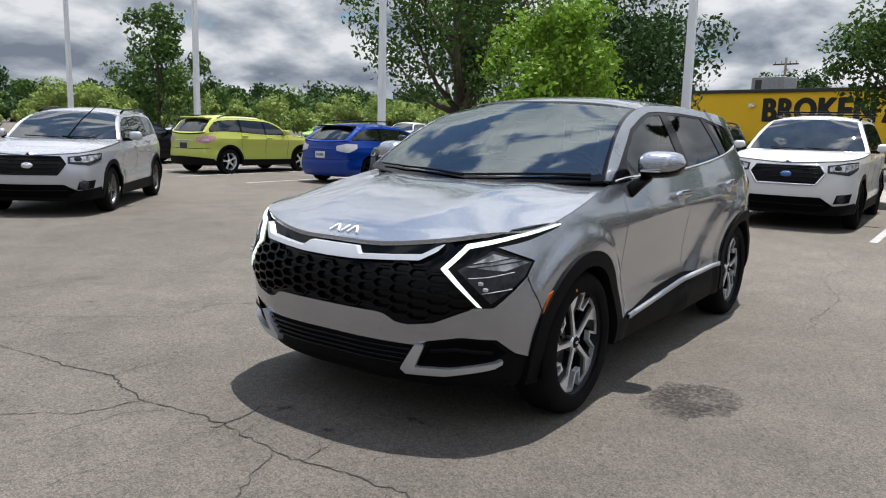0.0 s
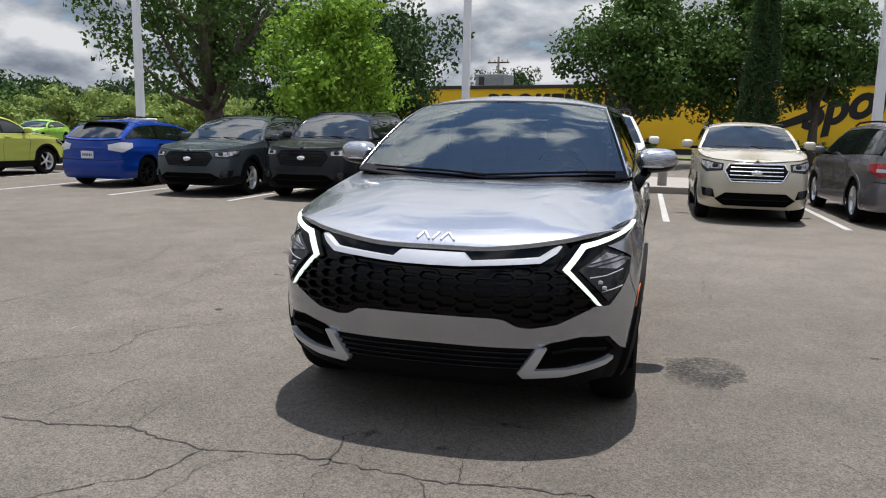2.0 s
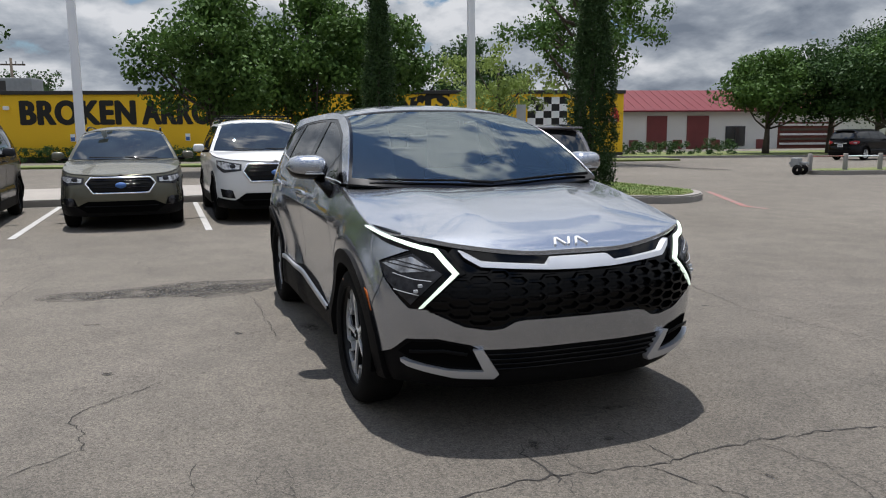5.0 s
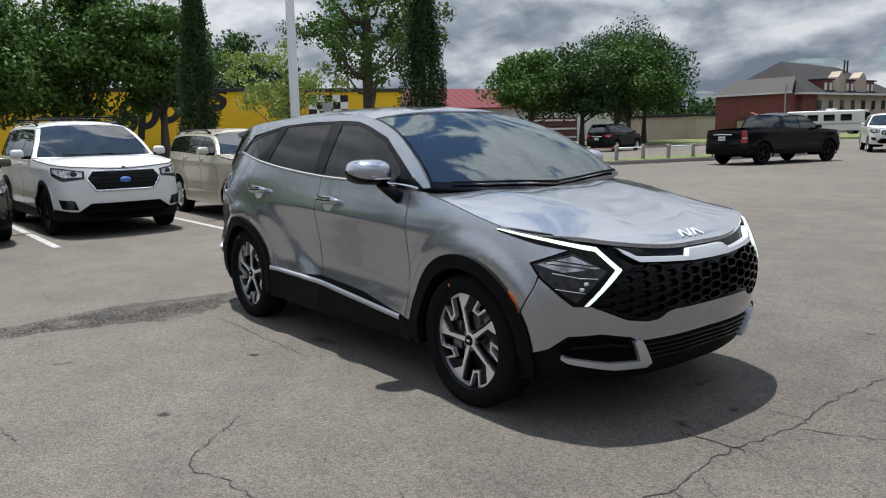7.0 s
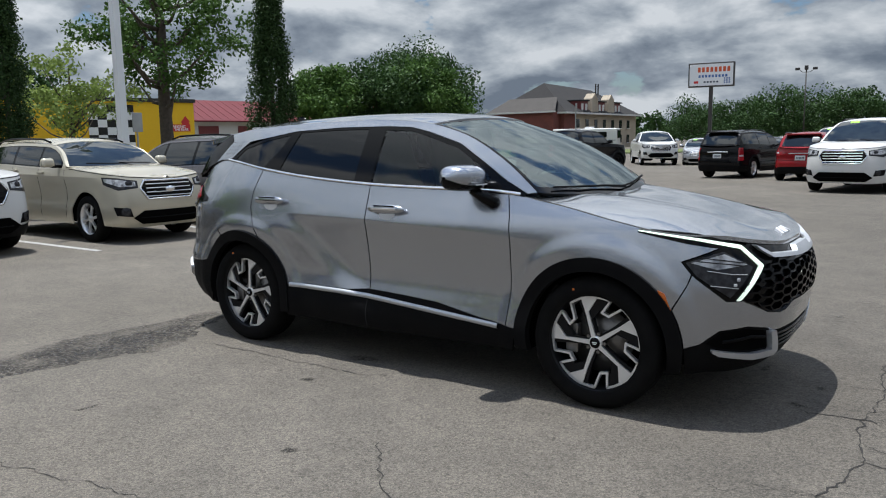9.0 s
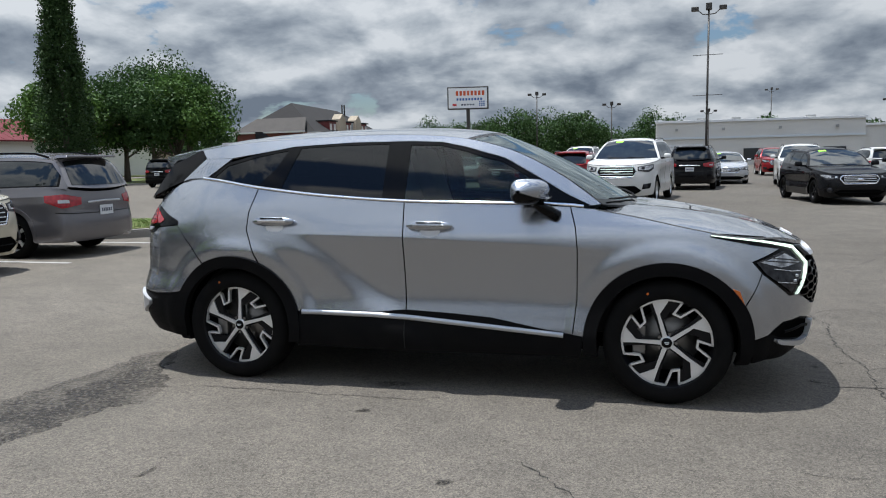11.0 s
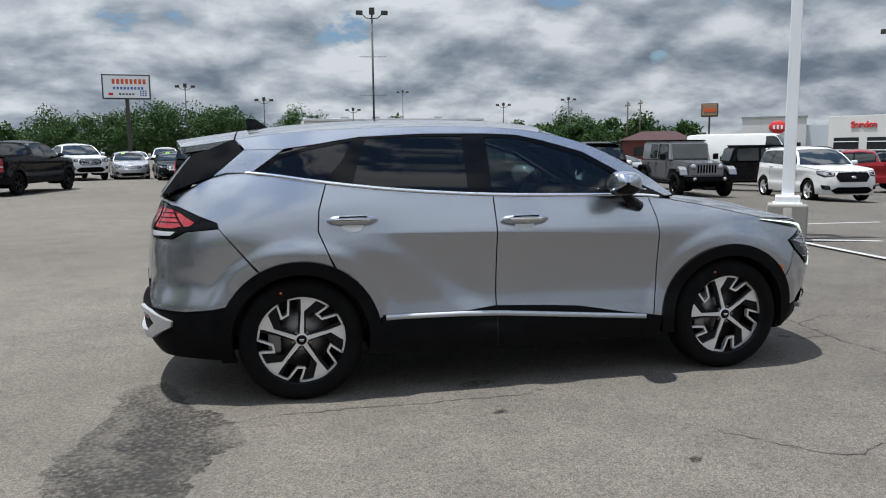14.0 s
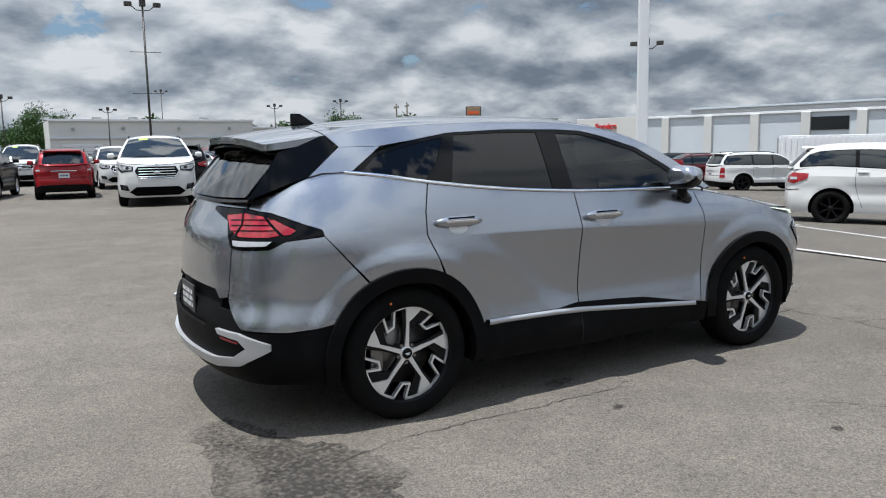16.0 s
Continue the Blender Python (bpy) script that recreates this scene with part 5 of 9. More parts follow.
def offroad(label, m, body):
    """An upright off-road car: flat panels, slotted grille, separate wings, hard top and a spare wheel."""
    root = thing("off_road_car", label, "off-road car", m)
    slab_ = lambda name, x0, x1, w0, w1, z0, z1, mat_, bev=0.03: part(name, loft(x0, x1, w0, w1, z0, z1, bev), mat_, root, smooth=False)

    def loft(x0, x1, w0, w1, z0, z1, bev):
        bm = bmesh.new()
        z1 = z1 if isinstance(z1, tuple) else (z1, z1)
        vs = [bm.verts.new(p) for p in ((x0, -w0, z0), (x1, -w1, z0), (x1, w1, z0), (x0, w0, z0), (x0, -w0, z1[0]), (x1, -w1, z1[1]), (x1, w1, z1[1]), (x0, w0, z1[0]))]
        for f in ((3, 2, 1, 0), (4, 5, 6, 7), (0, 1, 5, 4), (1, 2, 6, 5), (2, 3, 7, 6), (3, 0, 4, 7)):
            bm.faces.new([vs[i] for i in f])
        bmesh.ops.bevel(bm, geom=bm.edges[:], offset=bev, segments=2, affect="EDGES")
        return bm
    slab_("tub", -1.95, 0.72, 0.79, 0.79, 0.50, 1.16, body)
    slab_("hood", 0.68, 1.86, 0.72, 0.60, 0.62, (1.19, 1.10), body, 0.05)
    slab_("windscreen_frame", 0.52, 0.70, 0.70, 0.73, 1.14, (1.20, 1.17), BLACK_PLASTIC, 0.01)
    top = loft(-1.98, 0.42, 0.70, 0.66, 1.14, 1.84, 0.07)
    for v in top.verts:
        if v.co.z < 1.4 and v.co.x > 0.2:
            v.co.x += 0.20
        if v.co.z < 1.4:
            v.co.y *= 1.09
    part("hard_top", top, body if body is not BLACKP else BLACK_PLASTIC, root)
    part("windscreen", loft(-0.012, 0.012, 0.60, 0.60, -0.26, 0.26, 0.004), CAR_SCREEN, root, m=Matrix.Translation((0.565, 0, 1.48)) @ Matrix.Rotation(radians(-17), 4, "Y"))
    part("roof_panel", loft(-1.92, 0.40, 0.64, 0.62, 1.825, 1.865, 0.015), BLACK_PLASTIC, root)
    g = slab_("grille", 1.85, 1.92, 0.58, 0.56, 0.70, 1.10, body, 0.03)
    for i in range(7):
        part("grille_slot", bm_box((0.03, 0.055, 0.27), (1.915, (i - 3) * 0.095, 0.92), 0.012), LINER, g)
    slab_("front_bumper", 1.98, 2.18, 0.78, 0.74, 0.50, 0.68, BLACK_PLASTIC, 0.05)
    slab_("bumper_bracket", 1.85, 2.0, 0.40, 0.40, 0.52, 0.64, LINER, 0.02)
    slab_("rear_bumper", -2.16, -1.94, 0.80, 0.80, 0.50, 0.68, BLACK_PLASTIC, 0.05)
    slab_("underbody", -1.8, 1.7, 0.55, 0.50, 0.34, 0.62, LINER, 0.05)
    for sg in (1, -1):
        v, f = lathe([(0.0, 0.03), (0.07, 0.022), (0.092, 0.0), (0.10, -0.02)], 20)
        link_mesh("headlight", v, f, LAMP_CLEAR, root, m=Matrix.Translation((1.925, sg * 0.455, 0.98)) @ Matrix.Rotation(radians(-90), 4, "Z"))
        v, f = lathe([(0.0, 0.02), (0.045, 0.015), (0.06, -0.01)], 16)
        link_mesh("fog_lamp", v, f, LAMP_CLEAR, root, m=Matrix.Translation((2.185, sg * 0.50, 0.60)) @ Matrix.Rotation(radians(-90), 4, "Z"))
        for ax, nm in ((1.475, "front_wing"), (-1.475, "rear_wing")):
            pts = [(ax - 0.66, 0.60), (ax - 0.46, 0.92), (ax - 0.30, 1.0), (ax + 0.34, 1.0), (ax + 0.52, 0.90), (ax + 0.60, 0.74), (ax + 0.54, 0.74), (ax + 0.44, 0.86), (ax + 0.28, 0.93), (ax - 0.26, 0.93), (ax - 0.40, 0.86), (ax - 0.58, 0.58)]
            part(nm, extrude_poly(pts, sg * 0.24, "y", sg * 0.70), BLACK_PLASTIC if nm == "rear_wing" else body, root)
            wheel(root, ax, sg * 0.80, 0.41, 0.41, 0.26, sg, 5, DARK_ALLOY, turn=20)
        for x0, x1 in ((-0.46, 0.36), (-1.22, -0.56), (-1.88, -1.32)):
            win = extrude_poly([(x0, 1.24), (x1 + (0.08 if x1 > 0 else 0), 1.24), (x1, 1.72), (x0, 1.74)], sg * 0.012, "y", 0.0)
            part("side_window", win, CAR_GLASS, root, m=Matrix.Translation((0, sg * 0.735, 0)) @ Matrix.Translation((0, 0, 1.24)) @ Matrix.Rotation(radians(sg * 6.5), 4, "X") @ Matrix.Translation((0, 0, -1.24)))
        for x0, x1 in ((-0.50, 0.46), (-1.28, -0.55)):
            d = part("door", bm_box((x1 - x0, 0.02, 0.56), ((x0 + x1) / 2, sg * 0.797, 0.87), 0.008), body, root)
            part("door_handle", bm_box((0.14, 0.03, 0.035), (x0 + 0.12, sg * 0.815, 1.06), 0.01), BLACK_PLASTIC, d)
        part("side_step", bm_rod((-0.85, sg * 0.80, 0.44), (0.80, sg * 0.80, 0.44), 0.04), BLACK_PLASTIC, root)
        part("mirror", bm_box((0.10, 0.17, 0.20), (0.50, sg * 0.93, 1.30), 0.03), BLACK_PLASTIC, root)
        part("tail_light", bm_box((0.05, 0.13, 0.24), (-1.965, sg * 0.70, 0.98), 0.01), LAMP_RED, root)
    wheel(root, 0, 0, 0, 0.39, 0.24, 1, 5, DARK_ALLOY).matrix_basis = pose(-2.10, 0, 1.05, 0, 0, 90)
    return root


# ---- ground ----
def ground_z(x, y):
    """The yard is level round the car and falls gently away on the far side."""
    return -0.040 * np.maximum(0, np.asarray(x, float) - 7.0) ** 1.0 * np.clip((np.asarray(y, float) + 6) / 8, 0, 1) * np.clip((60 - np.asarray(x, float)) / 30, 0.4, 1)


def asphalt():
    m = bpy.data.materials.new("weathered asphalt")
    m.use_nodes = True
    nt = m.node_tree
    b = nt.nodes["Principled BSDF"]
    tcn = nt.nodes.new("ShaderNodeTexCoord")

    def noise_node(scale, detail, rough=0.55):
        n = nt.nodes.new("ShaderNodeTexNoise")
        n.inputs["Scale"].default_value, n.inputs["Detail"].default_value, n.inputs["Roughness"].default_value = scale, detail, rough
        nt.links.new(tcn.outputs["Object"], n.inputs["Vector"])
        return n.outputs[0]

    def ramp(src, stops):
        r = nt.nodes.new("ShaderNodeValToRGB")
        e = r.color_ramp.elements
        e[0].position, e[0].color = stops[0][0], (*stops[0][1], 1)
        e[1].position, e[1].color = stops[1][0], (*stops[1][1], 1)
        for p, c in stops[2:]:
            e.new(p).color = (*c, 1)
        nt.links.new(src, r.inputs[0])
        return r.outputs[0]

    def mul(a, bb, f=1.0):
        x = nt.nodes.new("ShaderNodeMix"); x.data_type, x.blend_type = "RGBA", "MULTIPLY"
        x.inputs[0].default_value = f
        nt.links.new(a, x.inputs[6]); nt.links.new(bb, x.inputs[7])
        return x.outputs[2]

    base = ramp(noise_node(0.22, 6), [(0.32, (0.106, 0.097, 0.084)), (0.68, (0.142, 0.131, 0.115))])
    worn = ramp(noise_node(1.9, 10, 0.68), [(0.30, (0.79, 0.79, 0.79)), (0.60, (1.07, 1.06, 1.05))])
    pits = ramp(noise_node(24.0, 6, 0.6), [(0.30, (0.70, 0.695, 0.69)), (0.46, (1.02, 1.02, 1.02))])
    stone = nt.nodes.new("ShaderNodeTexVoronoi"); stone.inputs["Scale"].default_value = 125.0
    nt.links.new(tcn.outputs["Object"], stone.inputs["Vector"])
    chips = ramp(stone.outputs["Color"], [(0.12, (0.54, 0.54, 0.54)), (0.88, (1.40, 1.36, 1.31))])
    grit = ramp(noise_node(260.0, 3), [(0.34, (0.50, 0.50, 0.50)), (0.55, (1.14, 1.14, 1.14))])
    # the colour gets gradually darker towards +x, with a wandering edge
    sp = nt.nodes.new("ShaderNodeSeparateXYZ")
    nt.links.new(tcn.outputs["Object"], sp.inputs[0])
    lane = nt.nodes.new("ShaderNodeMath"); lane.operation = "MULTIPLY_ADD"; lane.inputs[1].default_value, lane.inputs[2].default_value = 0.11, 0.20
    nt.links.new(sp.outputs[0], lane.inputs[0])
    wander = nt.nodes.new("ShaderNodeMath"); wander.operation = "ADD"
    nt.links.new(lane.outputs[0], wander.inputs[0]); nt.links.new(noise_node(0.5, 4), wander.inputs[1])
    x_tone = ramp(wander.outputs[0], [(0.30, (1.06, 1.05, 1.03)), (1.0, (0.84, 0.835, 0.83))])
    col = mul(mul(mul(mul(mul(base, x_tone), worn), pits), chips, 0.9), grit, 0.8)
    nt.links.new(col, b.inputs["Base Color"])
    b.inputs["Roughness"].default_value = 0.88
    b.inputs["Specular IOR Level"].default_value = 0.3
    bp = nt.nodes.new("ShaderNodeBump"); bp.inputs["Strength"].default_value, bp.inputs["Distance"].default_value = 0.5, 0.006
    nt.links.new(stone.outputs["Distance"], bp.inputs["Height"])
    nt.links.new(bp.outputs[0], b.inputs["Normal"])
    return m


ASPHALT = asphalt()
gx = np.concatenate([[-3000, -900, -300, -140], np.arange(-80, 81, 4.0), [140, 300, 900, 3000]])
gv = [(x, y, float(ground_z(x, y))) for x in gx for y in gx]
n_g = len(gx)
gf = [(i * n_g + j, (i + 1) * n_g + j, (i + 1) * n_g + j + 1, i * n_g + j + 1) for i in range(n_g - 1) for j in range(n_g - 1)]
tagged(link_mesh("ground", gv, gf, ASPHALT), "weathered grey asphalt parking lot", "ground", kind="structure")


# ---- the silver crossover ----
def hero_car():
    root = thing("silver_suv", "clean silver compact crossover with black lower cladding and lit running lights", "car")
    plan = [(2.29, 0), (2.28, 0.25), (2.24, 0.45), (2.165, 0.62), (2.05, 0.77), (1.90, 0.865), (1.72, 0.908), (1.4, 0.925), (0.9, 0.918), (0, 0.915), (-0.9, 0.918), (-1.4, 0.926),
            (-1.75, 0.912), (-2.02, 0.855), (-2.20, 0.735), (-2.30, 0.5), (-2.345, 0.22), (-2.355, 0)]
    zs = [0.18, 0.28, 0.38, 0.48, 0.58, 0.70, 0.82, 0.955, 1.02, 1.12, 1.24, 1.38]
    d_nose = [0.22, 0.10, 0.060, 0.038, 0.016, 0.008, 0.045, 0.163, 0.22, 0.30, 0.36, 0.42]
    d_half = [0.21, 0.09, 0.052, 0.032, 0.014, 0.008, 0.045, 0.142, 0.20, 0.28, 0.34, 0.40]
    d_corner = [0.16, 0.07, 0.035, 0.018, 0.006, 0.004, 0.028, 0.078, 0.11, 0.17, 0.23, 0.30]
    d_wing = [0.05, 0.03, 0.018, 0.020, 0.022, 0.014, 0.010, 0.031, 0.055, 0.11, 0.17, 0.24]
    d_door = [0.07, 0.028, 0.015, 0.030, 0.044, 0.038, 0.024, 0.010, 0.028, 0.066, 0.11, 0.16]
    d_rdoor = [0.07, 0.028, 0.015, 0.030, 0.044, 0.039, 0.024, 0.010, 0.025, 0.058, 0.10, 0.15]
    d_quarter = [0.06, 0.042, 0.034, 0.034, 0.032, 0.024, 0.011, 0.002, 0.010, 0.036, 0.085, 0.15]
    d_tail = [0.16, 0.06, 0.01, 0.0, 0.0, 0.035, 0.045, 0.057, 0.07, 0.12, 0.18, 0.27]
    R = Ring(plan, [(("f", 0.0), d_nose), (("f", 0.45), d_half), (("f", 0.80), d_corner), (("x", 1.4), d_wing), (("x", 0.6), d_door), (("x", -0.5), d_rdoor),
                    (("x", -1.4), d_quarter), (("r", 0.72), d_tail), (("r", 0.001), d_tail)], zs, [], 0.0, 0.50, 4)
    crease = lambda x: np.interp(x, [-1.2, -0.91, -0.2, 0.52, 0.98], [0.985, 0.979, 0.964, 0.929, 0.901])
    ease = lambda t: np.clip(t, 0, 1) ** 2 * (3 - 2 * np.clip(t, 0, 1))

    def sculpt(x, z):
        """The pressed shoulder line along the doors, the wheel flares and the swage that runs down the rear door."""
        h = z - crease(x)
        amount = 0.009 * ease((x + 1.15) / 0.4) * ease((1.12 - x) / 0.35)
        out = amount * np.exp(-np.where(h > 0, h / 0.12, -h / 0.055))
        for ax in (1.3775, -1.3775):
            r = np.hypot(x - ax, z - 0.36)
            out = out + 0.013 * (1 - ease((r - 0.525) / 0.085))
        across = ((x + 0.63) * -0.629 + (z - 0.75) * -0.777)
        out = out + 0.026 * ease(across / 0.17 + 0.5) * ease((crease(x) - z + 0.02) / 0.16) * ease((x + 1.75) / 0.4)
        return out

    R.sculpt = sculpt
    R.lines = [[(float(R.sx(x)), float(crease(x))) for x in np.linspace(-1.0, 1.0, 30)]]
    belt = curve1([(2.2, 0.88), (1.5, 1.03), (1.2, 1.09), (1.0, 1.125), (0.82, 1.15), (-0.23, 1.18), (-0.79, 1.22), (-1.21, 1.27), (-1.55, 1.322), (-1.76, 1.336), (-1.95, 1.290), (-2.12, 1.225), (-2.3, 1.195)])
    F = lambda y, z: (float(R.sf(y)), z)
    T = lambda y, z: (float(R.sr(y)) if y > 0 else 2 * R.len - float(R.sr(-y)) if y < 0 else R.len, z)
    X = lambda x, z: (float(R.sx(x)), z)
    XS = lambda pts: [X(x, z) for x, z in pts]
    s_keys = [0, float(R.sf(0.3)), float(R.sf(0.62)), float(R.sf(0.76)), float(R.sx(1.75)), float(R.sx(1.5)), float(R.sx(1.2)), float(R.sx(0.95))]
    t_hood = curve1(list(zip(s_keys, [0.885, 0.895, 0.93, 0.955, 0.975, 1.02, 1.085, 1.13])))
    s_cowl = s_keys[-1]
    top = lambda q: np.where(q < s_cowl, t_hood(q), belt(np.interp(q, R.S, R.C[:, 0])))
    fx, rx, az = 1.3775, -1.3775, 0.36
    ST = 0.025

    def both(name, poly, mat_, off=0.0, thick=0.014, gap=0.0018, step=ST, label="", fmap=R, holes=()):
        for sg in (1, -1):
            link_mesh(name, *sheet(poly, fmap, sg, step, off, thick, gap, holes), mat_, root, label)

    # inner shell, dark, behind the gaps
    inner = [(0.0, 0.26), F(0.6, 0.26)] + XS(arc(fx, az, 0.43, -8, 188, 20)) + XS(arc(rx, az, 0.43, -8, 188, 20)) + [T(0.6, 0.28), (R.len, 0.28)]
    inner += [(q, float(top(np.array(q))) - 0.02) for q in np.linspace(R.len, 0, 60)]
    link_mesh("inner_shell", *merge(sheet(inner, R, 1, 0.07, -0.035), sheet(inner, R, -1, 0.07, -0.035)), LINER, root)

    # nose
    low = [F(0.785, 0.640), F(0.72, 0.640), F(0.57, 0.565), F(0.46, 0.548), F(0.40, 0.555), F(0.345, 0.585), F(0.30, 0.592), F(0.0, 0.597)]
    bump = [(0.0, 0.452), F(0.50, 0.450), F(0.55, 0.475), F(0.68, 0.50), F(0.80, 0.488), X(1.93, 0.42), X(1.853, 0.395)] + XS(arc(fx, az, 0.478, 5, 29, 6)) + [X(1.862, 0.715), X(1.885, 0.770)] + low
    link_mesh("front_bumper", *sheet([(-u, v) for u, v in bump[::-1]][1:] + bump[:-1], R, 1, ST, 0.0, 0.02, 0.0018), SILVER, root)
    face = [F(0.0, 0.580), F(0.33, 0.575), F(0.40, 0.545), F(0.46, 0.536), F(0.57, 0.552), F(0.74, 0.63), F(0.66, 0.72), F(0.585, 0.805), F(0.655, 0.885)]
    face += [(q, float(top(np.array(q))) - 0.004) for q in np.linspace(float(R.sf(0.62)), 0, 20)]
    link_mesh("grille", *sheet([(-u, v) for u, v in face[::-1]][1:] + face[:-1], R, 1, ST, -0.02, 0.02), GLOSS_BLACK, root, "gloss black honeycomb grille")
    for row in range(12):
        zz0 = 0.578 + row * 0.0235
        for c in range(-5, 6):
            y = (c + (0.5 if row % 2 else 0.0)) * 0.168
            zz = zz0 + 0.02 * (abs(y) / 0.6) ** 2
            lim_lo = np.interp(abs(y), [0, 0.33, 0.46, 0.57, 0.72], [0.60, 0.60, 0.562, 0.58, 0.652])
            lim_hi = np.interp(abs(y), [0, 0.15, 0.47, 0.60, 0.72], [0.80, 0.80, 0.82, 0.80, 0.665])
            if abs(y) > 0.69 or zz - 0.014 < lim_lo or zz + 0.014 > lim_hi:
                continue
            hx = [F(y - 0.053, zz), F(y - 0.029, zz - 0.0215), F(y + 0.029, zz - 0.0215), F(y + 0.053, zz), F(y + 0.029, zz + 0.0215), F(y - 0.029, zz + 0.0215)]
            link_mesh("grille_cell", *ribbon(hx + hx[:1], 0.0075, R, 0.003, 1, 0.05, 0.03), GLOSS_BLACK, root, smooth=False)
    bar = [F(0.605, 0.905), F(0.575, 0.876), F(0.50, 0.836), F(0.155, 0.815), F(0, 0.813)]
    bar_up = [F(0, 0.866), F(0.150, 0.866), F(0.185, 0.836), F(0.50, 0.857), F(0.565, 0.890)]
    half = bar_up + bar
    link_mesh("grille_trim", *sheet([(-u, v) for u, v in half[::-1]][1:-1] + half, R, 1, 0.03, 0.014, 0.03), SATIN, root, "satin silver grille bar")
    for sg in (1, -1):
        black = [F(0.745, 0.632), F(0.60, 0.79), F(0.565, 0.805), F(0.66, 0.905), X(1.92, 0.972), X(1.585, 0.998), X(1.60, 0.972), X(1.85, 0.915), X(2.015, 0.896), X(1.838, 0.834), X(1.89, 0.768), F(0.785, 0.638)]
        hl = link_mesh("headlight", *sheet(black, R, sg, 0.03, -0.004, 0.03), GLOSS_BLACK, root)
        drl = [F(0.748, 0.642), F(0.732, 0.646), F(0.594, 0.806), F(0.695, 0.911), X(1.92, 0.950), X(1.61, 0.984), X(1.61, 0.981), X(1.91, 0.940), F(0.703, 0.893), F(0.621, 0.805)]
        link_mesh("running_light", *sheet(drl, R, sg, 0.03, 0.008, 0.012), DRL, hl, "lit white boomerang running light")
        lens = [F(0.660, 0.802), X(2.03, 0.886), X(1.855, 0.832), X(1.905, 0.768), F(0.775, 0.658)]
        link_mesh("lamp_lens", *sheet(lens, R, sg, 0.03, 0.006, 0.01), LAMP_DARK, hl)
        # pale sheet: the sky mirrored in the clear lens, put into its colour
        clear = [F(0.690, 0.818), X(2.03, 0.874), X(1.875, 0.833), F(0.815, 0.800)]
        link_mesh("reflector", *sheet(clear, R, sg, 0.03, 0.009, 0.004), LAMP_CLEAR, hl, "clear ribbed lamp glass")
        for ya, xb, za, zb in ((0.700, 1.93, 0.826, 0.858), (0.715, 1.90, 0.814, 0.842)):
            link_mesh("lamp_fin", *ribbon([F(ya, za), F((ya + 0.82) / 2, (za + zb) / 2 - 0.004), X(xb, zb)], 0.005, R, 0.012, sg, 0.03, 0.003), LAMP_DARK, hl)
        link_mesh("lamp_fin", *ribbon([F(0.700, 0.770), F(0.765, 0.775), X(1.95, 0.795)], 0.003, R, 0.010, sg, 0.03, 0.003), LENS_WHITE, hl)
        link_mesh("lamp_fin", *ribbon([F(0.745, 0.705), F(0.775, 0.710), X(1.965, 0.722)], 0.003, R, 0.010, sg, 0.03, 0.003), LENS_WHITE, hl)
        for yy, zz in ((0.742, 0.748), (0.757, 0.722)):
            p = R(np.array([R.sf(yy)]), np.array([zz]), 0.009, sg)[0]
            part("projector", bm_box((0.016, 0.022, 0.016), p, 0.005), LENS_WHITE, hl)
        # lower face pieces
        br = [F(0.535, 0.456), F(0.492, 0.456), F(0.415, 0.330), F(0.44, 0.306), F(0.62, 0.312), F(0.80, 0.355), X(1.985, 0.375), X(1.985, 0.392), F(0.80, 0.382), F(0.64, 0.350), F(0.487, 0.346)]
        link_mesh("bumper_bracket", *sheet(br, R, sg, 0.03, 0.022, 0.04), SATIN, root, "satin silver bumper bracket")
        pocket = [F(0.50, 0.36), F(0.64, 0.365), F(0.80, 0.395), X(1.96, 0.42), F(0.79, 0.475), F(0.68, 0.486), F(0.56, 0.462)]
        link_mesh("air_duct", *sheet(pocket, R, sg, 0.03, -0.004, 0.03), LINER, root)
        link_mesh("duct_fin", *ribbon([F(0.56, 0.43), F(0.66, 0.445), F(0.79, 0.43)], 0.016, R, 0.012, sg), BLACK_PLASTIC, root)
        am = XS([(1.795, 0.49), (1.825, 0.50), (1.76, 0.675), (1.725, 0.69), (1.735, 0.665)])
        link_mesh("side_reflector", *sheet(am, R, sg, 0.03, 0.003, 0.006), LAMP_AMBER, root)
    chin = [(0.0, 0.235), F(0.55, 0.240), X(1.98, 0.255), X(1.865, 0.245), X(1.855, 0.40), X(1.93, 0.425), F(0.80, 0.49), F(0.68, 0.502), F(0.55, 0.477), F(0.50, 0.452), (0.0, 0.454)]
    link_mesh("front_skirt", *sheet([(-u, v) for u, v in chin[::-1]][1:-1] + chin, R, 1, ST, -0.010, 0.02), BLACK_PLASTIC, root)
    for z in (0.425, 0.40, 0.375, 0.35):
        link_mesh("lower_grille_bar", *ribbon([F(-0.47, z), F(0, z), F(0.47, z)], 0.009, R, 0.003, 1, 0.05, 0.012), GLOSS_BLACK, root)

    # wings, doors, quarters
    arch_o = lambda c, a0, a1, n=16: XS(arc(c, az, 0.470, a0, a1, n))
    ztop_pts = [(q, float(top(np.array(q))) - 0.002) for q in np.linspace(float(R.sx(1.615)), s_cowl, 14)]
    wing = ztop_pts + XS([(0.825, 1.146), (0.860, 1.02), (0.872, 0.90), (0.868, 0.60), (0.845, 0.392), (0.905, 0.385)]) + arch_o(fx, 176, 29, 22)
    wing += [X(1.862, 0.719), X(1.882, 0.775), X(1.832, 0.836), X(2.01, 0.900), X(1.85, 0.926), X(1.605, 0.974)]
    both("front_wing", wing, SILVER)
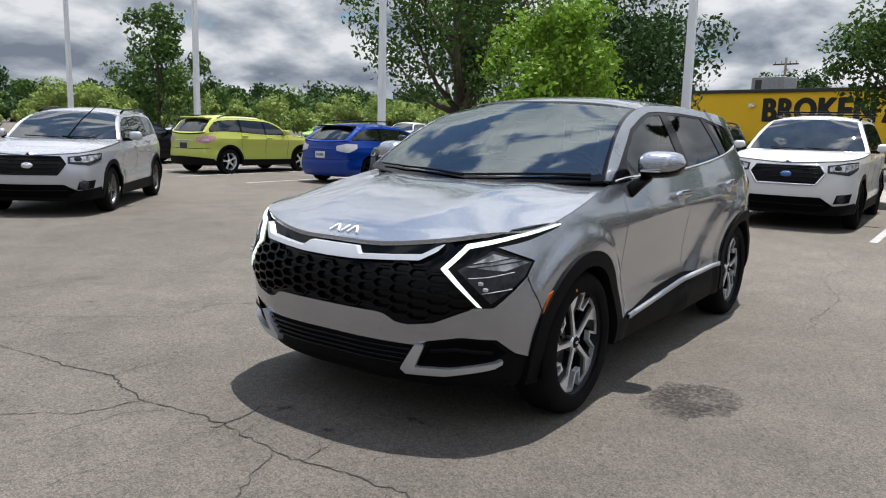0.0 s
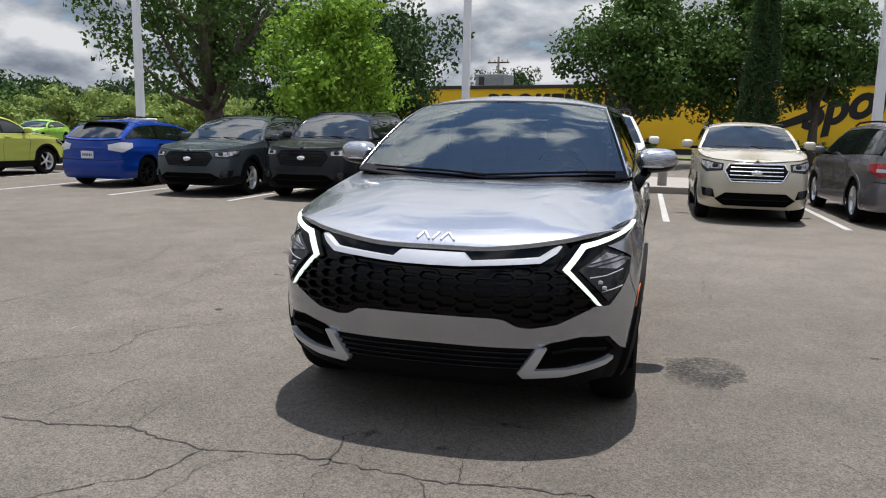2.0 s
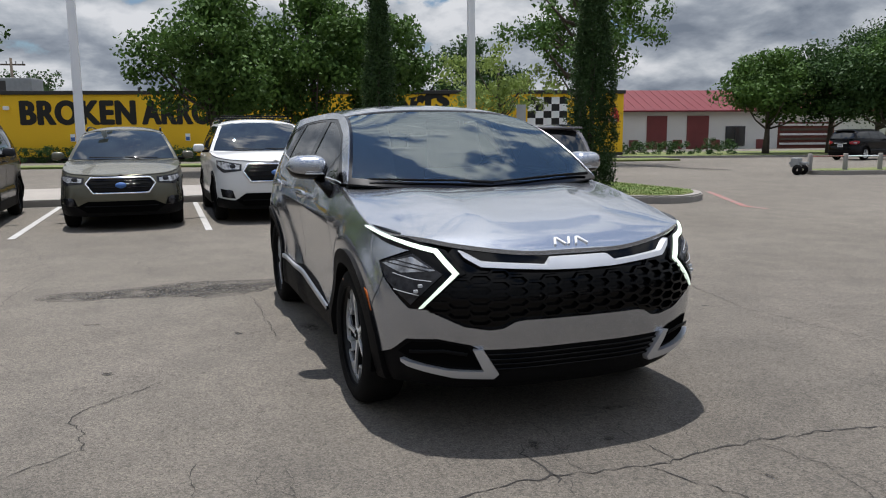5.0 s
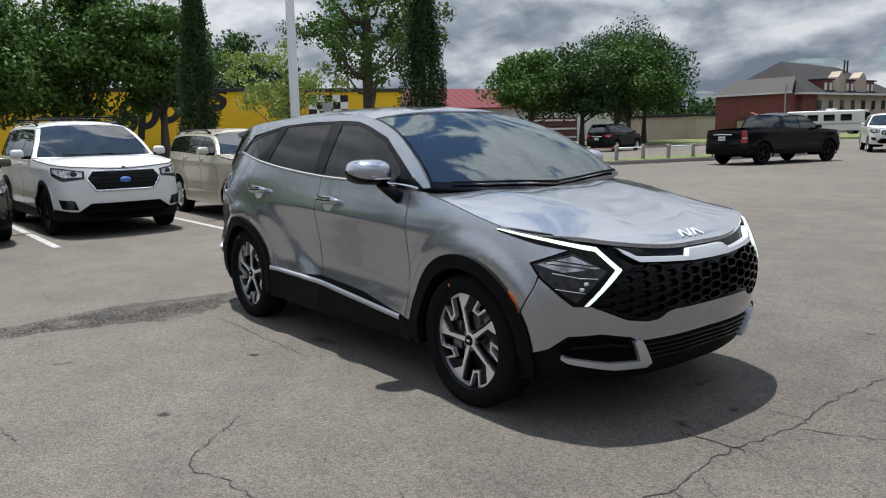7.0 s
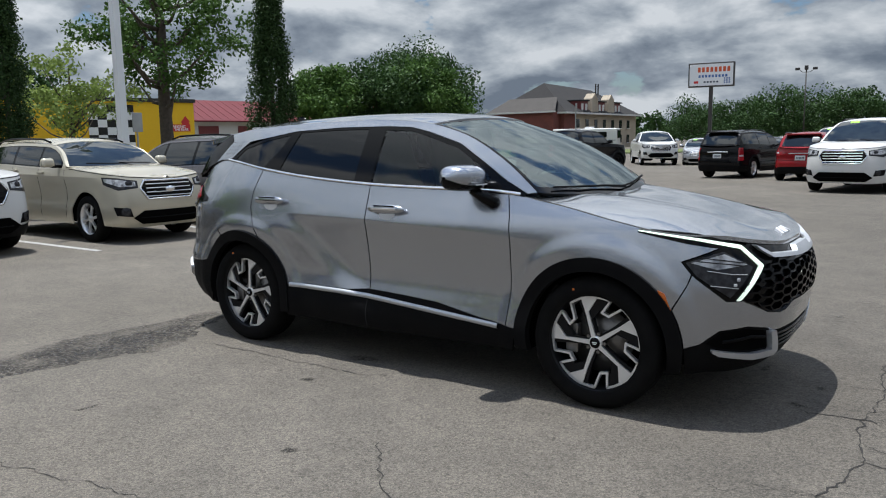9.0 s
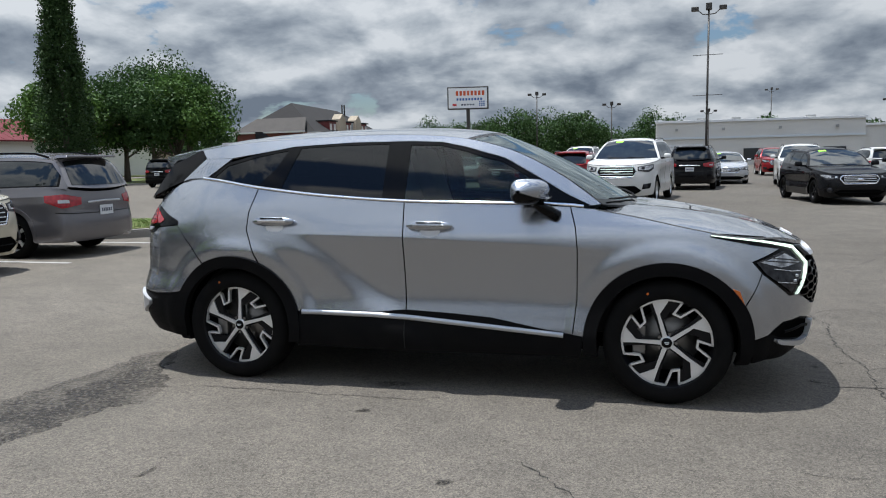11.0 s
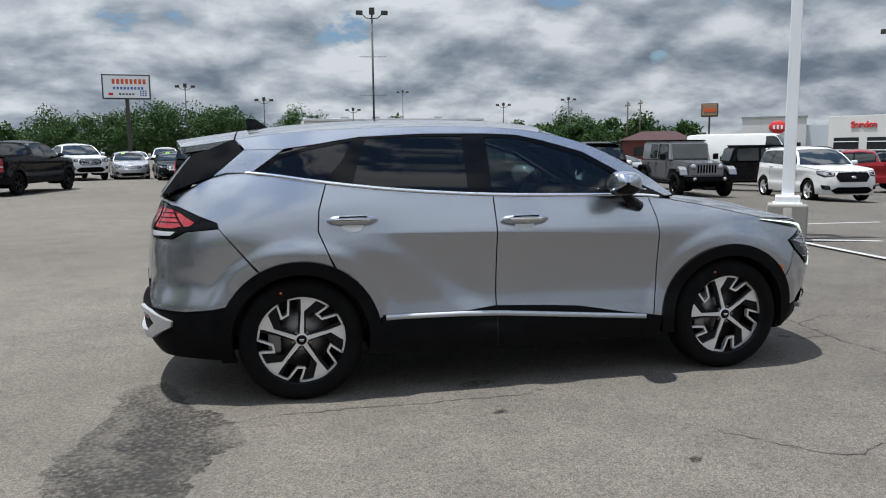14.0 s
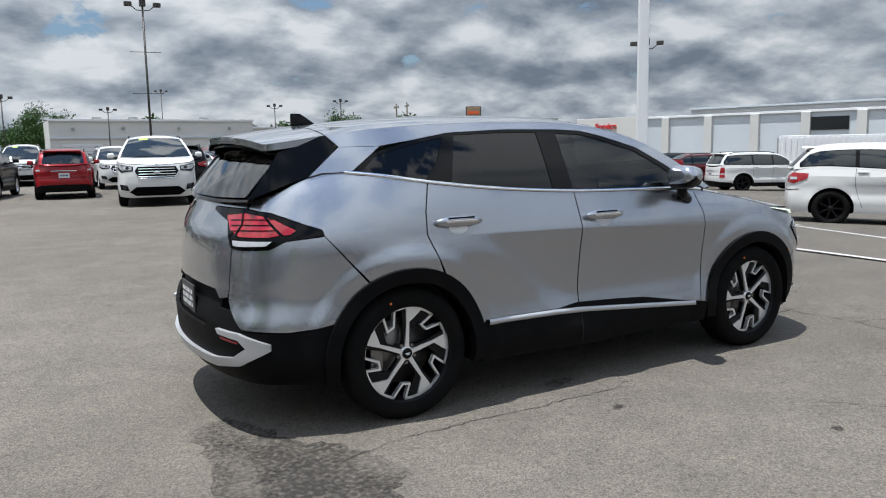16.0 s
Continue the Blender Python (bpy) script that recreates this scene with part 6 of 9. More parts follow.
    fd = XS([(0.822, 1.144), (0.857, 1.02), (0.869, 0.90), (0.865, 0.60), (0.842, 0.392), (0.66, 0.405), (0.3, 0.43), (-0.192, 0.462), (-0.194, 1.0), (-0.20, 1.177), (0.3, 1.168)])
    both("front_door", fd, SILVER)
    rd = XS([(-0.204, 1.177), (-0.198, 1.0), (-0.196, 0.462), (-0.55, 0.472), (-0.905, 0.478)]) + arch_o(rx, 14, 63, 12) + XS([(-1.205, 0.86), (-1.262, 1.0), (-1.252, 1.12), (-1.205, 1.266), (-1.0, 1.242), (-0.79, 1.218), (-0.5, 1.196)])
    both("rear_door", rd, SILVER)
    qt = XS([(-1.209, 1.268), (-1.256, 1.12), (-1.266, 1.0), (-1.209, 0.86)]) + arch_o(rx, 65, 118, 12) + XS([(-1.825, 1.03), (-1.83, 1.058), (-2.0, 1.115), (-2.10, 1.146)]) + [T(0.66, 1.162), T(0.635, 1.205)]
    qt += XS([(x, float(belt(x))) for x in np.linspace(-2.1, -1.25, 16)])
    both("rear_quarter", qt, SILVER)
    rb = XS([(-1.822, 1.026)]) + arch_o(rx, 119, 152, 8) + XS([(-1.90, 0.565), (-2.02, 0.555)]) + [T(0.71, 0.570), T(0.62, 0.655), T(0.585, 0.70), T(0.605, 0.97), T(0.66, 0.962)] + XS([(-2.10, 0.968), (-2.02, 1.008)])
    both("rear_bumper", rb, SILVER)
    # tail
    gate = [T(0.60, 0.968), T(0.58, 0.715), T(0.50, 0.700), T(0.45, 0.745), T(0.0, 0.755), T(-0.45, 0.745), T(-0.50, 0.700), T(-0.58, 0.715), T(-0.60, 0.968), T(-0.50, 1.10), T(-0.28, 1.145), T(-0.28, 1.165), T(-0.63, 1.165), T(-0.63, 1.205), T(0, 1.21), T(0.63, 1.205), T(0.63, 1.165), T(0.28, 1.165), T(0.28, 1.145), T(0.50, 1.10)]
    link_mesh("tailgate", *sheet(gate, R, 1, ST, 0.0, 0.014, 0.0018), SILVER, root)
    recess = [T(0.47, 0.735), T(0.0, 0.747), T(-0.47, 0.735), T(-0.50, 0.60), T(-0.38, 0.545), T(0.38, 0.545), T(0.50, 0.60)]
    link_mesh("plate_recess", *sheet(recess, R, 1, 0.05, -0.03, 0.02), BLACK_PLASTIC, root)
    px = float(R(R.len, 0.64)[0]) + 0.018
    pl = part("licence_plate", bm_box((0.01, 0.305, 0.155), (px, 0, 0.645), 0.003), PLATE_DARK, root, "dark dealer plate with pale print")
    bars(pl, (px - 0.005, 0, 0.645), 0.26, 0.11, (0, -1, 0), (0, 0, 1), WHITE_PRINT, rows=3, count=7)
    skirt = [T(0.5, 0.655), T(0.62, 0.648), T(0.71, 0.563)] + XS([(-2.02, 0.548), (-1.90, 0.558), (-1.80, 0.585), (-1.835, 0.40), (-1.85, 0.262)]) + [T(0.62, 0.285), T(0.0, 0.285), T(-0.62, 0.285)]
    sk_l = [(2 * R.len - u, v) for u, v in XS([(-1.85, 0.262), (-1.835, 0.40), (-1.80, 0.585), (-1.90, 0.558), (-2.02, 0.548)])] + [T(-0.71, 0.563), T(-0.62, 0.648), T(-0.5, 0.655), T(-0.38, 0.55), T(0.38, 0.55)]
    link_mesh("rear_skirt", *sheet(skirt + sk_l, R, 1, 0.045, -0.004, 0.02), BLACK_PLASTIC, root)
    skid = [T(0.54, 0.560), T(0.70, 0.553), T(0.815, 0.500), T(0.815, 0.470), T(0.70, 0.385), T(0.5, 0.350), T(0.0, 0.345), T(-0.5, 0.350), T(-0.70, 0.385), T(-0.815, 0.470), T(-0.815, 0.50), T(-0.70, 0.553), T(-0.54, 0.560),
            T(-0.56, 0.535), T(-0.70, 0.520), T(-0.735, 0.480), T(-0.66, 0.425), T(-0.5, 0.402), T(0.0, 0.40), T(0.5, 0.402), T(0.66, 0.425), T(0.735, 0.480), T(0.70, 0.520), T(0.56, 0.535)]
    link_mesh("skid_trim", *sheet(skid, R, 1, 0.03, 0.018, 0.03), SATIN, root, "satin silver rear skid trim")
    for sg in (1, -1):
        lamp = [T(0.28, 1.163), T(0.62, 1.163)] + XS([(-2.10, 1.144), (-2.0, 1.112), (-1.83, 1.058), (-1.823, 1.032), (-2.02, 1.010), (-2.10, 0.970)]) + [T(0.66, 0.964), T(0.60, 0.972), T(0.50, 1.10), T(0.28, 1.147)]
        tl = link_mesh("tail_light", *sheet(lamp, R, sg, 0.03, 0.006, 0.02), GLOSS_BLACK, root)
        red1 = [T(0.48, 1.128), T(0.655, 1.144), X(-2.14, 1.130), X(-2.05, 1.040), X(-2.10, 1.030), T(0.66, 1.030), T(0.565, 1.06)]
        link_mesh("red_lens", *sheet(red1, R, sg, 0.03, 0.011, 0.01), LAMP_RED, tl)
        for z in (1.056, 1.082, 1.108):
            link_mesh("lens_rib", *ribbon([T(0.60 - (z - 1.04) * 0.9, z), T(0.68, z + 0.006), X(-2.065 - (z - 1.04) * 0.4, z + 0.008)], 0.003, R, 0.015, sg, 0.03, 0.004), GLOSS_BLACK, tl)
        link_mesh("lens_divider", *ribbon([T(0.63, 1.15), T(0.655, 1.09), T(0.63, 1.03)], 0.012, R, 0.016, sg, 0.03, 0.004), GLOSS_BLACK, tl)
        red2 = XS([(-2.115, 1.122), (-2.075, 1.112), (-1.965, 1.062), (-1.995, 1.042), (-2.03, 1.040)])
        link_mesh("red_marker", *sheet(red2, R, sg, 0.03, 0.011, 0.01), LAMP_RED, tl)
        wl_ = [T(0.615, 1.010), T(0.70, 1.010), X(-2.085, 1.010), X(-2.115, 0.988), T(0.66, 0.981), T(0.622, 0.986)]
        link_mesh("reversing_light", *sheet(wl_, R, sg, 0.03, 0.011, 0.01), LENS_WHITE, tl)
        rr = [T(0.57, 0.523), T(0.695, 0.508), T(0.69, 0.498), T(0.57, 0.510)]
        link_mesh("rear_reflector", *sheet(rr, R, sg, 0.03, 0.012, 0.01), LAMP_RED, root)
        # cladding
        for c, lo_, hi_ in ((fx, -14, 190), (rx, -10, 194)):
            ring_ = arc(c, az, 0.474, lo_, hi_, 30)[::-1] + arc(c, az, 0.398, lo_ - 3, hi_ + 3, 30)
            link_mesh("arch_trim", *sheet(XS(ring_), R, sg, 0.035, 0.014, 0.05), BLACK_PLASTIC, root)
        sill = XS([(0.885, 0.255), (0.905, 0.385), (0.845, 0.395), (0.66, 0.42), (0.35, 0.475), (0.1, 0.492), (-0.2, 0.505), (-0.37, 0.490), (-0.90, 0.492), (-0.915, 0.40), (-0.93, 0.255), (0, 0.24)])
        link_mesh("sill_trim", *sheet(sill, R, sg, 0.045, 0.006, 0.02), BLACK_PLASTIC, root)
        link_mesh("sill_strip", *ribbon(XS([(-0.885, 0.478), (-0.40, 0.474), (-0.2, 0.462), (0.30, 0.425), (0.79, 0.388)]), 0.028, R, 0.018, sg, 0.04, 0.014), SATIN, root)
        link_mesh("door_gap", *ribbon(XS([(-0.197, 0.26), (-0.197, 0.50)]), 0.006, R, 0.0085, sg, 0.05, 0.003), SEAM, root)
        # handles
        for hx, hz in ((-0.02, 1.035), (-1.065, 1.060)):
            p = R(R.sx(np.array([hx])), np.array([hz]), 0.0, sg)[0]
            hb_ = bm_tube([(x_, -sg * 0.014 * (x_ / 0.14) ** 2, 0) for x_ in (-0.145, -0.135, -0.11, -0.07, 0, 0.07, 0.11, 0.135, 0.145)], [0.006, 0.014, 0.023, 0.028, 0.030, 0.028, 0.023, 0.014, 0.006], 14)
            for v in hb_.verts:
                v.co.y *= 0.62
            h = part("door_handle", hb_, SILVER, root, smooth=True, m=Matrix.Translation(p + np.array([0, sg * 0.034, 0])))
            part("handle_strip", bm_box((0.16, 0.012, 0.008), (0, sg * 0.011, 0.021), 0.003), GLOSS_BLACK, h)
            part("handle_edge", bm_box((0.20, 0.006, 0.014), (0, sg * 0.0175, 0.002), 0.003), CHROME, h)
            cup = [(float(R.sx(hx)) + 0.062 * math.cos(a), hz - 0.034 + 0.036 * math.sin(a)) for a in np.linspace(0, 2 * math.pi, 20, endpoint=False)]
            link_mesh("handle_cup", *sheet(cup, R, sg, 0.03, 0.0015, 0.003), SATIN, h, m=Matrix.Translation(-(Vector(p) + Vector((0, sg * 0.034, 0)))))

    # hood
    hoodf, edge = hood_map(R, top, s_cowl, curve1([(2.175, 0.892), (2.10, 0.935), (2.0, 0.972), (1.85, 1.016), (1.6, 1.070), (1.35, 1.108), (1.1, 1.130), (0.9, 1.14)]), 3.4)
    hp = [(p[0] - 0.003, p[1]) for p in edge[::5]] + [(0.955, edge[-1, 1] - 0.004)]
    back = [(0.955 + 0.20 * (1 - (y / 0.76) ** 2), y) for y in np.linspace(0.74, 0.0, 9)]
    hh = hp + back
    hh = hh + [(x, -y) for x, y in hh[::-1] if y > 0.005]
    # raised sides of the hood, a shallow valley along the middle
    def hood2(x, y, off=0.0, side=1):
        p = hoodf(x, y, off, side)
        ridge = np.exp(-((np.abs(y) - (0.30 + 0.20 * (2.1 - x))) / 0.13) ** 2)
        p[:, 2] += 0.008 * ridge * np.clip((2.1 - x) / 0.3, 0, 1)
        return p
    link_mesh("hood", *sheet(hh, hood2, 1, ST, 0.002, 0.02), SILVER, root)
    # emblem on the hood edge, as plain slanted strokes
    for y0, y1, z0, z1 in ((-0.090, -0.070, 0, 1), (-0.064, -0.034, 1, 0), (-0.018, 0.004, 0, 1), (0.022, 0.044, 0, 1), (0.050, 0.084, 1, 0)):
        q = [hoodf(np.array([2.105 + 0.045 * (1 - z)]), np.array([y]), 0.006)[0] for y, z in ((y0, z0), (y1, z1))]
        part("emblem_stroke", bm_rod(q[0], q[1], 0.006, n=6), EMBLEM, root, "pale emblem stroke")

    # cabin
    rail = curve1([(1.02, 1.145), (0.80, 1.305), (0.556, 1.440), (0.38, 1.508), (0.12, 1.568), (-0.27, 1.598), (-0.88, 1.593), (-1.43, 1.563), (-1.70, 1.532), (-1.95, 1.497), (-2.1, 1.48)])
    crown = curve1([(0.7, 1.42), (0.28, 1.602), (0.0, 1.643), (-0.3, 1.657), (-0.8, 1.657), (-1.3, 1.634), (-1.7, 1.592), (-2.10, 1.535)])
    cab = Cabin(R, belt, rail, crown, 0.44, 0.22)
    xs = np.linspace(0.16, -1.715, 30)
    rp = [(x, float(cab.y(x, rail(x)))) for x in xs]
    ye = rp[0][1]
    bow = [(0.268 - 0.108 * (abs(y) / ye) ** 2.3, y) for y in np.linspace(-ye, ye, 21)[1:-1]]
    link_mesh("roof", *sheet(rp + [(x, -y) for x, y in rp[::-1]] + bow, cab.roof, 1, 0.05, 0.0, 0.02, 0.0015), SILVER, root)
    xs = np.linspace(-1.722, -2.02, 8)
    sp = [(x, float(cab.y(np.array(-1.722), rail(-1.722))) - 0.02 * (-1.722 - x) / 0.3) for x in xs]
    sp += [(-2.09, 0.30), (-2.105, 0.0)]
    link_mesh("spoiler", *sheet(sp + [(x, -y) for x, y in sp[::-1] if y > 0.01], cab.roof, 1, 0.05, 0.0, 0.035, 0.0015), SILVER, root)
    under = [(x + 0.03, y * 0.96) for x, y in sp]
    link_mesh("spoiler_underside", *sheet(under + [(x, -y) for x, y in under[::-1] if y > 0.01], cab.roof, 1, 0.06, -0.05, 0.01), GLOSS_BLACK, root)
    win_f = [(0.665, 1.172), (0.3, 1.182), (-0.205, 1.194), (-0.205, 1.532), (0.0, 1.522), (0.14, 1.488), (0.40, 1.412), (0.60, 1.300), (0.685, 1.235)]
    win_r = [(-0.352, 1.202), (-0.7, 1.225), (-1.055, 1.258), (-1.005, 1.40), (-0.955, 1.526), (-0.65, 1.538), (-0.352, 1.540)]
    win_q = [(-1.215, 1.284), (-1.40, 1.308), (-1.575, 1.334), (-1.475, 1.418), (-1.25, 1.475), (-1.04, 1.512), (-1.105, 1.40)]
    dlo = [(x, float(belt(x)) - 0.006) for x in np.linspace(0.93, -1.60, 24)] + [(-1.625, 1.335), (-1.482, 1.436), (-1.25, 1.494), (-1.0, 1.534), (-0.6, 1.552), (-0.2, 1.551), (0.0, 1.541), (0.16, 1.507), (0.42, 1.432), (0.63, 1.315), (0.80, 1.215), (0.93, 1.155)]
    both("window_frame", dlo, GLOSS_BLACK, 0.0, 0.02, 0.0, 0.05, "gloss black window surround", cab.side, (win_f, win_r, win_q))
    both("side_window", win_f, GLASS_TINT, -0.004, 0.0, 0.0, 0.06, "lightly tinted front side window", cab.side)
    both("rear_side_window", win_r, GLASS_DARK, -0.004, 0.0, 0.0, 0.06, "dark privacy glass", cab.side)
    both("quarter_window", win_q, GLASS_DARK, -0.004, 0.0, 0.0, 0.06, "dark privacy glass", cab.side)
    xs = np.linspace(1.0, -1.715, 40)
    up = [(x, float(rail(x)) - 0.0015) for x in xs]
    dn = [(-1.66, 1.468), (-1.45, 1.470), (-1.25, 1.498), (-1.0, 1.538), (-0.6, 1.556), (-0.2, 1.555), (0.0, 1.545), (0.16, 1.511), (0.42, 1.436), (0.63, 1.319), (0.80, 1.219), (0.945, 1.150)]
    both("roof_side", up + dn, SILVER, 0.002, 0.02, 0.0, 0.045, "", cab.side)
    fin = [(-1.445, 1.466), (-1.625, 1.338), (-1.77, 1.336), (-1.84, 1.318), (-1.665, 1.464)]
    both("pillar_fin", fin, SILVER, 0.006, 0.02, 0.0, 0.04, "satin silver pillar fin", cab.side)
    dp = [(-1.672, 1.464), (-1.845, 1.318), (-1.95, 1.284), (-2.14, 1.212), (-2.06, 1.32), (-1.95, 1.46), (-1.90, 1.502), (-1.72, 1.527)]
    both("rear_pillar", dp, GLOSS_BLACK, 0.0, 0.02, 0.0, 0.04, "", cab.side)
    for sg in (1, -1):
        link_mesh("belt_strip", *ribbon([(x, float(belt(x)) + 0.004) for x in np.linspace(0.90, -1.66, 40)], 0.015, cab.side, 0.007, sg, 0.06, 0.01), CHROME, root)
        for i in range(5):
            for j in range(3):
                x = -1.548 - 0.026 * i - 0.034 * j
                z = 1.436 - 0.026 * j
                link_mesh("fin_dimple", *sheet([(x - 0.006, z - 0.006), (x + 0.005, z - 0.006), (x + 0.010, z + 0.006), (x - 0.001, z + 0.006)], cab.side, sg, 0.05, 0.008, 0.003), SILVER, root, smooth=False)
    ea = lambda v: (1.005 - 0.845 * v, rail(1.005 - 0.845 * v))
    ws = cab.screen(ea, (1.20, 1.118), (0.265, 1.602), 0.028, 2.3)
    link_mesh("windscreen", *sheet([(-0.978, 0.05), (0.978, 0.05), (0.975, 0.98), (-0.975, 0.98)], ws, 1, 0.06, 0.0, 0.0), GLASS_CLEAR, root)
    frame_o = [(-0.992, 0.0), (0.992, 0.0), (0.992, 0.995), (-0.992, 0.995)]
    link_mesh("windscreen_frame", *sheet(frame_o, ws, 1, 0.06, 0.001, 0.012, 0.0, ([(-0.972, 0.055), (0.972, 0.055), (0.970, 0.972), (-0.970, 0.972)],)), GLOSS_BLACK, root)
    er = lambda v: (-2.135 + 0.255 * v, 1.215 + 0.280 * v)
    rw = cab.screen(er, (-2.215, 1.200), (-1.97, 1.495), 0.012, 2.4)
    link_mesh("rear_window", *sheet([(-0.93, 0.04), (0.93, 0.04), (0.93, 1.0), (-0.93, 1.0)], rw, 1, 0.06, 0.0, 0.0), GLASS_REAR, root)
    link_mesh("rear_window_frame", *sheet([(-1, -0.02), (1, -0.02), (1, 1.02), (-1, 1.02)], rw, 1, 0.06, -0.01, 0.01, 0.0, ([(-0.88, 0.10), (0.88, 0.10), (0.86, 0.93), (-0.86, 0.93)],)), GLOSS_BLACK, root)
    cow = lambda x, y, off=0.0, side=1: np.stack([x, y * side, 1.108 + 0.02 * (np.abs(y) / 0.75) ** 2 + off + 0 * x], -1)
    cp = [(0.93 + 0.27 * (1 - (y / 0.76) ** 2), y) for y in np.linspace(-0.76, 0.76, 15)]
    link_mesh("cowl", *sheet(cp + [(x - 0.12, y) for x, y in cp[::-1]], cow, 1, 0.05), BLACK_PLASTIC, root)
    for y0, y1 in ((-0.62, 0.02), (0.0, 0.66)):
        pts = [ws(np.array([y / 0.72]), np.array([v]), 0.018)[0] for y, v in ((y0, 0.035), (y0 + 0.2, 0.05), (y1 - 0.2, 0.055), (y1, 0.03))]
        part("wiper", bm_tube(pts, [0.005, 0.007, 0.007, 0.010], 6), BLACK_PLASTIC, root)
    fin_b = bm_box((0.17, 0.045, 0.075), (0, 0, 0.035), 0.015, 0.35, 2)
    for v in fin_b.verts:
        v.co.x -= max(0, v.co.z - 0.02) * 0.9
    part("antenna_fin", fin_b, GLOSS_BLACK, root, smooth=True, m=Matrix.Translation((-1.60, 0, float(crown(-1.60)) - 0.005)))
    # mirrors
    for sg in (1, -1):
        c = Vector((0.60, sg * 0.905, 1.235))

        def housing(a0, a1, n=18, k=11):
            """Part of the mirror's rounded housing between two angles round its long axis."""
            vs, fs = [], []
            for i in range(k):
                w = i / (k - 1)
                sc = (1 - (abs(2 * w - 1)) ** 3.6 * 0.985) ** 0.5 * (1.0 - 0.16 * w)
                for j in range(n):
                    t = radians(a0 + (a1 - a0) * j / (n - 1))
                    cx_, cz_ = math.cos(t), math.sin(t)
                    px_ = (0.135 if cx_ > 0 else 0.075) * sc * math.copysign(abs(cx_) ** 0.75, cx_)
                    vs.append((px_ - 0.045 * w, sg * (-0.055 + 0.25 * w), 0.082 * sc * math.copysign(abs(cz_) ** 0.7, cz_) + 0.010 * w))
            for i in range(k - 1):
                for j in range(n - 1):
                    q = (i * n + j, i * n + j + 1, (i + 1) * n + j + 1, (i + 1) * n + j)
                    fs.append(q if sg < 0 else q[::-1])
            return vs, fs
        mr = link_mesh("mirror", *housing(-24, 204, 26), SILVER, root, m=Matrix.Translation(c))
        link_mesh("mirror_cap", *housing(204, 336, 16), GLOSS_BLACK, mr)
        part("mirror_glass", bm_box((0.008, 0.14, 0.085), (-0.068, sg * 0.06, 0.004), 0.003), GLOSS_BLACK, mr)
        part("mirror_arm", bm_tube([(0.03, sg * 0.015, -0.06), (0.07, -sg * 0.02, -0.10), (0.15, -sg * 0.055, -0.15)], [0.030, 0.034, 0.040], 10), GLOSS_BLACK, mr, smooth=True)
        part("turn_signal", bm_box((0.010, 0.11, 0.008), (0.118, sg * 0.05, -0.030), 0.003), LENS_WHITE, mr)
        wheel(root, fx, sg * 0.80, az, 0.364, 0.235, sg, style="hero", turn=17, rim_r=0.715)
        wheel(root, rx, sg * 0.80, az, 0.364, 0.235, sg, style="hero", turn=-3, rim_r=0.715)
        for wx in (fx, rx):
            v, f = lathe([(0.40, 0.90), (0.41, 0.60), (0.405, 0.45), (0.0, 0.44)], 28)
            v = [(x + wx, y * sg, z + az) for x, y, z in v]
            f = [q for q in f if all(v[i][2] > 0.20 for i in q)]
            link_mesh("wheel_liner", v, f, LINER, root)
    part("underbody", bm_box((3.9, 1.1, 0.20), (0, 0, 0.33), 0.05), LINER, root)
    part("side_floor", bm_box((1.75, 1.64, 0.12), (0, 0, 0.31), 0.03), LINER, root)
    # inside
    part("cabin_floor", bm_box((2.9, 1.5, 0.5), (-0.35, 0, 0.62), 0.05), DASH, root)
    dash = bm_box((0.55, 1.46, 0.34), (0.78, 0, 0.96), 0.09, 0.9, 3)
    part("dashboard", dash, DASH, root, smooth=True)
    part("headliner", bm_box((1.85, 1.08, 0.03), (-0.72, 0, 1.565), 0.012), SEAT_GREY, root)
    for sg in (1, -1):
        part("seat_cushion", bm_box((0.52, 0.50, 0.16), (-0.02, sg * 0.37, 0.90), 0.06, 0.95, 3), SEAT_GREY, root, smooth=True)
        bk = bm_box((0.14, 0.50, 0.62), (0, 0, 0.31), 0.06, 0.82, 3)
        part("seat_backrest", bk, SEAT_GREY, root, smooth=True, m=Matrix.Translation((-0.27, sg * 0.37, 0.92)) @ Matrix.Rotation(radians(-16), 4, "Y"))
        part("headrest", bm_box((0.10, 0.27, 0.19), (-0.49, sg * 0.37, 1.53 - 0.06), 0.045, 0.9, 3), SEAT_GREY, root, smooth=True)
        part("rear_headrest", bm_box((0.09, 0.25, 0.16), (-1.26, sg * 0.38, 1.36), 0.04, 0.9, 3), SEAT_GREY, root, smooth=True)
    part("rear_bench", bm_box((0.16, 1.25, 0.62), (-1.20, 0, 1.02), 0.06, 0.95, 3), SEAT_GREY, root, smooth=True)
    v, f = lathe([(0.178 + 0.014 * math.cos(a), 0.014 * math.sin(a)) for a in np.linspace(0, 2 * math.pi, 9)], 36, "z")
    sw = link_mesh("steering_wheel", v, f, DASH, root, m=Matrix.Translation((0.42, 0.37, 1.12)) @ Matrix.Rotation(radians(-66), 4, "Y"))
    part("steering_boss", bm_box((0.16, 0.30, 0.04), (0, 0, -0.01), 0.018), DASH, sw)
    part("interior_mirror", bm_box((0.03, 0.24, 0.065), (0.36, 0, 1.50), 0.014), DASH, root)
    part("screen_bezel", bm_box((0.02, 0.72, 0.12), (0.56, 0.16, 1.16), 0.008), GLOSS_BLACK, root)
    return root


hero_car()


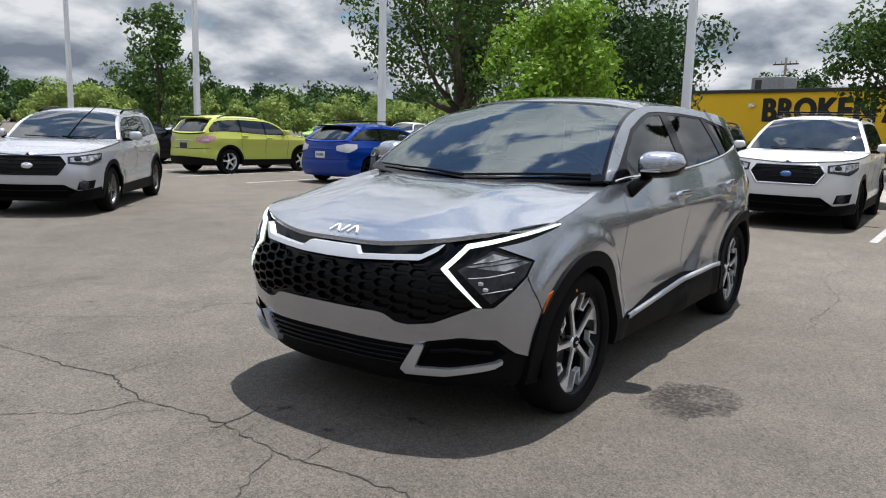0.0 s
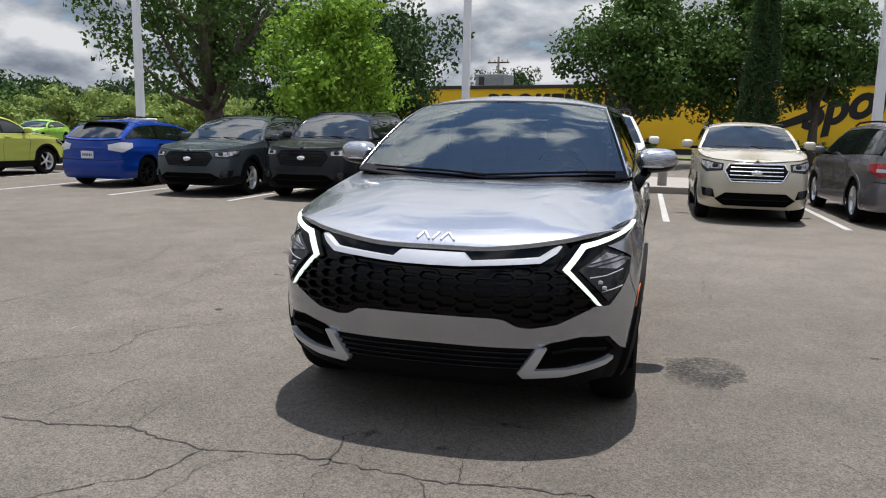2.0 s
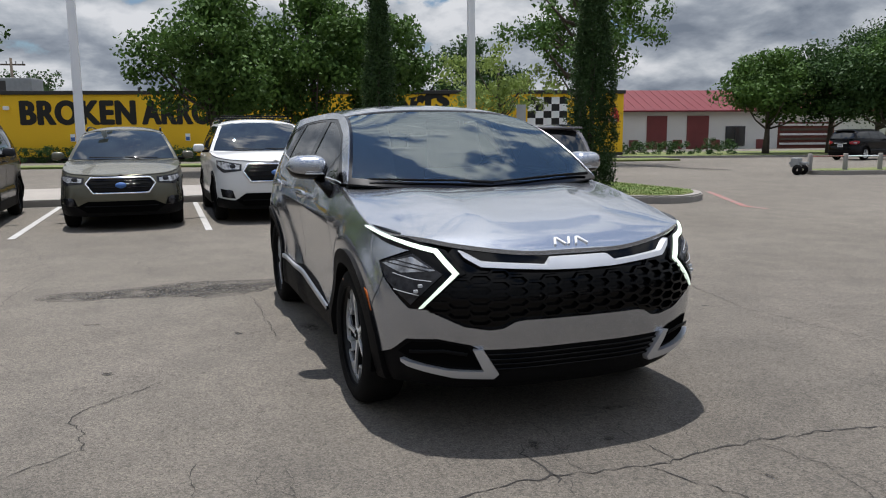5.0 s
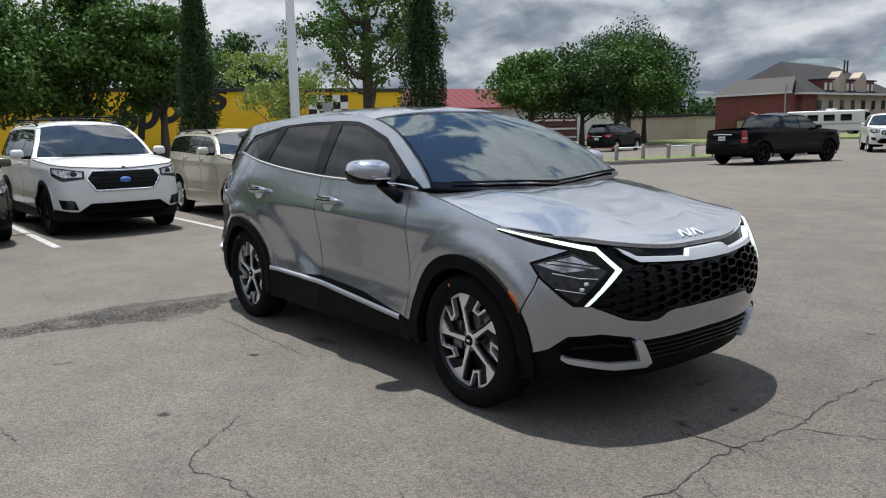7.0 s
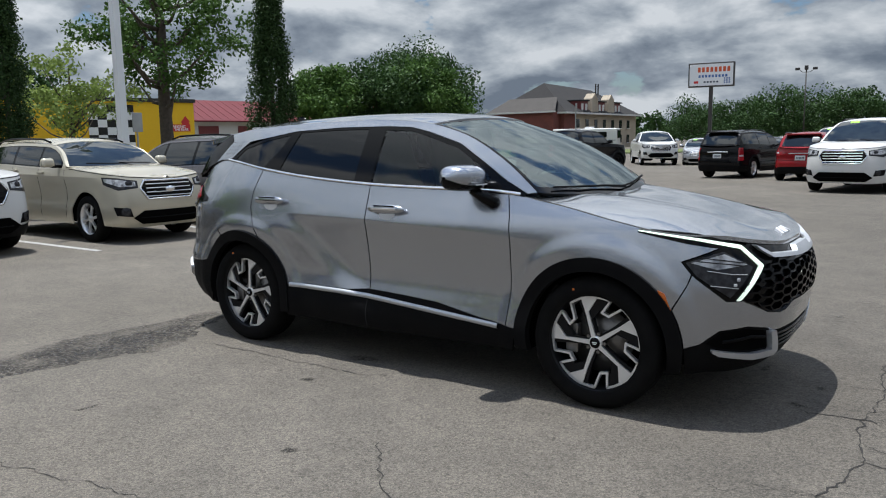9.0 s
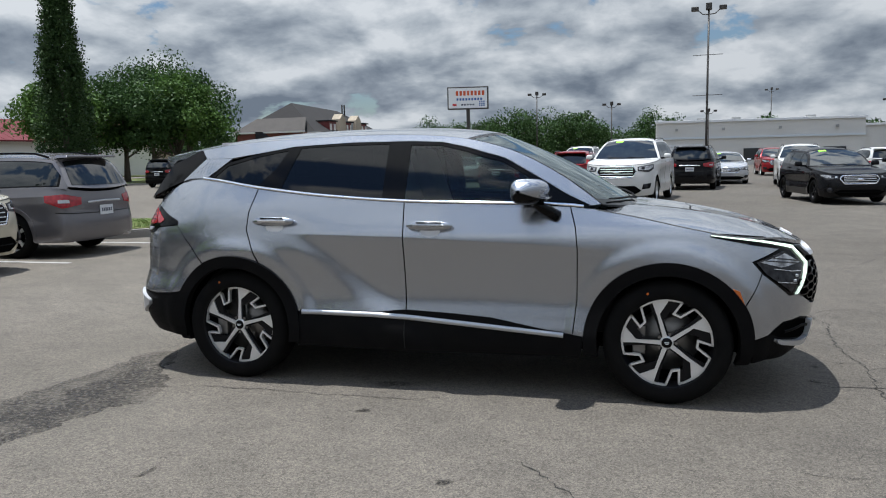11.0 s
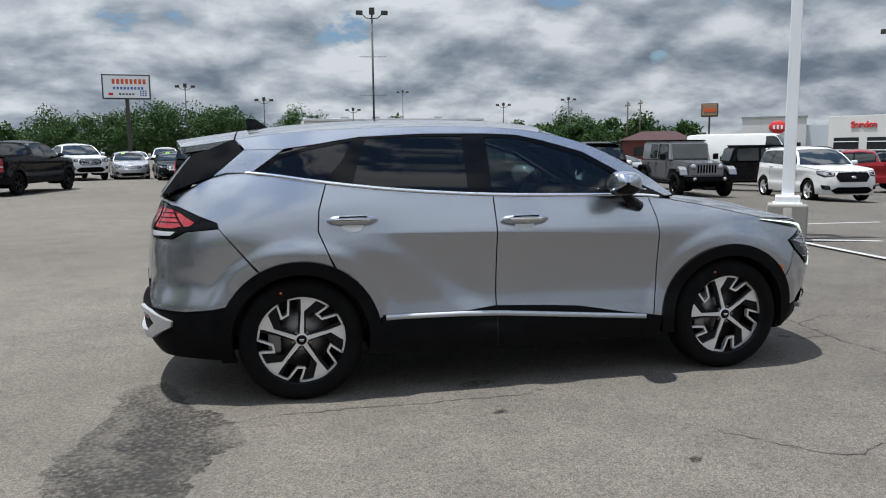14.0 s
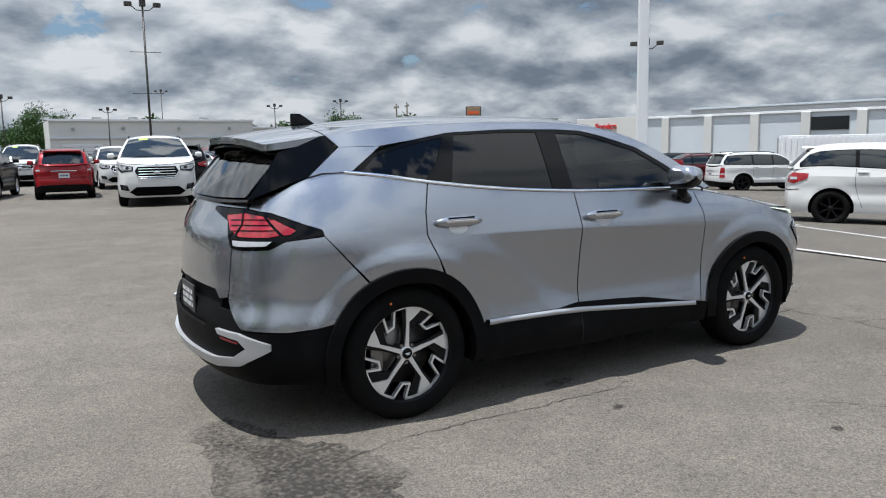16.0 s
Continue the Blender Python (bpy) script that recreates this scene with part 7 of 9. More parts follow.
# ---- kerbs, pavement, islands, lines ----
def slab(name, outline, z0, z1, material, label, category, bevel=0.03, kind="structure"):
    bm = extrude_poly(outline, z1 - z0, "z", z0)
    if bevel:
        es = [e for e in bm.edges if all(abs(v.co.z - z1) < 1e-5 for v in e.verts)]
        bmesh.ops.bevel(bm, geom=es, offset=bevel, segments=2, affect="EDGES")
    ob = part(name, bm, material, None)
    return tagged(ob, label, category, kind=kind)


def rounded(pts, r=0.8, n=6):
    """An outline with its corners rounded."""
    out = []
    m = len(pts)
    for i in range(m):
        a, b, c = (np.array(pts[j % m], float) for j in (i - 1, i, i + 1))
        u, v = a - b, c - b
        k = min(r, np.linalg.norm(u) * 0.48, np.linalg.norm(v) * 0.48)
        p, q = b + u / np.linalg.norm(u) * k, b + v / np.linalg.norm(v) * k
        for t in np.linspace(0, 1, n):
            out.append(tuple((1 - t) ** 2 * p + 2 * t * (1 - t) * b + t * t * q))
    return out


def inset(pts, d):
    return [tuple(p) for p in shrink(np.array(pts), d)]


slab("pavement", [(-17.2, -42), (-13.0, -42), (-13.0, 6.4), (-17.2, 6.4)], -0.02, 0.14, PAVING, "pale concrete pavement behind the parking row", "pavement", 0.0)
for i in range(16):   # kerb stones along the row
    y0 = -42 + i * 3.03
    slab("kerb", [(-13.0, y0 + 0.006), (-12.80, y0 + 0.006), (-12.80, y0 + 3.02), (-13.0, y0 + 3.02)], -0.02, 0.15, CONCRETE, "pale concrete kerb at the parking row", "kerb", 0.025)
isl = rounded([(-16.5, 6.75), (-9.1, 6.75), (-7.65, 8.25), (-8.9, 9.95), (-16.5, 9.95)], 1.1, 8)
slab("island_kerb", isl, -0.02, 0.16, CONCRETE, "pale concrete kerb round a planted island", "kerb", 0.03)
slab("island_lawn", inset(isl, 0.17), 0.05, 0.175, GRASS_SOIL, "patchy mown grass on the island", "lawn", 0.02)
isl2 = rounded([(-16.9, 20.1), (-15.3, 20.0), (-13.7, 26.5), (-13.0, 33.5), (-15.8, 33.5)], 0.9, 6)
slab("island_kerb_far", isl2, -0.02, 0.15, CONCRETE, "concrete kerb of a narrow grass island", "kerb", 0.02)
slab("island_lawn_far", inset(isl2, 0.16), 0.05, 0.165, GRASS_SOIL, "dry mown grass on a narrow island", "lawn", 0.0)
verge = rounded([(-46.0, 32.0), (-36.6, 25.2), (-33.2, 36.0), (-28.0, 50.0), (-26.0, 66.0), (-42.0, 66.0)], 2.0, 5)
slab("verge_kerb", verge, -0.02, 0.14, CONCRETE, "low concrete kerb along a lawn", "kerb", 0.02)
slab("verge_lawn", inset(verge, 0.2), 0.05, 0.155, GRASS_SOIL, "green lawn under the trees", "lawn", 0.0)
slab("far_lawn", [(-75, 66), (-22, 70), (-20, 92), (-80, 96)], -0.02, 0.12, GRASS_SOIL, "lawn before the brick hotel", "lawn", 0.0)
slab("planting_strip", [(-43.5, -30), (-40.5, -30), (-31.0, 26), (-34.0, 27)], -0.02, 0.10, GRASS_SOIL, "narrow strip of lawn before the yellow shop", "lawn", 0.0)


def blades(outline, z, count, seed, h=0.07):
    rng = np.random.default_rng(seed)
    o = np.array(outline)
    p = o.min(0) + rng.random((count * 2, 2)) * (o.max(0) - o.min(0))
    p = p[inside(p, o)][:count]
    n = len(p)
    a = rng.random(n) * 6.283
    hh = h * (0.5 + rng.random(n))
    w = 0.012
    d = np.stack([np.cos(a), np.sin(a)], 1)
    tip = p + rng.normal(size=(n, 2)) * 0.03
    q = np.zeros((n, 4, 3))
    q[:, 0, :2], q[:, 1, :2] = p - d * w, p + d * w
    q[:, 2, :2], q[:, 3, :2] = tip + d * w * 0.3, tip - d * w * 0.3
    q[:, :2, 2] = z
    q[:, 2:, 2] = (z + hh)[:, None]
    ob = leaf_mesh("grass", q.reshape(-1, 3), BLADE, None)
    return tagged(ob, "short green grass blades on the island", "grass", kind="stuff")


blades(inset(isl, 0.22), 0.17, 12000, 3, 0.028)


def strip(name, p, q, width, material, label, z=0.004, category="road marking"):
    p, q = np.array(p, float), np.array(q, float)
    d = (q - p) / np.linalg.norm(q - p)
    n = np.array([-d[1], d[0]]) * width / 2
    k = max(1, int(np.linalg.norm(q - p) / 2))
    rows = [(p + (q - p) * i / k) for i in range(k + 1)]
    vs = []
    for r in rows:
        for s in (n, -n):
            w = r + s
            vs.append((w[0], w[1], float(ground_z(w[0], w[1])) + z))
    return tagged(link_mesh(name, vs, [(2 * i, 2 * i + 1, 2 * i + 3, 2 * i + 2) for i in range(k)], material, smooth=False), label, category, kind="structure")


for y in (-22.3, -19.6, -17.0, -14.4, -11.75, -9.1, -6.5, -3.95, -1.2, 1.3, 3.95, 6.55):
    strip("parking_line", (-7.05, y), (-12.75, y), 0.105, LINE_PAINT, "worn white painted parking bay line")
for p, q in (((6.2, 4.7), (5.85, -1.8)), ((6.4, 4.9), (9.6, 4.42)), ((9.3, 4.4), (8.25, 1.5)), ((8.2, 7.37), (10.6, 8.05))):
    strip("parking_line", p, q, 0.11, LINE_PAINT, "worn white painted parking bay line")
strip("red_line", (-10.6, 11.25), (-6.9, 9.15), 0.14, RED_PAINT, "faded red painted fire lane line")
strip("red_line", (-6.9, 9.15), (-6.3, 9.15), 0.14, RED_PAINT, "faded red painted fire lane line")


def crack(pts, width, seed, z=0.003):
    """An uneven crack that wanders along a polyline."""
    rng = np.random.default_rng(seed)
    p = resample(pts, 0.035, closed=False)
    t = np.gradient(p, axis=0)
    n = np.stack([-t[:, 1], t[:, 0]], 1)
    n /= np.linalg.norm(n, axis=1)[:, None] + 1e-9
    wob = np.cumsum(rng.normal(size=len(p))) * 0.010
    wob -= np.linspace(wob[0], wob[-1], len(p))
    p = p + n * (wob + rng.normal(size=len(p)) * 0.006)[:, None]
    w = width * (0.25 + 1.1 * rng.random(len(p)))[:, None]
    vs = [(*q, z) for q in (p + n * w / 2)] + [(*q, z) for q in (p - n * w / 2)]
    m = len(p)
    return tagged(link_mesh("crack", vs, [(i, m + i, m + i + 1, i + 1) for i in range(m - 1)], CRACK, smooth=False), "dark irregular crack in the asphalt", "crack", kind="structure")


def blot(centre, rx, ry, turn, material, label, seed, z=0.002, rough=0.28, name="stain"):
    """A flat stain with a ragged edge."""
    rng = np.random.default_rng(seed)
    a = np.linspace(0, 2 * math.pi, 90, endpoint=False)
    k = np.ones(90)
    for f in (2, 3, 5, 8, 13, 21, 30):
        k += rough / f ** 0.75 * np.sin(f * a + rng.random() * 6.28)
    c, s = math.cos(radians(turn)), math.sin(radians(turn))
    pts = [(centre[0] + rx * r * math.cos(t) * c - ry * r * math.sin(t) * s, centre[1] + rx * r * math.cos(t) * s + ry * r * math.sin(t) * c, z) for r, t in zip(k, a)]
    return tagged(link_mesh(name, [(centre[0], centre[1], z)] + pts, [(0, i + 1, (i + 1) % 90 + 1) for i in range(90)], material, smooth=False), label, "stain", kind="structure")


def patch(outline, material, label, seed, z=0.002, rag=0.05):
    """A flat stain of a given outline, its edge broken up."""
    rng = np.random.default_rng(seed)
    p = spline(list(outline) + [outline[0]], 140)[:-1]
    n = len(p)
    t = np.gradient(p, axis=0)
    nr = np.stack([-t[:, 1], t[:, 0]], 1)
    nr /= np.linalg.norm(nr, axis=1)[:, None] + 1e-9
    a = np.arange(n) / n * 2 * math.pi
    k = sum(np.sin(f * a + rng.random() * 6.28) / f ** 0.5 for f in (5, 9, 14, 23, 37, 51)) * rag
    p = p + nr * (k + rng.normal(size=n) * rag * 0.25)[:, None]
    bm = extrude_poly([tuple(q) for q in p], 0.0015, "z", z - 0.0015)
    return tagged(part("stain", bm, material, None), label, "stain", kind="structure")


# ---- the yellow shop ----
FA, FB = Vector((-51.0, -17.5, 0)), Vector((-39.12, 27.45, 0))
FX = (FB - FA).normalized()
FN = Vector((FX.y, -FX.x, 0))
SHOP = Matrix(((FX.x, -FN.x, 0, FA.x), (FX.y, -FN.y, 0, FA.y), (0, 0, 1, 0), (0, 0, 0, 1)))   # x along the wall, y into the building


def text(name, words, size, m, material, parent, label="", extrude=0.01, offset=0.0, shear=0.0, width=None, space=1.0):
    c = bpy.data.curves.new(name, "FONT")
    c.body, c.size, c.extrude, c.offset, c.shear, c.space_character = words, size, extrude, offset, shear, space
    c.align_x = "LEFT"
    ob = new(name, c)
    ob.parent = parent
    bpy.context.view_layer.update()
    k = width / max(ob.dimensions.x, 0.01) if width else 1.0
    ob.matrix_basis = m @ Matrix.Diagonal((k, 1, 1, 1))
    c.materials.append(material)
    if label:
        ob["label"] = label
    return ob


def shop():
    L = (FB - FA).length
    root = thing("yellow_shop", "long low yellow shop with dark roof edge and black lettering", "building", SHOP)
    part("wall", bm_box((L, 0.3, 4.25), (L / 2, 0.15, 2.125)), YELLOW, root, "yellow painted wall")
    part("side_wall", bm_box((0.3, 20, 4.25), (0.15, 10.4, 2.125)), YELLOW, root)
    part("side_wall", bm_box((0.3, 20, 4.25), (L - 0.15, 10.4, 2.125)), YELLOW, root)
    part("roof", bm_box((L, 20, 0.2), (L / 2, 10.3, 4.1)), ROOF_EDGE, root)
    part("roof_edge", bm_box((L + 0.2, 0.45, 0.24), (L / 2, 0.10, 4.36), 0.03), ROOF_EDGE, root)
    part("skirting", bm_box((L, 0.06, 0.35), (L / 2, -0.02, 0.18)), ROOF_EDGE, root)
    up = Matrix.Rotation(radians(90), 4, "X")
    lay = lambda u, z: Matrix.Translation((u, -0.012, z)) @ up
    for k, (du, dz) in enumerate(((0, 0), (0.07, 0.03), (0.14, 0.0), (0.07, -0.03))):     # heavy strokes, laid on in three passes
        hold = Matrix.Translation((0, -0.002 * k, 0))
        text("lettering", "BROKEN", 2.0, hold @ lay(7.50 + du, 2.44 + dz), BLACK_PAINT, root, "black painted block lettering", 0.006, 0.05, 0, 6.95, 1.10)
        text("lettering", "ARROW", 2.0, hold @ lay(15.05 + du, 2.44 + dz), BLACK_PAINT, root, "black painted block lettering", 0.006, 0.05, 0, 6.0, 1.10)
    text("script_lettering", "Sports", 2.6, lay(28.2, 1.70) @ Matrix.Rotation(radians(14), 4, "Z"), BLACK_PAINT, root, "black slanted script lettering", 0.006, 0.10, 0.40, 7.0)
    part("paint_swoosh", extrude_poly([(24.0, 1.2), (27.5, 2.3), (29.5, 3.2), (28.6, 2.2), (26.5, 1.5), (24.6, 0.8)], -0.006, "y", -0.012), BLACK_PAINT, root)
    part("paint_swoosh", extrude_poly([(1.5, 1.5), (2.8, 2.2), (2.3, 3.4), (1.8, 2.6), (1.0, 2.3)], -0.006, "y", -0.012), BLACK_PAINT, root)
    for i in range(5):
        for j in range(6):
            w, z = 0.54, 1.3 + j * 0.46
            part("checker_square", bm_box((w, 0.012, 0.46), (40.2 + i * w, -0.008, z + 0.21)), BLACK_PAINT if (i + j) % 2 else SIGN_WHITE, root)
    part("red_sign", extrude_poly([(44.75, 2.4), (46.2, 2.4), (46.2, 2.8), (46.1, 3.0), (46.2, 3.0), (45.9, 3.4), (45.6, 3.0), (45.7, 2.85), (44.75, 2.85)], -0.01, "y", -0.012), SIGN_RED, root, "red painted arrow sign")
    text("sign_words", "PARKING", 0.25, lay(44.9, 2.63) @ Matrix.Translation((0, 0, 0.014)), SIGN_WHITE, root, "", 0.002, 0.004, 0, 0.95)
    text("sign_words", "IN THE REAR", 0.25, lay(44.85, 2.44) @ Matrix.Translation((0, 0, 0.014)), SIGN_WHITE, root, "", 0.002, 0.004, 0, 1.2)
    for u in (6.85, 25.5, 39.0):
        part("wall_lamp", bm_box((0.34, 0.22, 0.24), (u, -0.11, 3.42), 0.04), WHITE_METAL, root)
    for u in (5.4, 10.7, 17.8):
        part("notice_sign", bm_box((0.30, 0.02, 0.46), (u, -0.02, 1.55), 0.005), SIGN_WHITE, root)
        part("sign_panel", bm_box((0.24, 0.01, 0.22), (u, -0.034, 1.47)), SIGN_BLUE, root)
    unit = part("air_conditioner", bm_box((2.5, 1.9, 1.45), (5.1, 6.0, 4.95), 0.05), GREY_METAL, root)
    part("unit_grille", bm_box((0.5, 0.02, 1.05), (4.4, 5.04, 4.95), 0.01), DARK_METAL, unit)
    part("unit_grille", bm_box((0.5, 0.02, 1.05), (5.7, 5.04, 4.95), 0.01), GREY_METAL, unit)
    part("roof_vent", bm_rod((13.5, 5, 4.2), (13.5, 5, 5.0), 0.10), DARK_METAL, root)
    part("air_conditioner", bm_box((1.6, 1.5, 1.0), (31.5, 5.0, 4.8), 0.05), GREY_METAL, root)
    return root


shop()
hb = lambda u, w: tuple((SHOP @ Vector((u, w, 0))).xy)
hedge("clipped dark green hedge before the yellow shop", hb(2.0, -1.0), hb(20.0, -1.0), 0.9, 1.05, 31)
hedge("clipped dark green hedge before the yellow shop", hb(26.0, -1.0), hb(41.0, -1.0), 0.9, 1.05, 32)
hedge("clipped dark green hedge on the lawn", (-40.8, 28.4), (-37.6, 32.3), 1.3, 1.15, 33)
hedge("taller clipped dark green hedge on the lawn", (-37.5, 32.5), (-36.2, 34.4), 1.5, 1.3, 34)


def red_barn():
    """The pale workshop with a red metal roof beyond the shop."""
    m = pose(-63.8, 43.0, 0, 0, 0, 76)
    root = thing("workshop", "pale metal workshop with red metal roof and maroon doors", "building", m)
    L = 34.0
    part("wall", bm_box((L, 12, 4.1), (L / 2, 6, 2.05)), WHITE_WALL, root)
    roof = extrude_poly([(-0.7, 4.05), (6, 6.5), (12.7, 4.05), (12.7, 3.9), (6, 6.3), (-0.7, 3.9)], L + 1.2, "x", -0.6)
    part("roof", roof, RED_ROOF, root, "red ribbed metal roof")
    for i in range(37):
        part("roof_rib", bm_rod((i * 0.94, -0.68, 4.09), (i * 0.94, 6.0, 6.53), 0.014, n=5), RED_ROOF, root)
    for u, w, h in ((4.3, 2.2, 3.5), (8.8, 2.4, 3.5)):
        d = part("roller_door", bm_box((w, 0.12, h), (u, -0.05, h / 2), 0.02), MAROON, root)
        for j in range(5):
            part("door_rib", bm_box((w - 0.1, 0.03, 0.05), (u, -0.12, 0.5 + j * 0.55)), MAROON, d)
    part("window", bm_box((2.2, 0.1, 2.1), (13.0, -0.04, 1.35), 0.02), DARK_OPENING, root)
    part("window_bar", bm_box((0.08, 0.14, 2.1), (13.0, -0.06, 1.35)), DARK_METAL, root)
    for u in (1.8, 6.6, 10.8, 15.9):
        part("brick_pier", bm_box((1.0, 0.10, 1.0), (u, -0.05, 0.5)), MAROON, root)
    part("canopy", extrude_poly([(-1.8, 2.6), (0, 3.3), (0, 3.1), (-1.8, 2.45)], 2.6, "x", -2.8), RED_ROOF, root)
    part("annex", bm_box((2.8, 3.0, 2.5), (-1.6, 1.6, 1.25)), WHITE_WALL, root)
    for j in range(5):
        part("slatted_panel", bm_box((6.0, 0.15, 0.22), (21.0, -0.15, 0.5 + j * 0.5), 0.01), WOOD if j % 2 else WHITE_WALL, root)
    part("timber_wall", bm_box((6.4, 0.12, 2.8), (21.0, 0.0, 1.4)), BRICK, root)
    return root


red_barn()


HOTEL = (-51.3, 108.0)


def hotel():
    """A long hipped building seen at its corner: a brick end with a porch roof, and a tan flank with dormers."""
    w, d, eave, ridge = 14.0, 28.0, 6.0, 11.2
    root = thing("hotel", "long brick and tan hotel with grey hipped shingle roof", "building", pose(HOTEL[0], HOTEL[1], 0, 0, 0, -3) @ Matrix.Translation((-w, 0, 0)))
    part("brick_wall", bm_box((w, 4.0, eave), (w / 2, 2.0, eave / 2)), BRICK, root, "dark red brick end wall")
    part("tan_wall", bm_box((w - 0.1, d - 4.0, eave), (w / 2, d / 2 + 2.0, eave / 2)), TAN_WALL, root, "tan rendered wing")
    link_mesh("roof", [(-0.8, -0.8, eave - 0.1), (w + 0.8, -0.8, eave - 0.1), (w + 0.8, d + 0.8, eave - 0.1), (-0.8, d + 0.8, eave - 0.1), (w / 2, 5.5, ridge), (w / 2, d - 5.0, ridge - 0.5)],
              [(0, 1, 4), (1, 2, 5, 4), (2, 3, 5), (3, 0, 4, 5)], SHINGLE, root, "grey-brown shingle roof", smooth=False)
    part("eave_board", bm_box((w + 1.7, 0.12, 0.28), (w / 2, -0.86, eave - 0.16)), WHITE_WALL, root)
    part("eave_board", bm_box((0.12, d + 1.7, 0.28), (w + 0.86, d / 2, eave - 0.16)), WHITE_WALL, root)
    link_mesh("porch_roof", [(0.6, -2.6, eave + 0.1), (w - 0.2, -2.6, eave + 0.1), (w - 2.2, 1.6, eave + 2.5), (2.6, 1.6, eave + 2.5)], [(0, 1, 2, 3)], PORCH_SHINGLE, root, "paler worn shingle porch roof", smooth=False)
    part("porch_wall", bm_box((w - 1.6, 2.2, eave), (w / 2, -1.1, eave / 2)), BRICK, root)
    part("porch_band", bm_box((w - 0.7, 0.12, 0.25), (w / 2 + 0.2, -2.66, eave)), WHITE_WALL, root)
    for k in range(3):
        y = 7.0 + k * 6.4
        dm = part("dormer", bm_box((3.0, 2.6, 2.0), (w - 1.6, y, eave + 0.9)), MAROON, root, "red dormer")
        part("dormer_roof", bm_box((3.4, 3.0, 0.2), (w - 1.5, y, eave + 2.0)), SHINGLE, dm)
        for q in (-0.7, 0.7):
            part("dormer_window", bm_box((0.08, 0.7, 1.1), (w - 0.08, y + q, eave + 0.95)), WHITE_WALL, dm)
        if k < 2:
            part("gable", extrude_poly([(y + 1.9, eave - 0.2), (y + 4.5, eave - 0.2), (y + 4.3, eave + 2.4), (y + 3.2, eave + 3.3), (y + 2.1, eave + 2.4)], 1.6, "x", w - 1.3), TAN_WALL, root, "tan gable")
    for k in range(7):
        y = 4.6 + k * 3.3
        for z in (1.6, 4.2):
            wn_ = part("window", bm_box((0.1, 1.0, 1.4), (w + 0.02, y, z)), DARK_OPENING, root)
            part("window_sill", bm_box((0.16, 1.2, 0.10), (w + 0.05, y, z - 0.78)), WHITE_WALL, wn_)
    for k in range(2):
        part("vent_pipe", bm_rod((w / 2 + 1.5, d - 5 - k, ridge - 2.0), (w / 2 + 1.5, d - 5 - k, ridge + 0.6), 0.14), DARK_METAL, root)
    return root


hotel()


def gable_sign():
    root = thing("monument_sign", "small gabled brick entrance sign on a lawn", "sign", pose(-33, 62, 0.1, 0, 0, 0))
    part("panel", bm_box((2.6, 0.4, 1.5), (0, 0, 1.0), 0.03), TAN_WALL, root)
    part("gable", extrude_poly([(-1.8, 1.7), (0, 2.5), (1.8, 1.7), (1.5, 1.6), (0, 2.2), (-1.5, 1.6)], 0.6, "y", -0.3), BRICK, root)
    for s in (-1, 1):
        part("pier", bm_box((0.5, 0.5, 1.8), (s * 1.5, 0, 0.9), 0.02), BRICK, root)
    tan = thing("store_shed", "low tan stucco shed on the lawn", "shed", pose(-46, 66, 0, 0, 0, 5))
    part("wall", bm_box((9.0, 4, 2.5), (0, 2, 1.25)), TAN_WALL, tan)
    part("roof", bm_box((9.4, 4.4, 0.25), (0, 2, 2.6), 0.03), SHINGLE, tan)


gable_sign()


def white_hall():
    root = thing("sales_hall", "long low white flat-roofed building with a roller door", "building", pose(1.8, 100, -0.3))
    part("wall", bm_box((25.0, 14, 5.8), (12.5, 7, 2.9)), WHITE_WALL, root)
    part("wing_wall", bm_box((7.6, 14, 4.8), (28.8, 7.4, 2.4)), WHITE_WALL, root)
    part("parapet", bm_box((25.3, 0.3, 0.3), (12.5, -0.05, 5.75), 0.02), WHITE_METAL, root)
    part("fascia_band", bm_box((25.0, 0.2, 0.25), (12.5, -0.1, 3.6)), GREY_WALL, root)
    part("wing_parapet", bm_box((7.8, 0.3, 0.25), (28.8, 0.3, 4.8), 0.02), WHITE_METAL, root)
    dr = part("roller_door", bm_box((4.6, 0.12, 2.6), (3.6, -0.05, 1.5), 0.02), DOOR_WHITE, root)
    for j in range(4):
        part("door_rib", bm_box((4.5, 0.03, 0.04), (3.6, -0.12, 0.8 + j * 0.55)), GREY_METAL, dr)
    for u in (12.2, 17.0, 21.6):
        part("window", bm_box((2.6, 0.1, 1.5), (u, -0.04, 1.4), 0.02), DARK_OPENING, root)
    for u in (2.6, 8.4, 15.2, 21.8):
        part("wall_lamp", bm_box((0.35, 0.25, 0.35), (u, -0.12, 4.7), 0.03), GREY_METAL, root)
    for u in (6.0, 10.5, 19.8):
        part("roof_unit", bm_box((1.1, 1.0, 0.6), (u, 6, 6.1), 0.05), GREY_METAL, root)


white_hall()


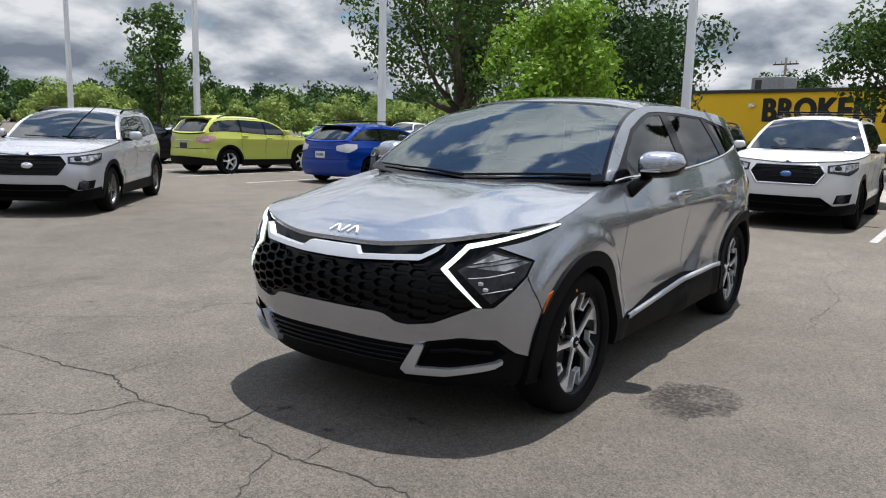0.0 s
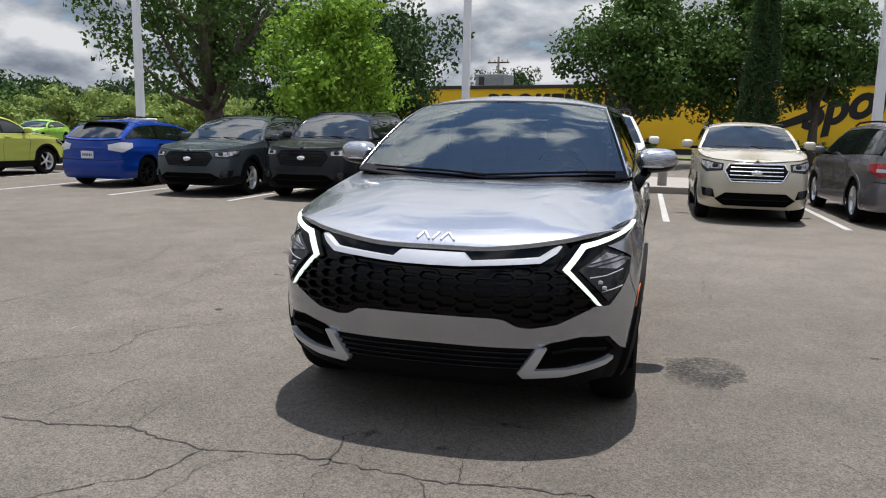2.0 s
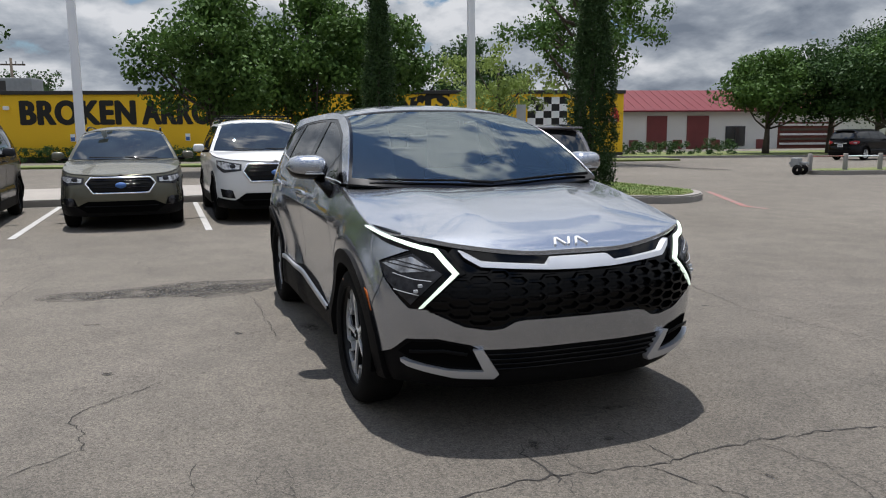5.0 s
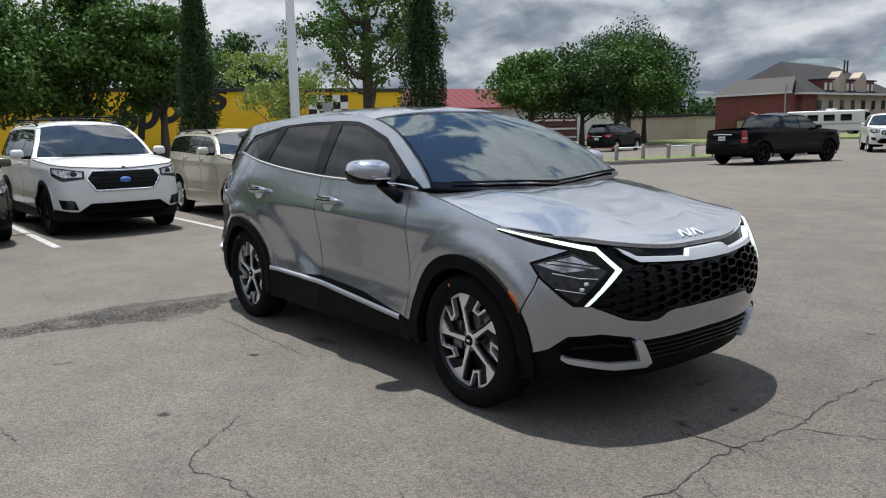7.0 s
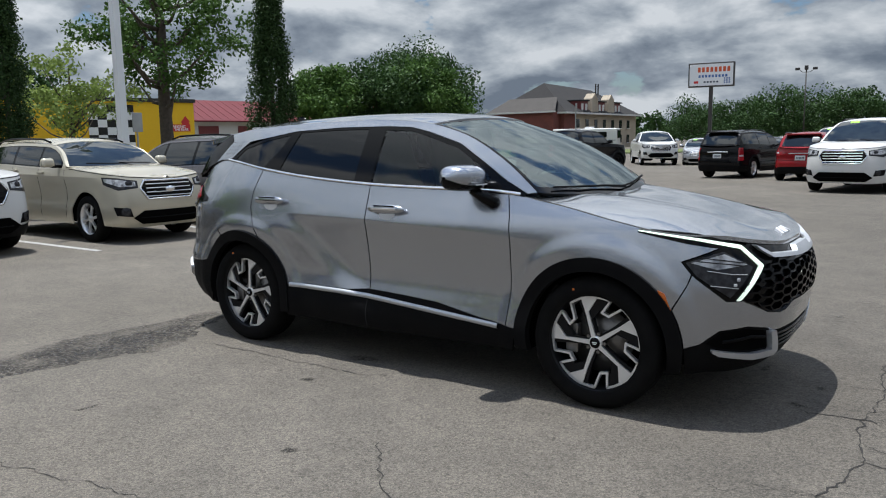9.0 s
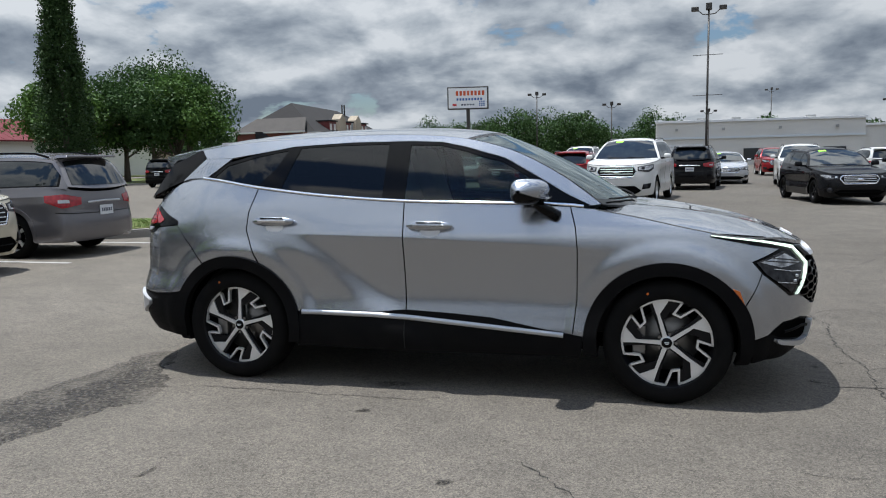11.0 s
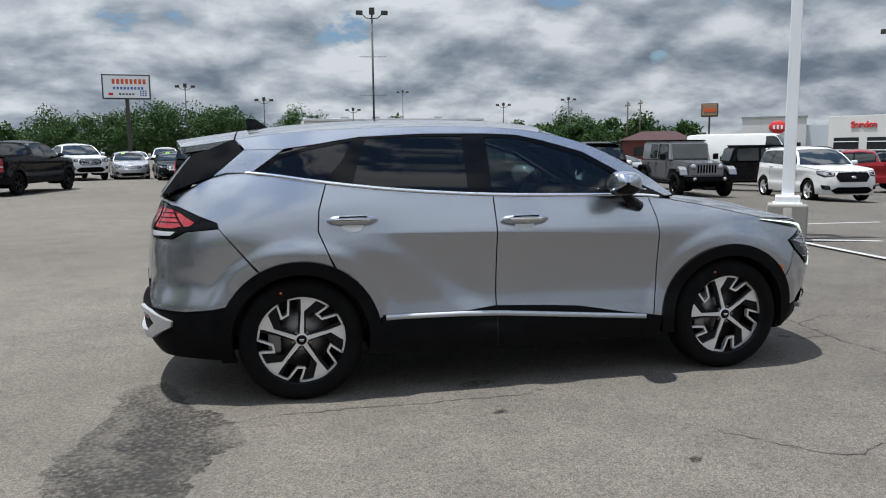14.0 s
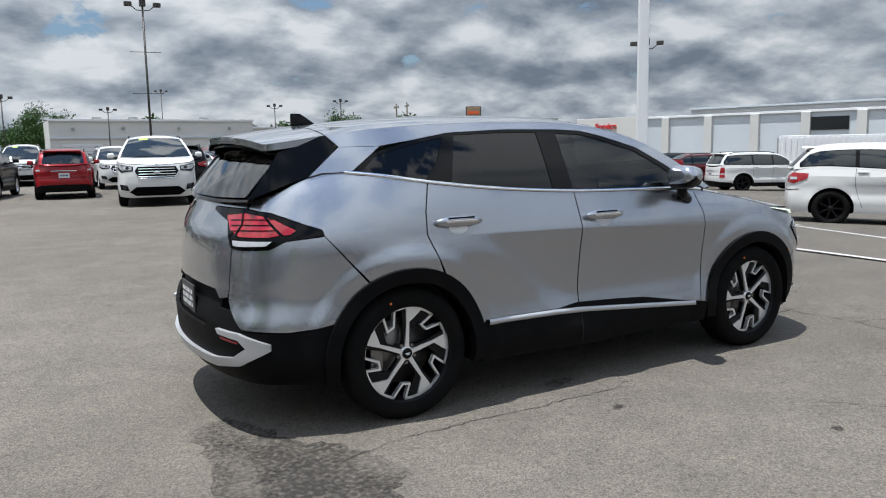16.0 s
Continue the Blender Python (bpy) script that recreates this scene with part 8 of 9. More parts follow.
def service_hall():
    a, b = Vector((60.6, 70.2)), Vector((69.6, 33.0))
    d = (b - a)
    L = d.length
    yaw = math.degrees(math.atan2(d.y, d.x))
    g = -1.1
    root = thing("service_hall", "long pale grey metal service building with white pilasters", "building", pose(a.x, a.y, g, 0, 0, yaw))
    # x along the wall, -y towards the yard
    s = -1
    part("wall", bm_box((L, 0.4, 5.4), (L / 2, 0.2, 2.7)), GREY_WALL, root)
    part("coping", bm_box((L + 0.2, 0.6, 0.25), (L / 2, 0.1, 5.45), 0.03), WHITE_METAL, root)
    for i in range(8):
        part("pilaster", bm_box((0.9, 0.5, 5.35), (1.0 + i * 5.2, -0.12, 2.67), 0.02), WHITE_WALL, root)
    part("upper_hall", bm_box((L * 0.66, 14, 6.3), (L * 0.67, 9.5, 3.15)), WHITE_WALL, root)
    part("upper_coping", bm_box((L * 0.66, 0.3, 0.2), (L * 0.67, 2.45, 6.35)), GREY_WALL, root)
    part("dark_opening", bm_box((4.0, 0.1, 1.3), (29.0, -0.06, 4.2)), DARK_OPENING, root)
    ent = part("entrance_block", bm_box((8.5, 3.0, 5.6), (4.4, -0.4, 2.8), 0.03), WHITE_WALL, root)
    for u in (2.4, 6.4):
        part("entrance_door", bm_box((3.0, 0.1, 3.2), (u, -1.94, 1.65), 0.02), DARK_OPENING, ent)
        for j in range(3):
            part("door_rail", bm_box((3.0, 0.06, 0.10), (u, -2.0, 1.0 + j * 0.9)), WHITE_METAL, ent)
    up = Matrix.Rotation(radians(90), 4, "X")
    text("sign_words", "Service", 0.95, Matrix.Translation((2.9, -1.95, 4.3)) @ up, SIGN_RED, root, "red service lettering", 0.05, 0.03, 0, 3.0)
    # show room with an oval emblem
    sr = thing("show_room", "pale show room block with a red oval emblem", "building", pose(56.9, 82.6, g, 0, 0, -37))
    part("wall", bm_box((7.5, 8, 6.0), (3.4, 4, 3.0), 0.03), WHITE_WALL, sr)
    part("coping", bm_box((7.7, 8.2, 0.2), (3.4, 4, 6.0)), GREY_METAL, sr)
    part("long_wall", bm_box((13, 6, 5.0), (12.5, 6.5, 2.5)), GREY_WALL, sr)
    v, f = lathe([(0.0, -0.10), (0.92, -0.10), (1.0, -0.04), (1.0, 0.0)], 36)
    e = link_mesh("emblem", [(x * 1.05, y, z * 0.78) for x, y, z in v], f, SIGN_RED, sr, "red oval emblem", m=Matrix.Translation((3.9, -0.01, 4.75)))
    for k in (-0.45, 0.0, 0.45):
        part("emblem_bar", bm_box((0.26, 0.03, 0.5), (k, -0.12, 0)), SIGN_WHITE, e)
    part("window", bm_box((6.0, 0.1, 2.6), (3.6, -0.05, 1.5)), DARK_OPENING, sr)


service_hall()


def container():
    root = thing("shipping_container", "white corrugated shipping container in the yard", "container", pose(40.5, 22.0, float(ground_z(40, 22)), 0, 0, -52))
    part("body", bm_box((9.0, 2.4, 2.55), (0, 0, 1.35), 0.03), WHITE_METAL, root)
    for i in range(28):
        part("rib", bm_box((0.14, 0.05, 2.3), (-4.3 + i * 0.32, -1.22, 1.35), 0.01), WHITE_METAL, root)
    for s in (-1, 1):
        part("door", bm_box((0.06, 1.1, 2.3), (-4.53, s * 0.57, 1.35), 0.01), WHITE_METAL, root)
        part("lock_rod", bm_rod((-4.6, s * 0.3, 0.25), (-4.6, s * 0.3, 2.5), 0.025), GREY_METAL, root)


container()

# ---- poles, masts, signs ----
def lot_pole(x, y, h=7.0, base=0.75, label="tall white lot light pole on a concrete base", r=0.095, g=0.0, turn=0):
    root = thing("light_pole", label, "light pole", pose(x, y, g, 0, 0, turn), "lot light poles")
    v, f = lathe([(0.0, base), (0.27, base), (0.30, base - 0.03), (0.30, 0.0)], 20, "z")
    link_mesh("concrete_base", v, f, CONCRETE, root)
    part("base_plate", bm_box((0.42, 0.42, 0.04), (0, 0, base + 0.02), 0.008), WHITE_METAL, root)
    part("pole", bm_box((2 * r, 2 * r, h - base), (0, 0, (h + base) / 2), 0.012, 0.8), WHITE_METAL, root)
    for s in (-1, 1):
        arm = part("arm", bm_box((0.5, 0.06, 0.06), (s * 0.28, 0, h - 0.1), 0.01), WHITE_METAL, root)
        part("lamp_head", bm_box((0.62, 0.36, 0.09), (s * 0.78, 0, h - 0.08), 0.03), GREY_METAL, arm)
    return root


for y in (-31.0, -22.0, -12.9, -3.5, 5.8):
    lot_pole(-13.3, y, 7.0, 0.55, g=0.13)
lp = lot_pole(6.34, 5.25, 7.4, 0.52, "white square light pole on a broad square concrete foot", 0.09, turn=-35)
part("footing", bm_box((0.58, 0.58, 0.54), (0, 0, 0.27), 0.03), CONCRETE, lp)
part("pole_shoe", bm_box((0.36, 0.36, 0.13), (0, 0, 0.605), 0.02), WHITE_METAL, lp)


def mast(x, y, h, label="tall dark floodlight mast", r=0.075, scale=1.0, arms=True):
    g = float(ground_z(x, y))
    root = thing("light_mast", label, "light mast", pose(x, y, g, 0, 0, math.degrees(math.atan2(y + 5, x)) - 90), "floodlight masts")
    h -= g
    part("pole", bm_rod((0, 0, 0), (0, 0, h - 0.4), r, r * 0.75, 10), DARK_METAL, root, smooth=True)
    part("top_box", bm_box((0.34, 0.34, 0.40), (0, 0, h - 0.30), 0.03), DARK_METAL, root)
    for s in (-1, 1):
        a = part("arm", bm_tube([(0, 0, h - 0.75), (s * 0.35, 0, h - 0.72), (s * 0.6, 0, h - 0.5)], 0.03, 6), DARK_METAL, root)
        part("floodlight", bm_box((0.42, 0.34, 0.24), (s * 0.78, 0, h - 0.40), 0.04), DARK_METAL, a, m=None)
    if arms:
        for z in (0.70, 0.47):
            part("cross_arm", bm_rod((-0.85, 0, h * z), (0.85, 0, h * z), 0.018, n=6), DARK_METAL, root)
    return root


mast(4.42, 43.1, 10.25)
mast(31.5, 30.5, 7.9, arms=False)
mast(35.8, 90, 8.0, arms=False)
mast(27.5, 92, 7.4, arms=False)
mast(18.9, 122, 11.2, arms=False)
mast(8.0, 95, 6.9, arms=False)
mast(-10.8, 77.6, 8.4, arms=False)
mast(-3.0, 80.0, 7.2, arms=False)


def shop_sign():
    root = thing("roadside_sign", "white roadside sign on a dark pole with faded lettering", "sign", pose(-10.1, 42.5, 0, 0, 0, 8))
    part("pole", bm_box((0.22, 0.22, 4.6), (0, 0, 2.3), 0.02), DARK_METAL, root)
    part("cabinet", bm_box((2.62, 0.35, 1.42), (0, 0, 5.18), 0.03), DARK_METAL, root)
    fc = part("face", bm_box((2.46, 0.02, 1.26), (0, -0.18, 5.18)), SIGN_WHITE, root)
    bars(fc, (0.15, -0.193, 5.48), 1.9, 0.42, (1, 0, 0), (0, 0, 1), SIGN_ORANGE, 1, 8)
    bars(fc, (0.1, -0.193, 5.10), 1.7, 0.22, (1, 0, 0), (0, 0, 1), SIGN_BLUE, 1, 9)
    bars(fc, (-0.85, -0.193, 4.76), 0.4, 0.2, (1, 0, 0), (0, 0, 1), SIGN_RED, 1, 1)
    bars(fc, (0.0, -0.193, 4.76), 0.9, 0.14, (1, 0, 0), (0, 0, 1), INK, 1, 5)
    bars(fc, (0.9, -0.193, 4.82), 0.4, 0.36, (1, 0, 0), (0, 0, 1), SIGN_BLUE, 3, 3)


shop_sign()


def post_sign(x, y, h, label, material, w=0.32, hh=0.5):
    root = thing("post_sign", label, "sign", pose(x, y, 0, 0, 0, 90))
    part("post", bm_rod((0, 0, 0), (0, 0, h), 0.03), GREY_METAL, root)
    part("plate", bm_box((w, 0.02, hh), (0, -0.04, h - hh / 2), 0.005), material, root)


post_sign(-19.4, 10.2, 2.55, "grey metal sign on a steel post seen from behind", GREY_METAL, 0.36, 0.62)
post_sign(-12.9, 29.6, 3.2, "thin steel post at the drive", GREY_METAL, 0.12, 0.3)
thin = thing("thin_pole", "thin dark steel pole behind the pear trees", "pole", pose(-30, 3.6, 0))
part("pole", bm_rod((0, 0, 0), (0, 0, 8.2), 0.06, 0.045), DARK_METAL, thin)


def utility_pole(x, y, h):
    root = thing("utility_pole", "weathered timber utility pole with a crossarm", "utility pole", pose(x, y, 0, 0, 0, 80))
    part("pole", bm_rod((0, 0, 0), (0, 0, h), 0.16, 0.11), WOOD, root, smooth=True)
    part("crossarm", bm_box((2.4, 0.12, 0.14), (0, 0, h - 0.6)), WOOD, root)
    for k in (-1.0, -0.4, 0.4, 1.0):
        part("insulator", bm_rod((k, 0, h - 0.53), (k, 0, h - 0.3), 0.05), GREY_METAL, root)


utility_pole(-75, -14.5, 8.9)
utility_pole(-70, 42.0, 9.2)
utility_pole(49, 100, 8.0)
utility_pole(57, 112, 9.0)

diner = thing("diner", "low dark brick diner with a dull red hipped roof", "building", pose(47.4, 87.7, float(ground_z(47.4, 87.7)), 0, 0, -30))
part("wall", bm_box((9.0, 6.0, 2.9), (0, 3, 1.45), 0.02), BRICK, diner)
part("window", bm_box((6.0, 0.1, 1.2), (0, -0.02, 1.4)), DARK_OPENING, diner)
link_mesh("roof", [(-4.9, -0.4, 2.9), (4.9, -0.4, 2.9), (4.9, 6.4, 2.9), (-4.9, 6.4, 2.9), (-2.2, 3, 4.1), (2.2, 3, 4.1)], [(0, 1, 5, 4), (1, 2, 5), (2, 3, 4, 5), (3, 0, 4)], ROOF_RED, diner, smooth=False)
rs_ = thing("pole_sign", "tan and brown restaurant sign on a dark pole", "sign", pose(53.0, 84.5, float(ground_z(53, 84.5)), 0, 0, -32))
part("pole", bm_rod((0, 0, 0), (0, 0, 6.2), 0.14, 0.12), DARK_METAL, rs_)
face_ = part("cabinet", bm_box((2.1, 0.28, 1.75), (0, 0, 6.7), 0.13), WOOD, rs_)
part("sign_face", bm_box((1.78, 0.05, 1.42), (0, -0.15, 6.72), 0.02), SIGN_TAN, face_)
part("sign_band", bm_box((1.5, 0.03, 0.42), (0, -0.19, 6.7)), SIGN_ORANGE, face_)
# posts with a pipe rail, and a wheeled cart at its end
rl = thing("pipe_rail", "low white and grey pipe rail on short posts", "rail")
prev = None
for i in range(7):
    p = Vector((-15.85 + 0.27 * i, 20.0 + i * 1.38, 0.13))
    v, f = lathe([(0.0, 0.62), (0.065, 0.62), (0.085, 0.59), (0.085, 0.0)], 14, "z")
    post = link_mesh("post", v, f, CONCRETE, rl, m=Matrix.Translation(p))
    if prev is not None:
        part("pipe", bm_rod(prev + Vector((0, 0, 0.52)), p + Vector((0, 0, 0.52)), 0.022), RED_PAINT if i % 2 else WHITE_METAL, rl)
    prev = p
ct = thing("gate_cart", "small two-wheeled gate dolly at the rail", "cart", pose(-15.8, 19.45, 0, 0, 0, 20))
part("frame", bm_box((0.7, 0.10, 0.10), (0, 0, 0.42), 0.02), GREY_METAL, ct)
part("box", bm_box((0.3, 0.3, 0.34), (-0.1, 0, 0.44), 0.03), GREY_METAL, ct)
for s in (-1, 1):
    v, f = lathe([(0.05, -0.05), (0.17, -0.05), (0.19, 0.0), (0.17, 0.05), (0.05, 0.05)], 18)
    link_mesh("wheel", v, f, RUBBER, ct, m=Matrix.Translation((0.05, s * 0.22, 0.19)))
bo = thing("bollard", "short pale concrete bollard on the pavement", "bollard", pose(-13.6, 1.35, 0.14))
v, f = lathe([(0.0, 0.56), (0.06, 0.55), (0.10, 0.50), (0.11, 0.46), (0.11, 0.0)], 20, "z")
link_mesh("post", v, f, CONCRETE, bo)

# ---- trees ----
tree("young tree with bright yellow-green leaves behind the parking row", -14.6, -7.6, 5.3, 2.0, 0.5, LEAF_BRIGHT, 5, 60, 190, 0.15, 0.09, "egg", spread=0.40)
tree("large spreading old tree with gaps in its dark crown", -24.5, -17.3, 12.0, 6.0, 2.6, LEAF_MID, 7, 95, 190, 0.22, 0.42, "open", (0.2, 0.8), spread=0.26, limbs=26)
tree("dense dark green tree beside the yellow shop", -33.0, -13.0, 8.6, 4.3, 0.6, LEAF_DARK, 8, 70, 200, 0.26, 0.25, spread=0.4)
tree("dense dark green tree beside the yellow shop", -34.5, -18.5, 8.0, 4.0, 0.6, LEAF_DARK, 28, 60, 170, 0.26, 0.25, spread=0.4)
tree("slim young tree with an open light crown", -14.2, -25.7, 6.5, 2.0, 0.9, LEAF_MID, 9, 60, 110, 0.17, 0.09, "egg", spread=0.30)
tree("bushy pear tree before the yellow shop", -27.5, 0.2, 7.6, 3.1, 1.9, LEAF_MID, 11, 80, 230, 0.20, 0.20, "egg", spread=0.36)
tree("bushy pear tree before the yellow shop", -29.0, 4.6, 7.9, 2.9, 1.9, LEAF_MID, 12, 80, 220, 0.20, 0.20, "egg", spread=0.36)
tree("bushy pear tree before the yellow shop", -28.2, 7.4, 6.8, 2.4, 2.7, LEAF_MID, 13, 66, 220, 0.20, 0.18, "egg", spread=0.36)
cypress("tall narrow dark cypress beside the parking row", -13.6, 3.4, 5.9, 0.62, 14)
cypress("tall narrow dark cypress on the grass island", -10.04, 7.45, 5.7, 0.76, 15)
tree("tall old tree with a rugged trunk and thin crown", -30.0, 18.9, 10.5, 4.2, 3.6, LEAF_MID, 16, 72, 120, 0.21, 0.33, "open", (0, 0.3), spread=0.22, limbs=24, fork=0.35)
tree("small light green tree near the yellow shop", -31.0, 14.6, 6.2, 2.9, 2.2, LEAF_WILLOW, 17, 44, 110, 0.17, 0.12, "open", spread=0.26)
tree("dark broad tree behind the yellow shop", -62, 26, 10.5, 4.5, 1.5, LEAF_DARK, 18, 60, 150, 0.34, 0.25, spread=0.38)
tree("dark broad tree behind the yellow shop", -90, -16, 9.0, 4.5, 1.5, LEAF_DARK, 19, 50, 130, 0.36, 0.25, spread=0.38)
for i, (x, y, h, r) in enumerate(((-37.2, 37.9, 7.2, 3.6), (-35.6, 42.0, 7.5, 3.8), (-35.0, 49.0, 8.2, 4.2), (-42.0, 54.0, 10.5, 5.0), (-33.0, 44.5, 7.7, 3.4))):
    tree("round dense evergreen tree on the lawn", x, y, h, r, 2.3, LEAF_MID if i in (0, 4) else LEAF_DARK, 40 + i, 80, 200, 0.24, 0.2, spread=0.36, base=0.1)
for i, (x, y, h, r, mt) in enumerate(((-8.5, 96, 8.5, 4.5, LEAF_MID), (-16, 99, 8.8, 4.8, LEAF_DARK), (0.5, 118, 9.0, 5.0, LEAF_MID), (-27, 120, 9.0, 4.5, LEAF_DARK), (38, 94, 7.0, 4.5, LEAF_MID),
                                      (26, 64, 4.6, 1.8, LEAF_MID), (-76, 96, 11, 6, LEAF_DARK), (-70, 90, 9, 5, LEAF_MID), (-36, 125, 9.5, 5, LEAF_DARK))):
    tree("far broad-leaved tree beyond the car lot", x, y, h * 0.82, r, 0.6, LEAF_DARK, 60 + i, 44, 210, 0.30, 0.2, spread=0.40, limbs=5)
woods("hazy wooded hillside on the horizon", -165, -100, 190, 330, 7, 14, 260, LEAF_DARK, 70, 1.1, 170)
woods("belt of pale green willows and scrub", -158, -98, 58, 85, 2.6, 4.3, 110, LEAF_WILLOW, 71, 0.30, 300)
woods("belt of mixed green trees behind the scrub", -160, -98, 95, 150, 4, 6.5, 120, LEAF_MID, 72, 0.5, 220)
woods("far tree line beyond the shop", 140, 195, 130, 220, 5, 8, 90, LEAF_MID, 73, 0.8, 130)
woods("far tree line beyond the car lot", 60, 135, 150, 260, 5, 9, 170, LEAF_DARK, 74, 0.9, 130)
woods("far tree line beyond the service hall", -20, 62, 190, 300, 3.5, 5.5, 110, LEAF_MID, 75, 1.0, 110)


# ---- parked vehicles ----
W_PAINT = paint("white car paint", (0.60, 0.60, 0.585))
SILVER2 = paint("pale silver paint", (0.50, 0.51, 0.53), 0.6)
GREY_DK = paint("dark grey paint", (0.020, 0.021, 0.024), 0.2)
GREY_JEEP = paint("gunmetal paint", (0.23, 0.232, 0.24), 0.5)
GREY_BLUE = paint("slate grey paint", (0.045, 0.058, 0.064), 0.25)
OLIVE = paint("olive grey paint", (0.105, 0.100, 0.072), 0.4)
GOLD = paint("pale gold paint", (0.52, 0.48, 0.38), 0.4)
GREY_WARM = paint("warm grey paint", (0.165, 0.158, 0.165), 0.5)
BLUE = paint("bright blue paint", (0.003, 0.035, 0.24), 0.1)
LIME = paint("pale lime paint", (0.46, 0.50, 0.10), 0.1)
BLACKP = paint("black car paint", (0.005, 0.005, 0.006))
REDP = paint("red car paint", (0.26, 0.012, 0.016), 0.2)
MAROONP = paint("maroon car paint", (0.10, 0.012, 0.018), 0.3)
GREENP = paint("bright green paint", (0.25, 0.50, 0.05))
ROW = "cars in the kerbside parking row"
G = lambda x, y, yaw=0: pose(x, y, float(ground_z(x, y)), 0, 0, yaw)
vehicle("slate grey crossover with black cladding and roof rails", G(-9.68, -7.64, 1), "crossover", GREY_BLUE, ALLOY, 5, group=ROW, grille="dark", plate=False)
vehicle("dark grey sport utility car with black grille", G(-9.86, -5.33, 1), "suv", GREY_DK, DARK_ALLOY, 5, group=ROW, grille="dark", plate=False)
vehicle("olive grey wagon with chrome grille surround", G(-9.88, -2.46, 0), "wagon", OLIVE, DARK_ALLOY, 5, group=ROW, grille="badge", plate=False)
vehicle("large white sport utility car with black roof bars", G(-10.1, -0.08, 1), "big_suv", W_PAINT, DARK_ALLOY, 5, group=ROW, grille="badge", roofbars=True, plate=False)
vehicle("pale gold sport utility car with chrome grille", G(-9.42, 2.64, -1), "suv", GOLD, ALLOY, 6, cladding=False, group=ROW, H=1.62, w=0.845, plate=False)
vehicle("warm grey wagon parked nose in at the kerb", G(-9.77, 5.15, 181), "wagon", GREY_WARM, ALLOY, 5, group=ROW, trim=GREY_WARM, tail="wide")
vehicle("bright blue hatchback parked nose in at the kerb", G(-10.56, -10.65, 180), "hatch", BLUE, DARK_ALLOY, 8, cladding=False, rails=False, roofbars=True, group=ROW, lens=LENS_WHITE)
vehicle("pale lime crossover parked nose in at the kerb", G(-10.1, -15.35, 180), "crossover", LIME, ALLOY, 5, group=ROW, lens=LENS_PINK, plate_mat=PLATE_DARK)
yard_car = vehicle("silver crossover parked across the yard with one wiper raised", G(-2.15, -10.1, 42.7), "crossover", SILVER2, STEEL, 5, grille="dark", plate=False)
part("raised_wiper", bm_tube([(0.94, 0.10, 1.10), (0.86, 0.30, 1.38), (0.62, 0.52, 1.66)], [0.012, 0.010, 0.007], 6), BLACK_PLASTIC, yard_car, "black wiper arm lifted off the glass")
# left and far left
vehicle("black coupe parked beyond the lime car", G(-9.7, -20.4, 178), "sedan", BLACKP, DARK_ALLOY, 5, cladding=False, rails=False)
vehicle("dark grey sedan in the far parking row", G(-10.0, -23.4, 0), "sedan", GREY_DK, ALLOY, 5, cladding=False, rails=False)
vehicle("white sedan at the edge of the yard", G(-2.6, -18.6, 60), "sedan", W_PAINT, ALLOY, 5, cladding=False, rails=False)
vehicle("silver sedan at the edge of the yard", G(-1.0, -22.0, 60), "sedan", SILVER2, ALLOY, 5, cladding=False, rails=False)
for i, (x, y, yaw, k, b, d) in enumerate(((-30, -38, 20, "sedan", REDP, "red"), (-33, -34.5, 15, "sedan", GREENP, "bright green"), (-36, -30, 15, "suv", W_PAINT, "white"), (-27, -41.5, 20, "sedan", SILVER2, "silver"), (-24, -46, 10, "suv", BLACKP, "black"), (-38.5, -25.5, 10, "sedan", W_PAINT, "white"))):
    vehicle("small far %s car in the lower car park" % d, G(x, y, yaw), k, b, cladding=False, rails=False, detail=0.14)
# the drive and beyond
vehicle("black sport utility car leaving along the drive", G(-27.5, 36.0, 100), "suv", BLACKP, ALLOY, 5)
vehicle("black pickup truck parked across the drive", G(-10.9, 25.2, 80), "pickup", BLACKP, DARK_ALLOY, 6, rails=False, category="pickup truck", bed=LINER, tail="tall", name="pickup_truck")
vehicle("white pickup truck at the far side of the lot", G(-12.2, 38.6, -62), "pickup", W_PAINT, ALLOY, 6, cladding=False, rails=False, category="pickup truck", bed=LINER, tail="tall", name="pickup_truck", plate=False)
vehicle("grey sedan with a green price sticker", G(-9.6, 39.0, -75), "sedan", SILVER2, ALLOY, 5, cladding=False, rails=False, sticker=True, plate=False)
vehicle("black sedan with a green price sticker", G(-7.0, 36.8, -78), "sedan", BLACKP, ALLOY, 5, cladding=False, rails=False, sticker=True, plate=False)
vehicle("black sport utility car seen from behind", G(-4.0, 25.6, 78), "suv", BLACKP, ALLOY, 5, tail="tall")
vehicle("large white sport utility truck with a price sticker", G(0.68, 19.2, -99), "big_suv", W_PAINT, ALLOY, 6, H=1.93, L=5.2, w=1.01, r=0.39, zn=1.16, cowl=(0.98, 1.28), rg=(-2.45, 1.32), zt=1.2, belt1=1.3, cladding=False, sticker=True, plate=False)
vehicle("red compact crossover seen from behind", G(-1.45, 24.2, 86), "crossover", REDP, DARK_ALLOY, 5, L=4.13, wb=2.53, w=0.88, rg=(-1.82, 1.10), rt=-1.55)
vehicle("white sport utility truck in the sales row", G(-2.4, 36.5, -95), "big_suv", W_PAINT, ALLOY, 6, H=1.9, cladding=False, sticker=True, plate=False)
vehicle("black hatchback with a green price sticker", G(6.25, 18.9, -82), "hatch", BLACKP, DARK_ALLOY, 5, cladding=False, rails=False, sticker=True, H=1.52, plate=False)
vehicle("black minivan seen from behind", G(9.8, 21.9, 84), "minivan", BLACKP, ALLOY, 7, cladding=False)
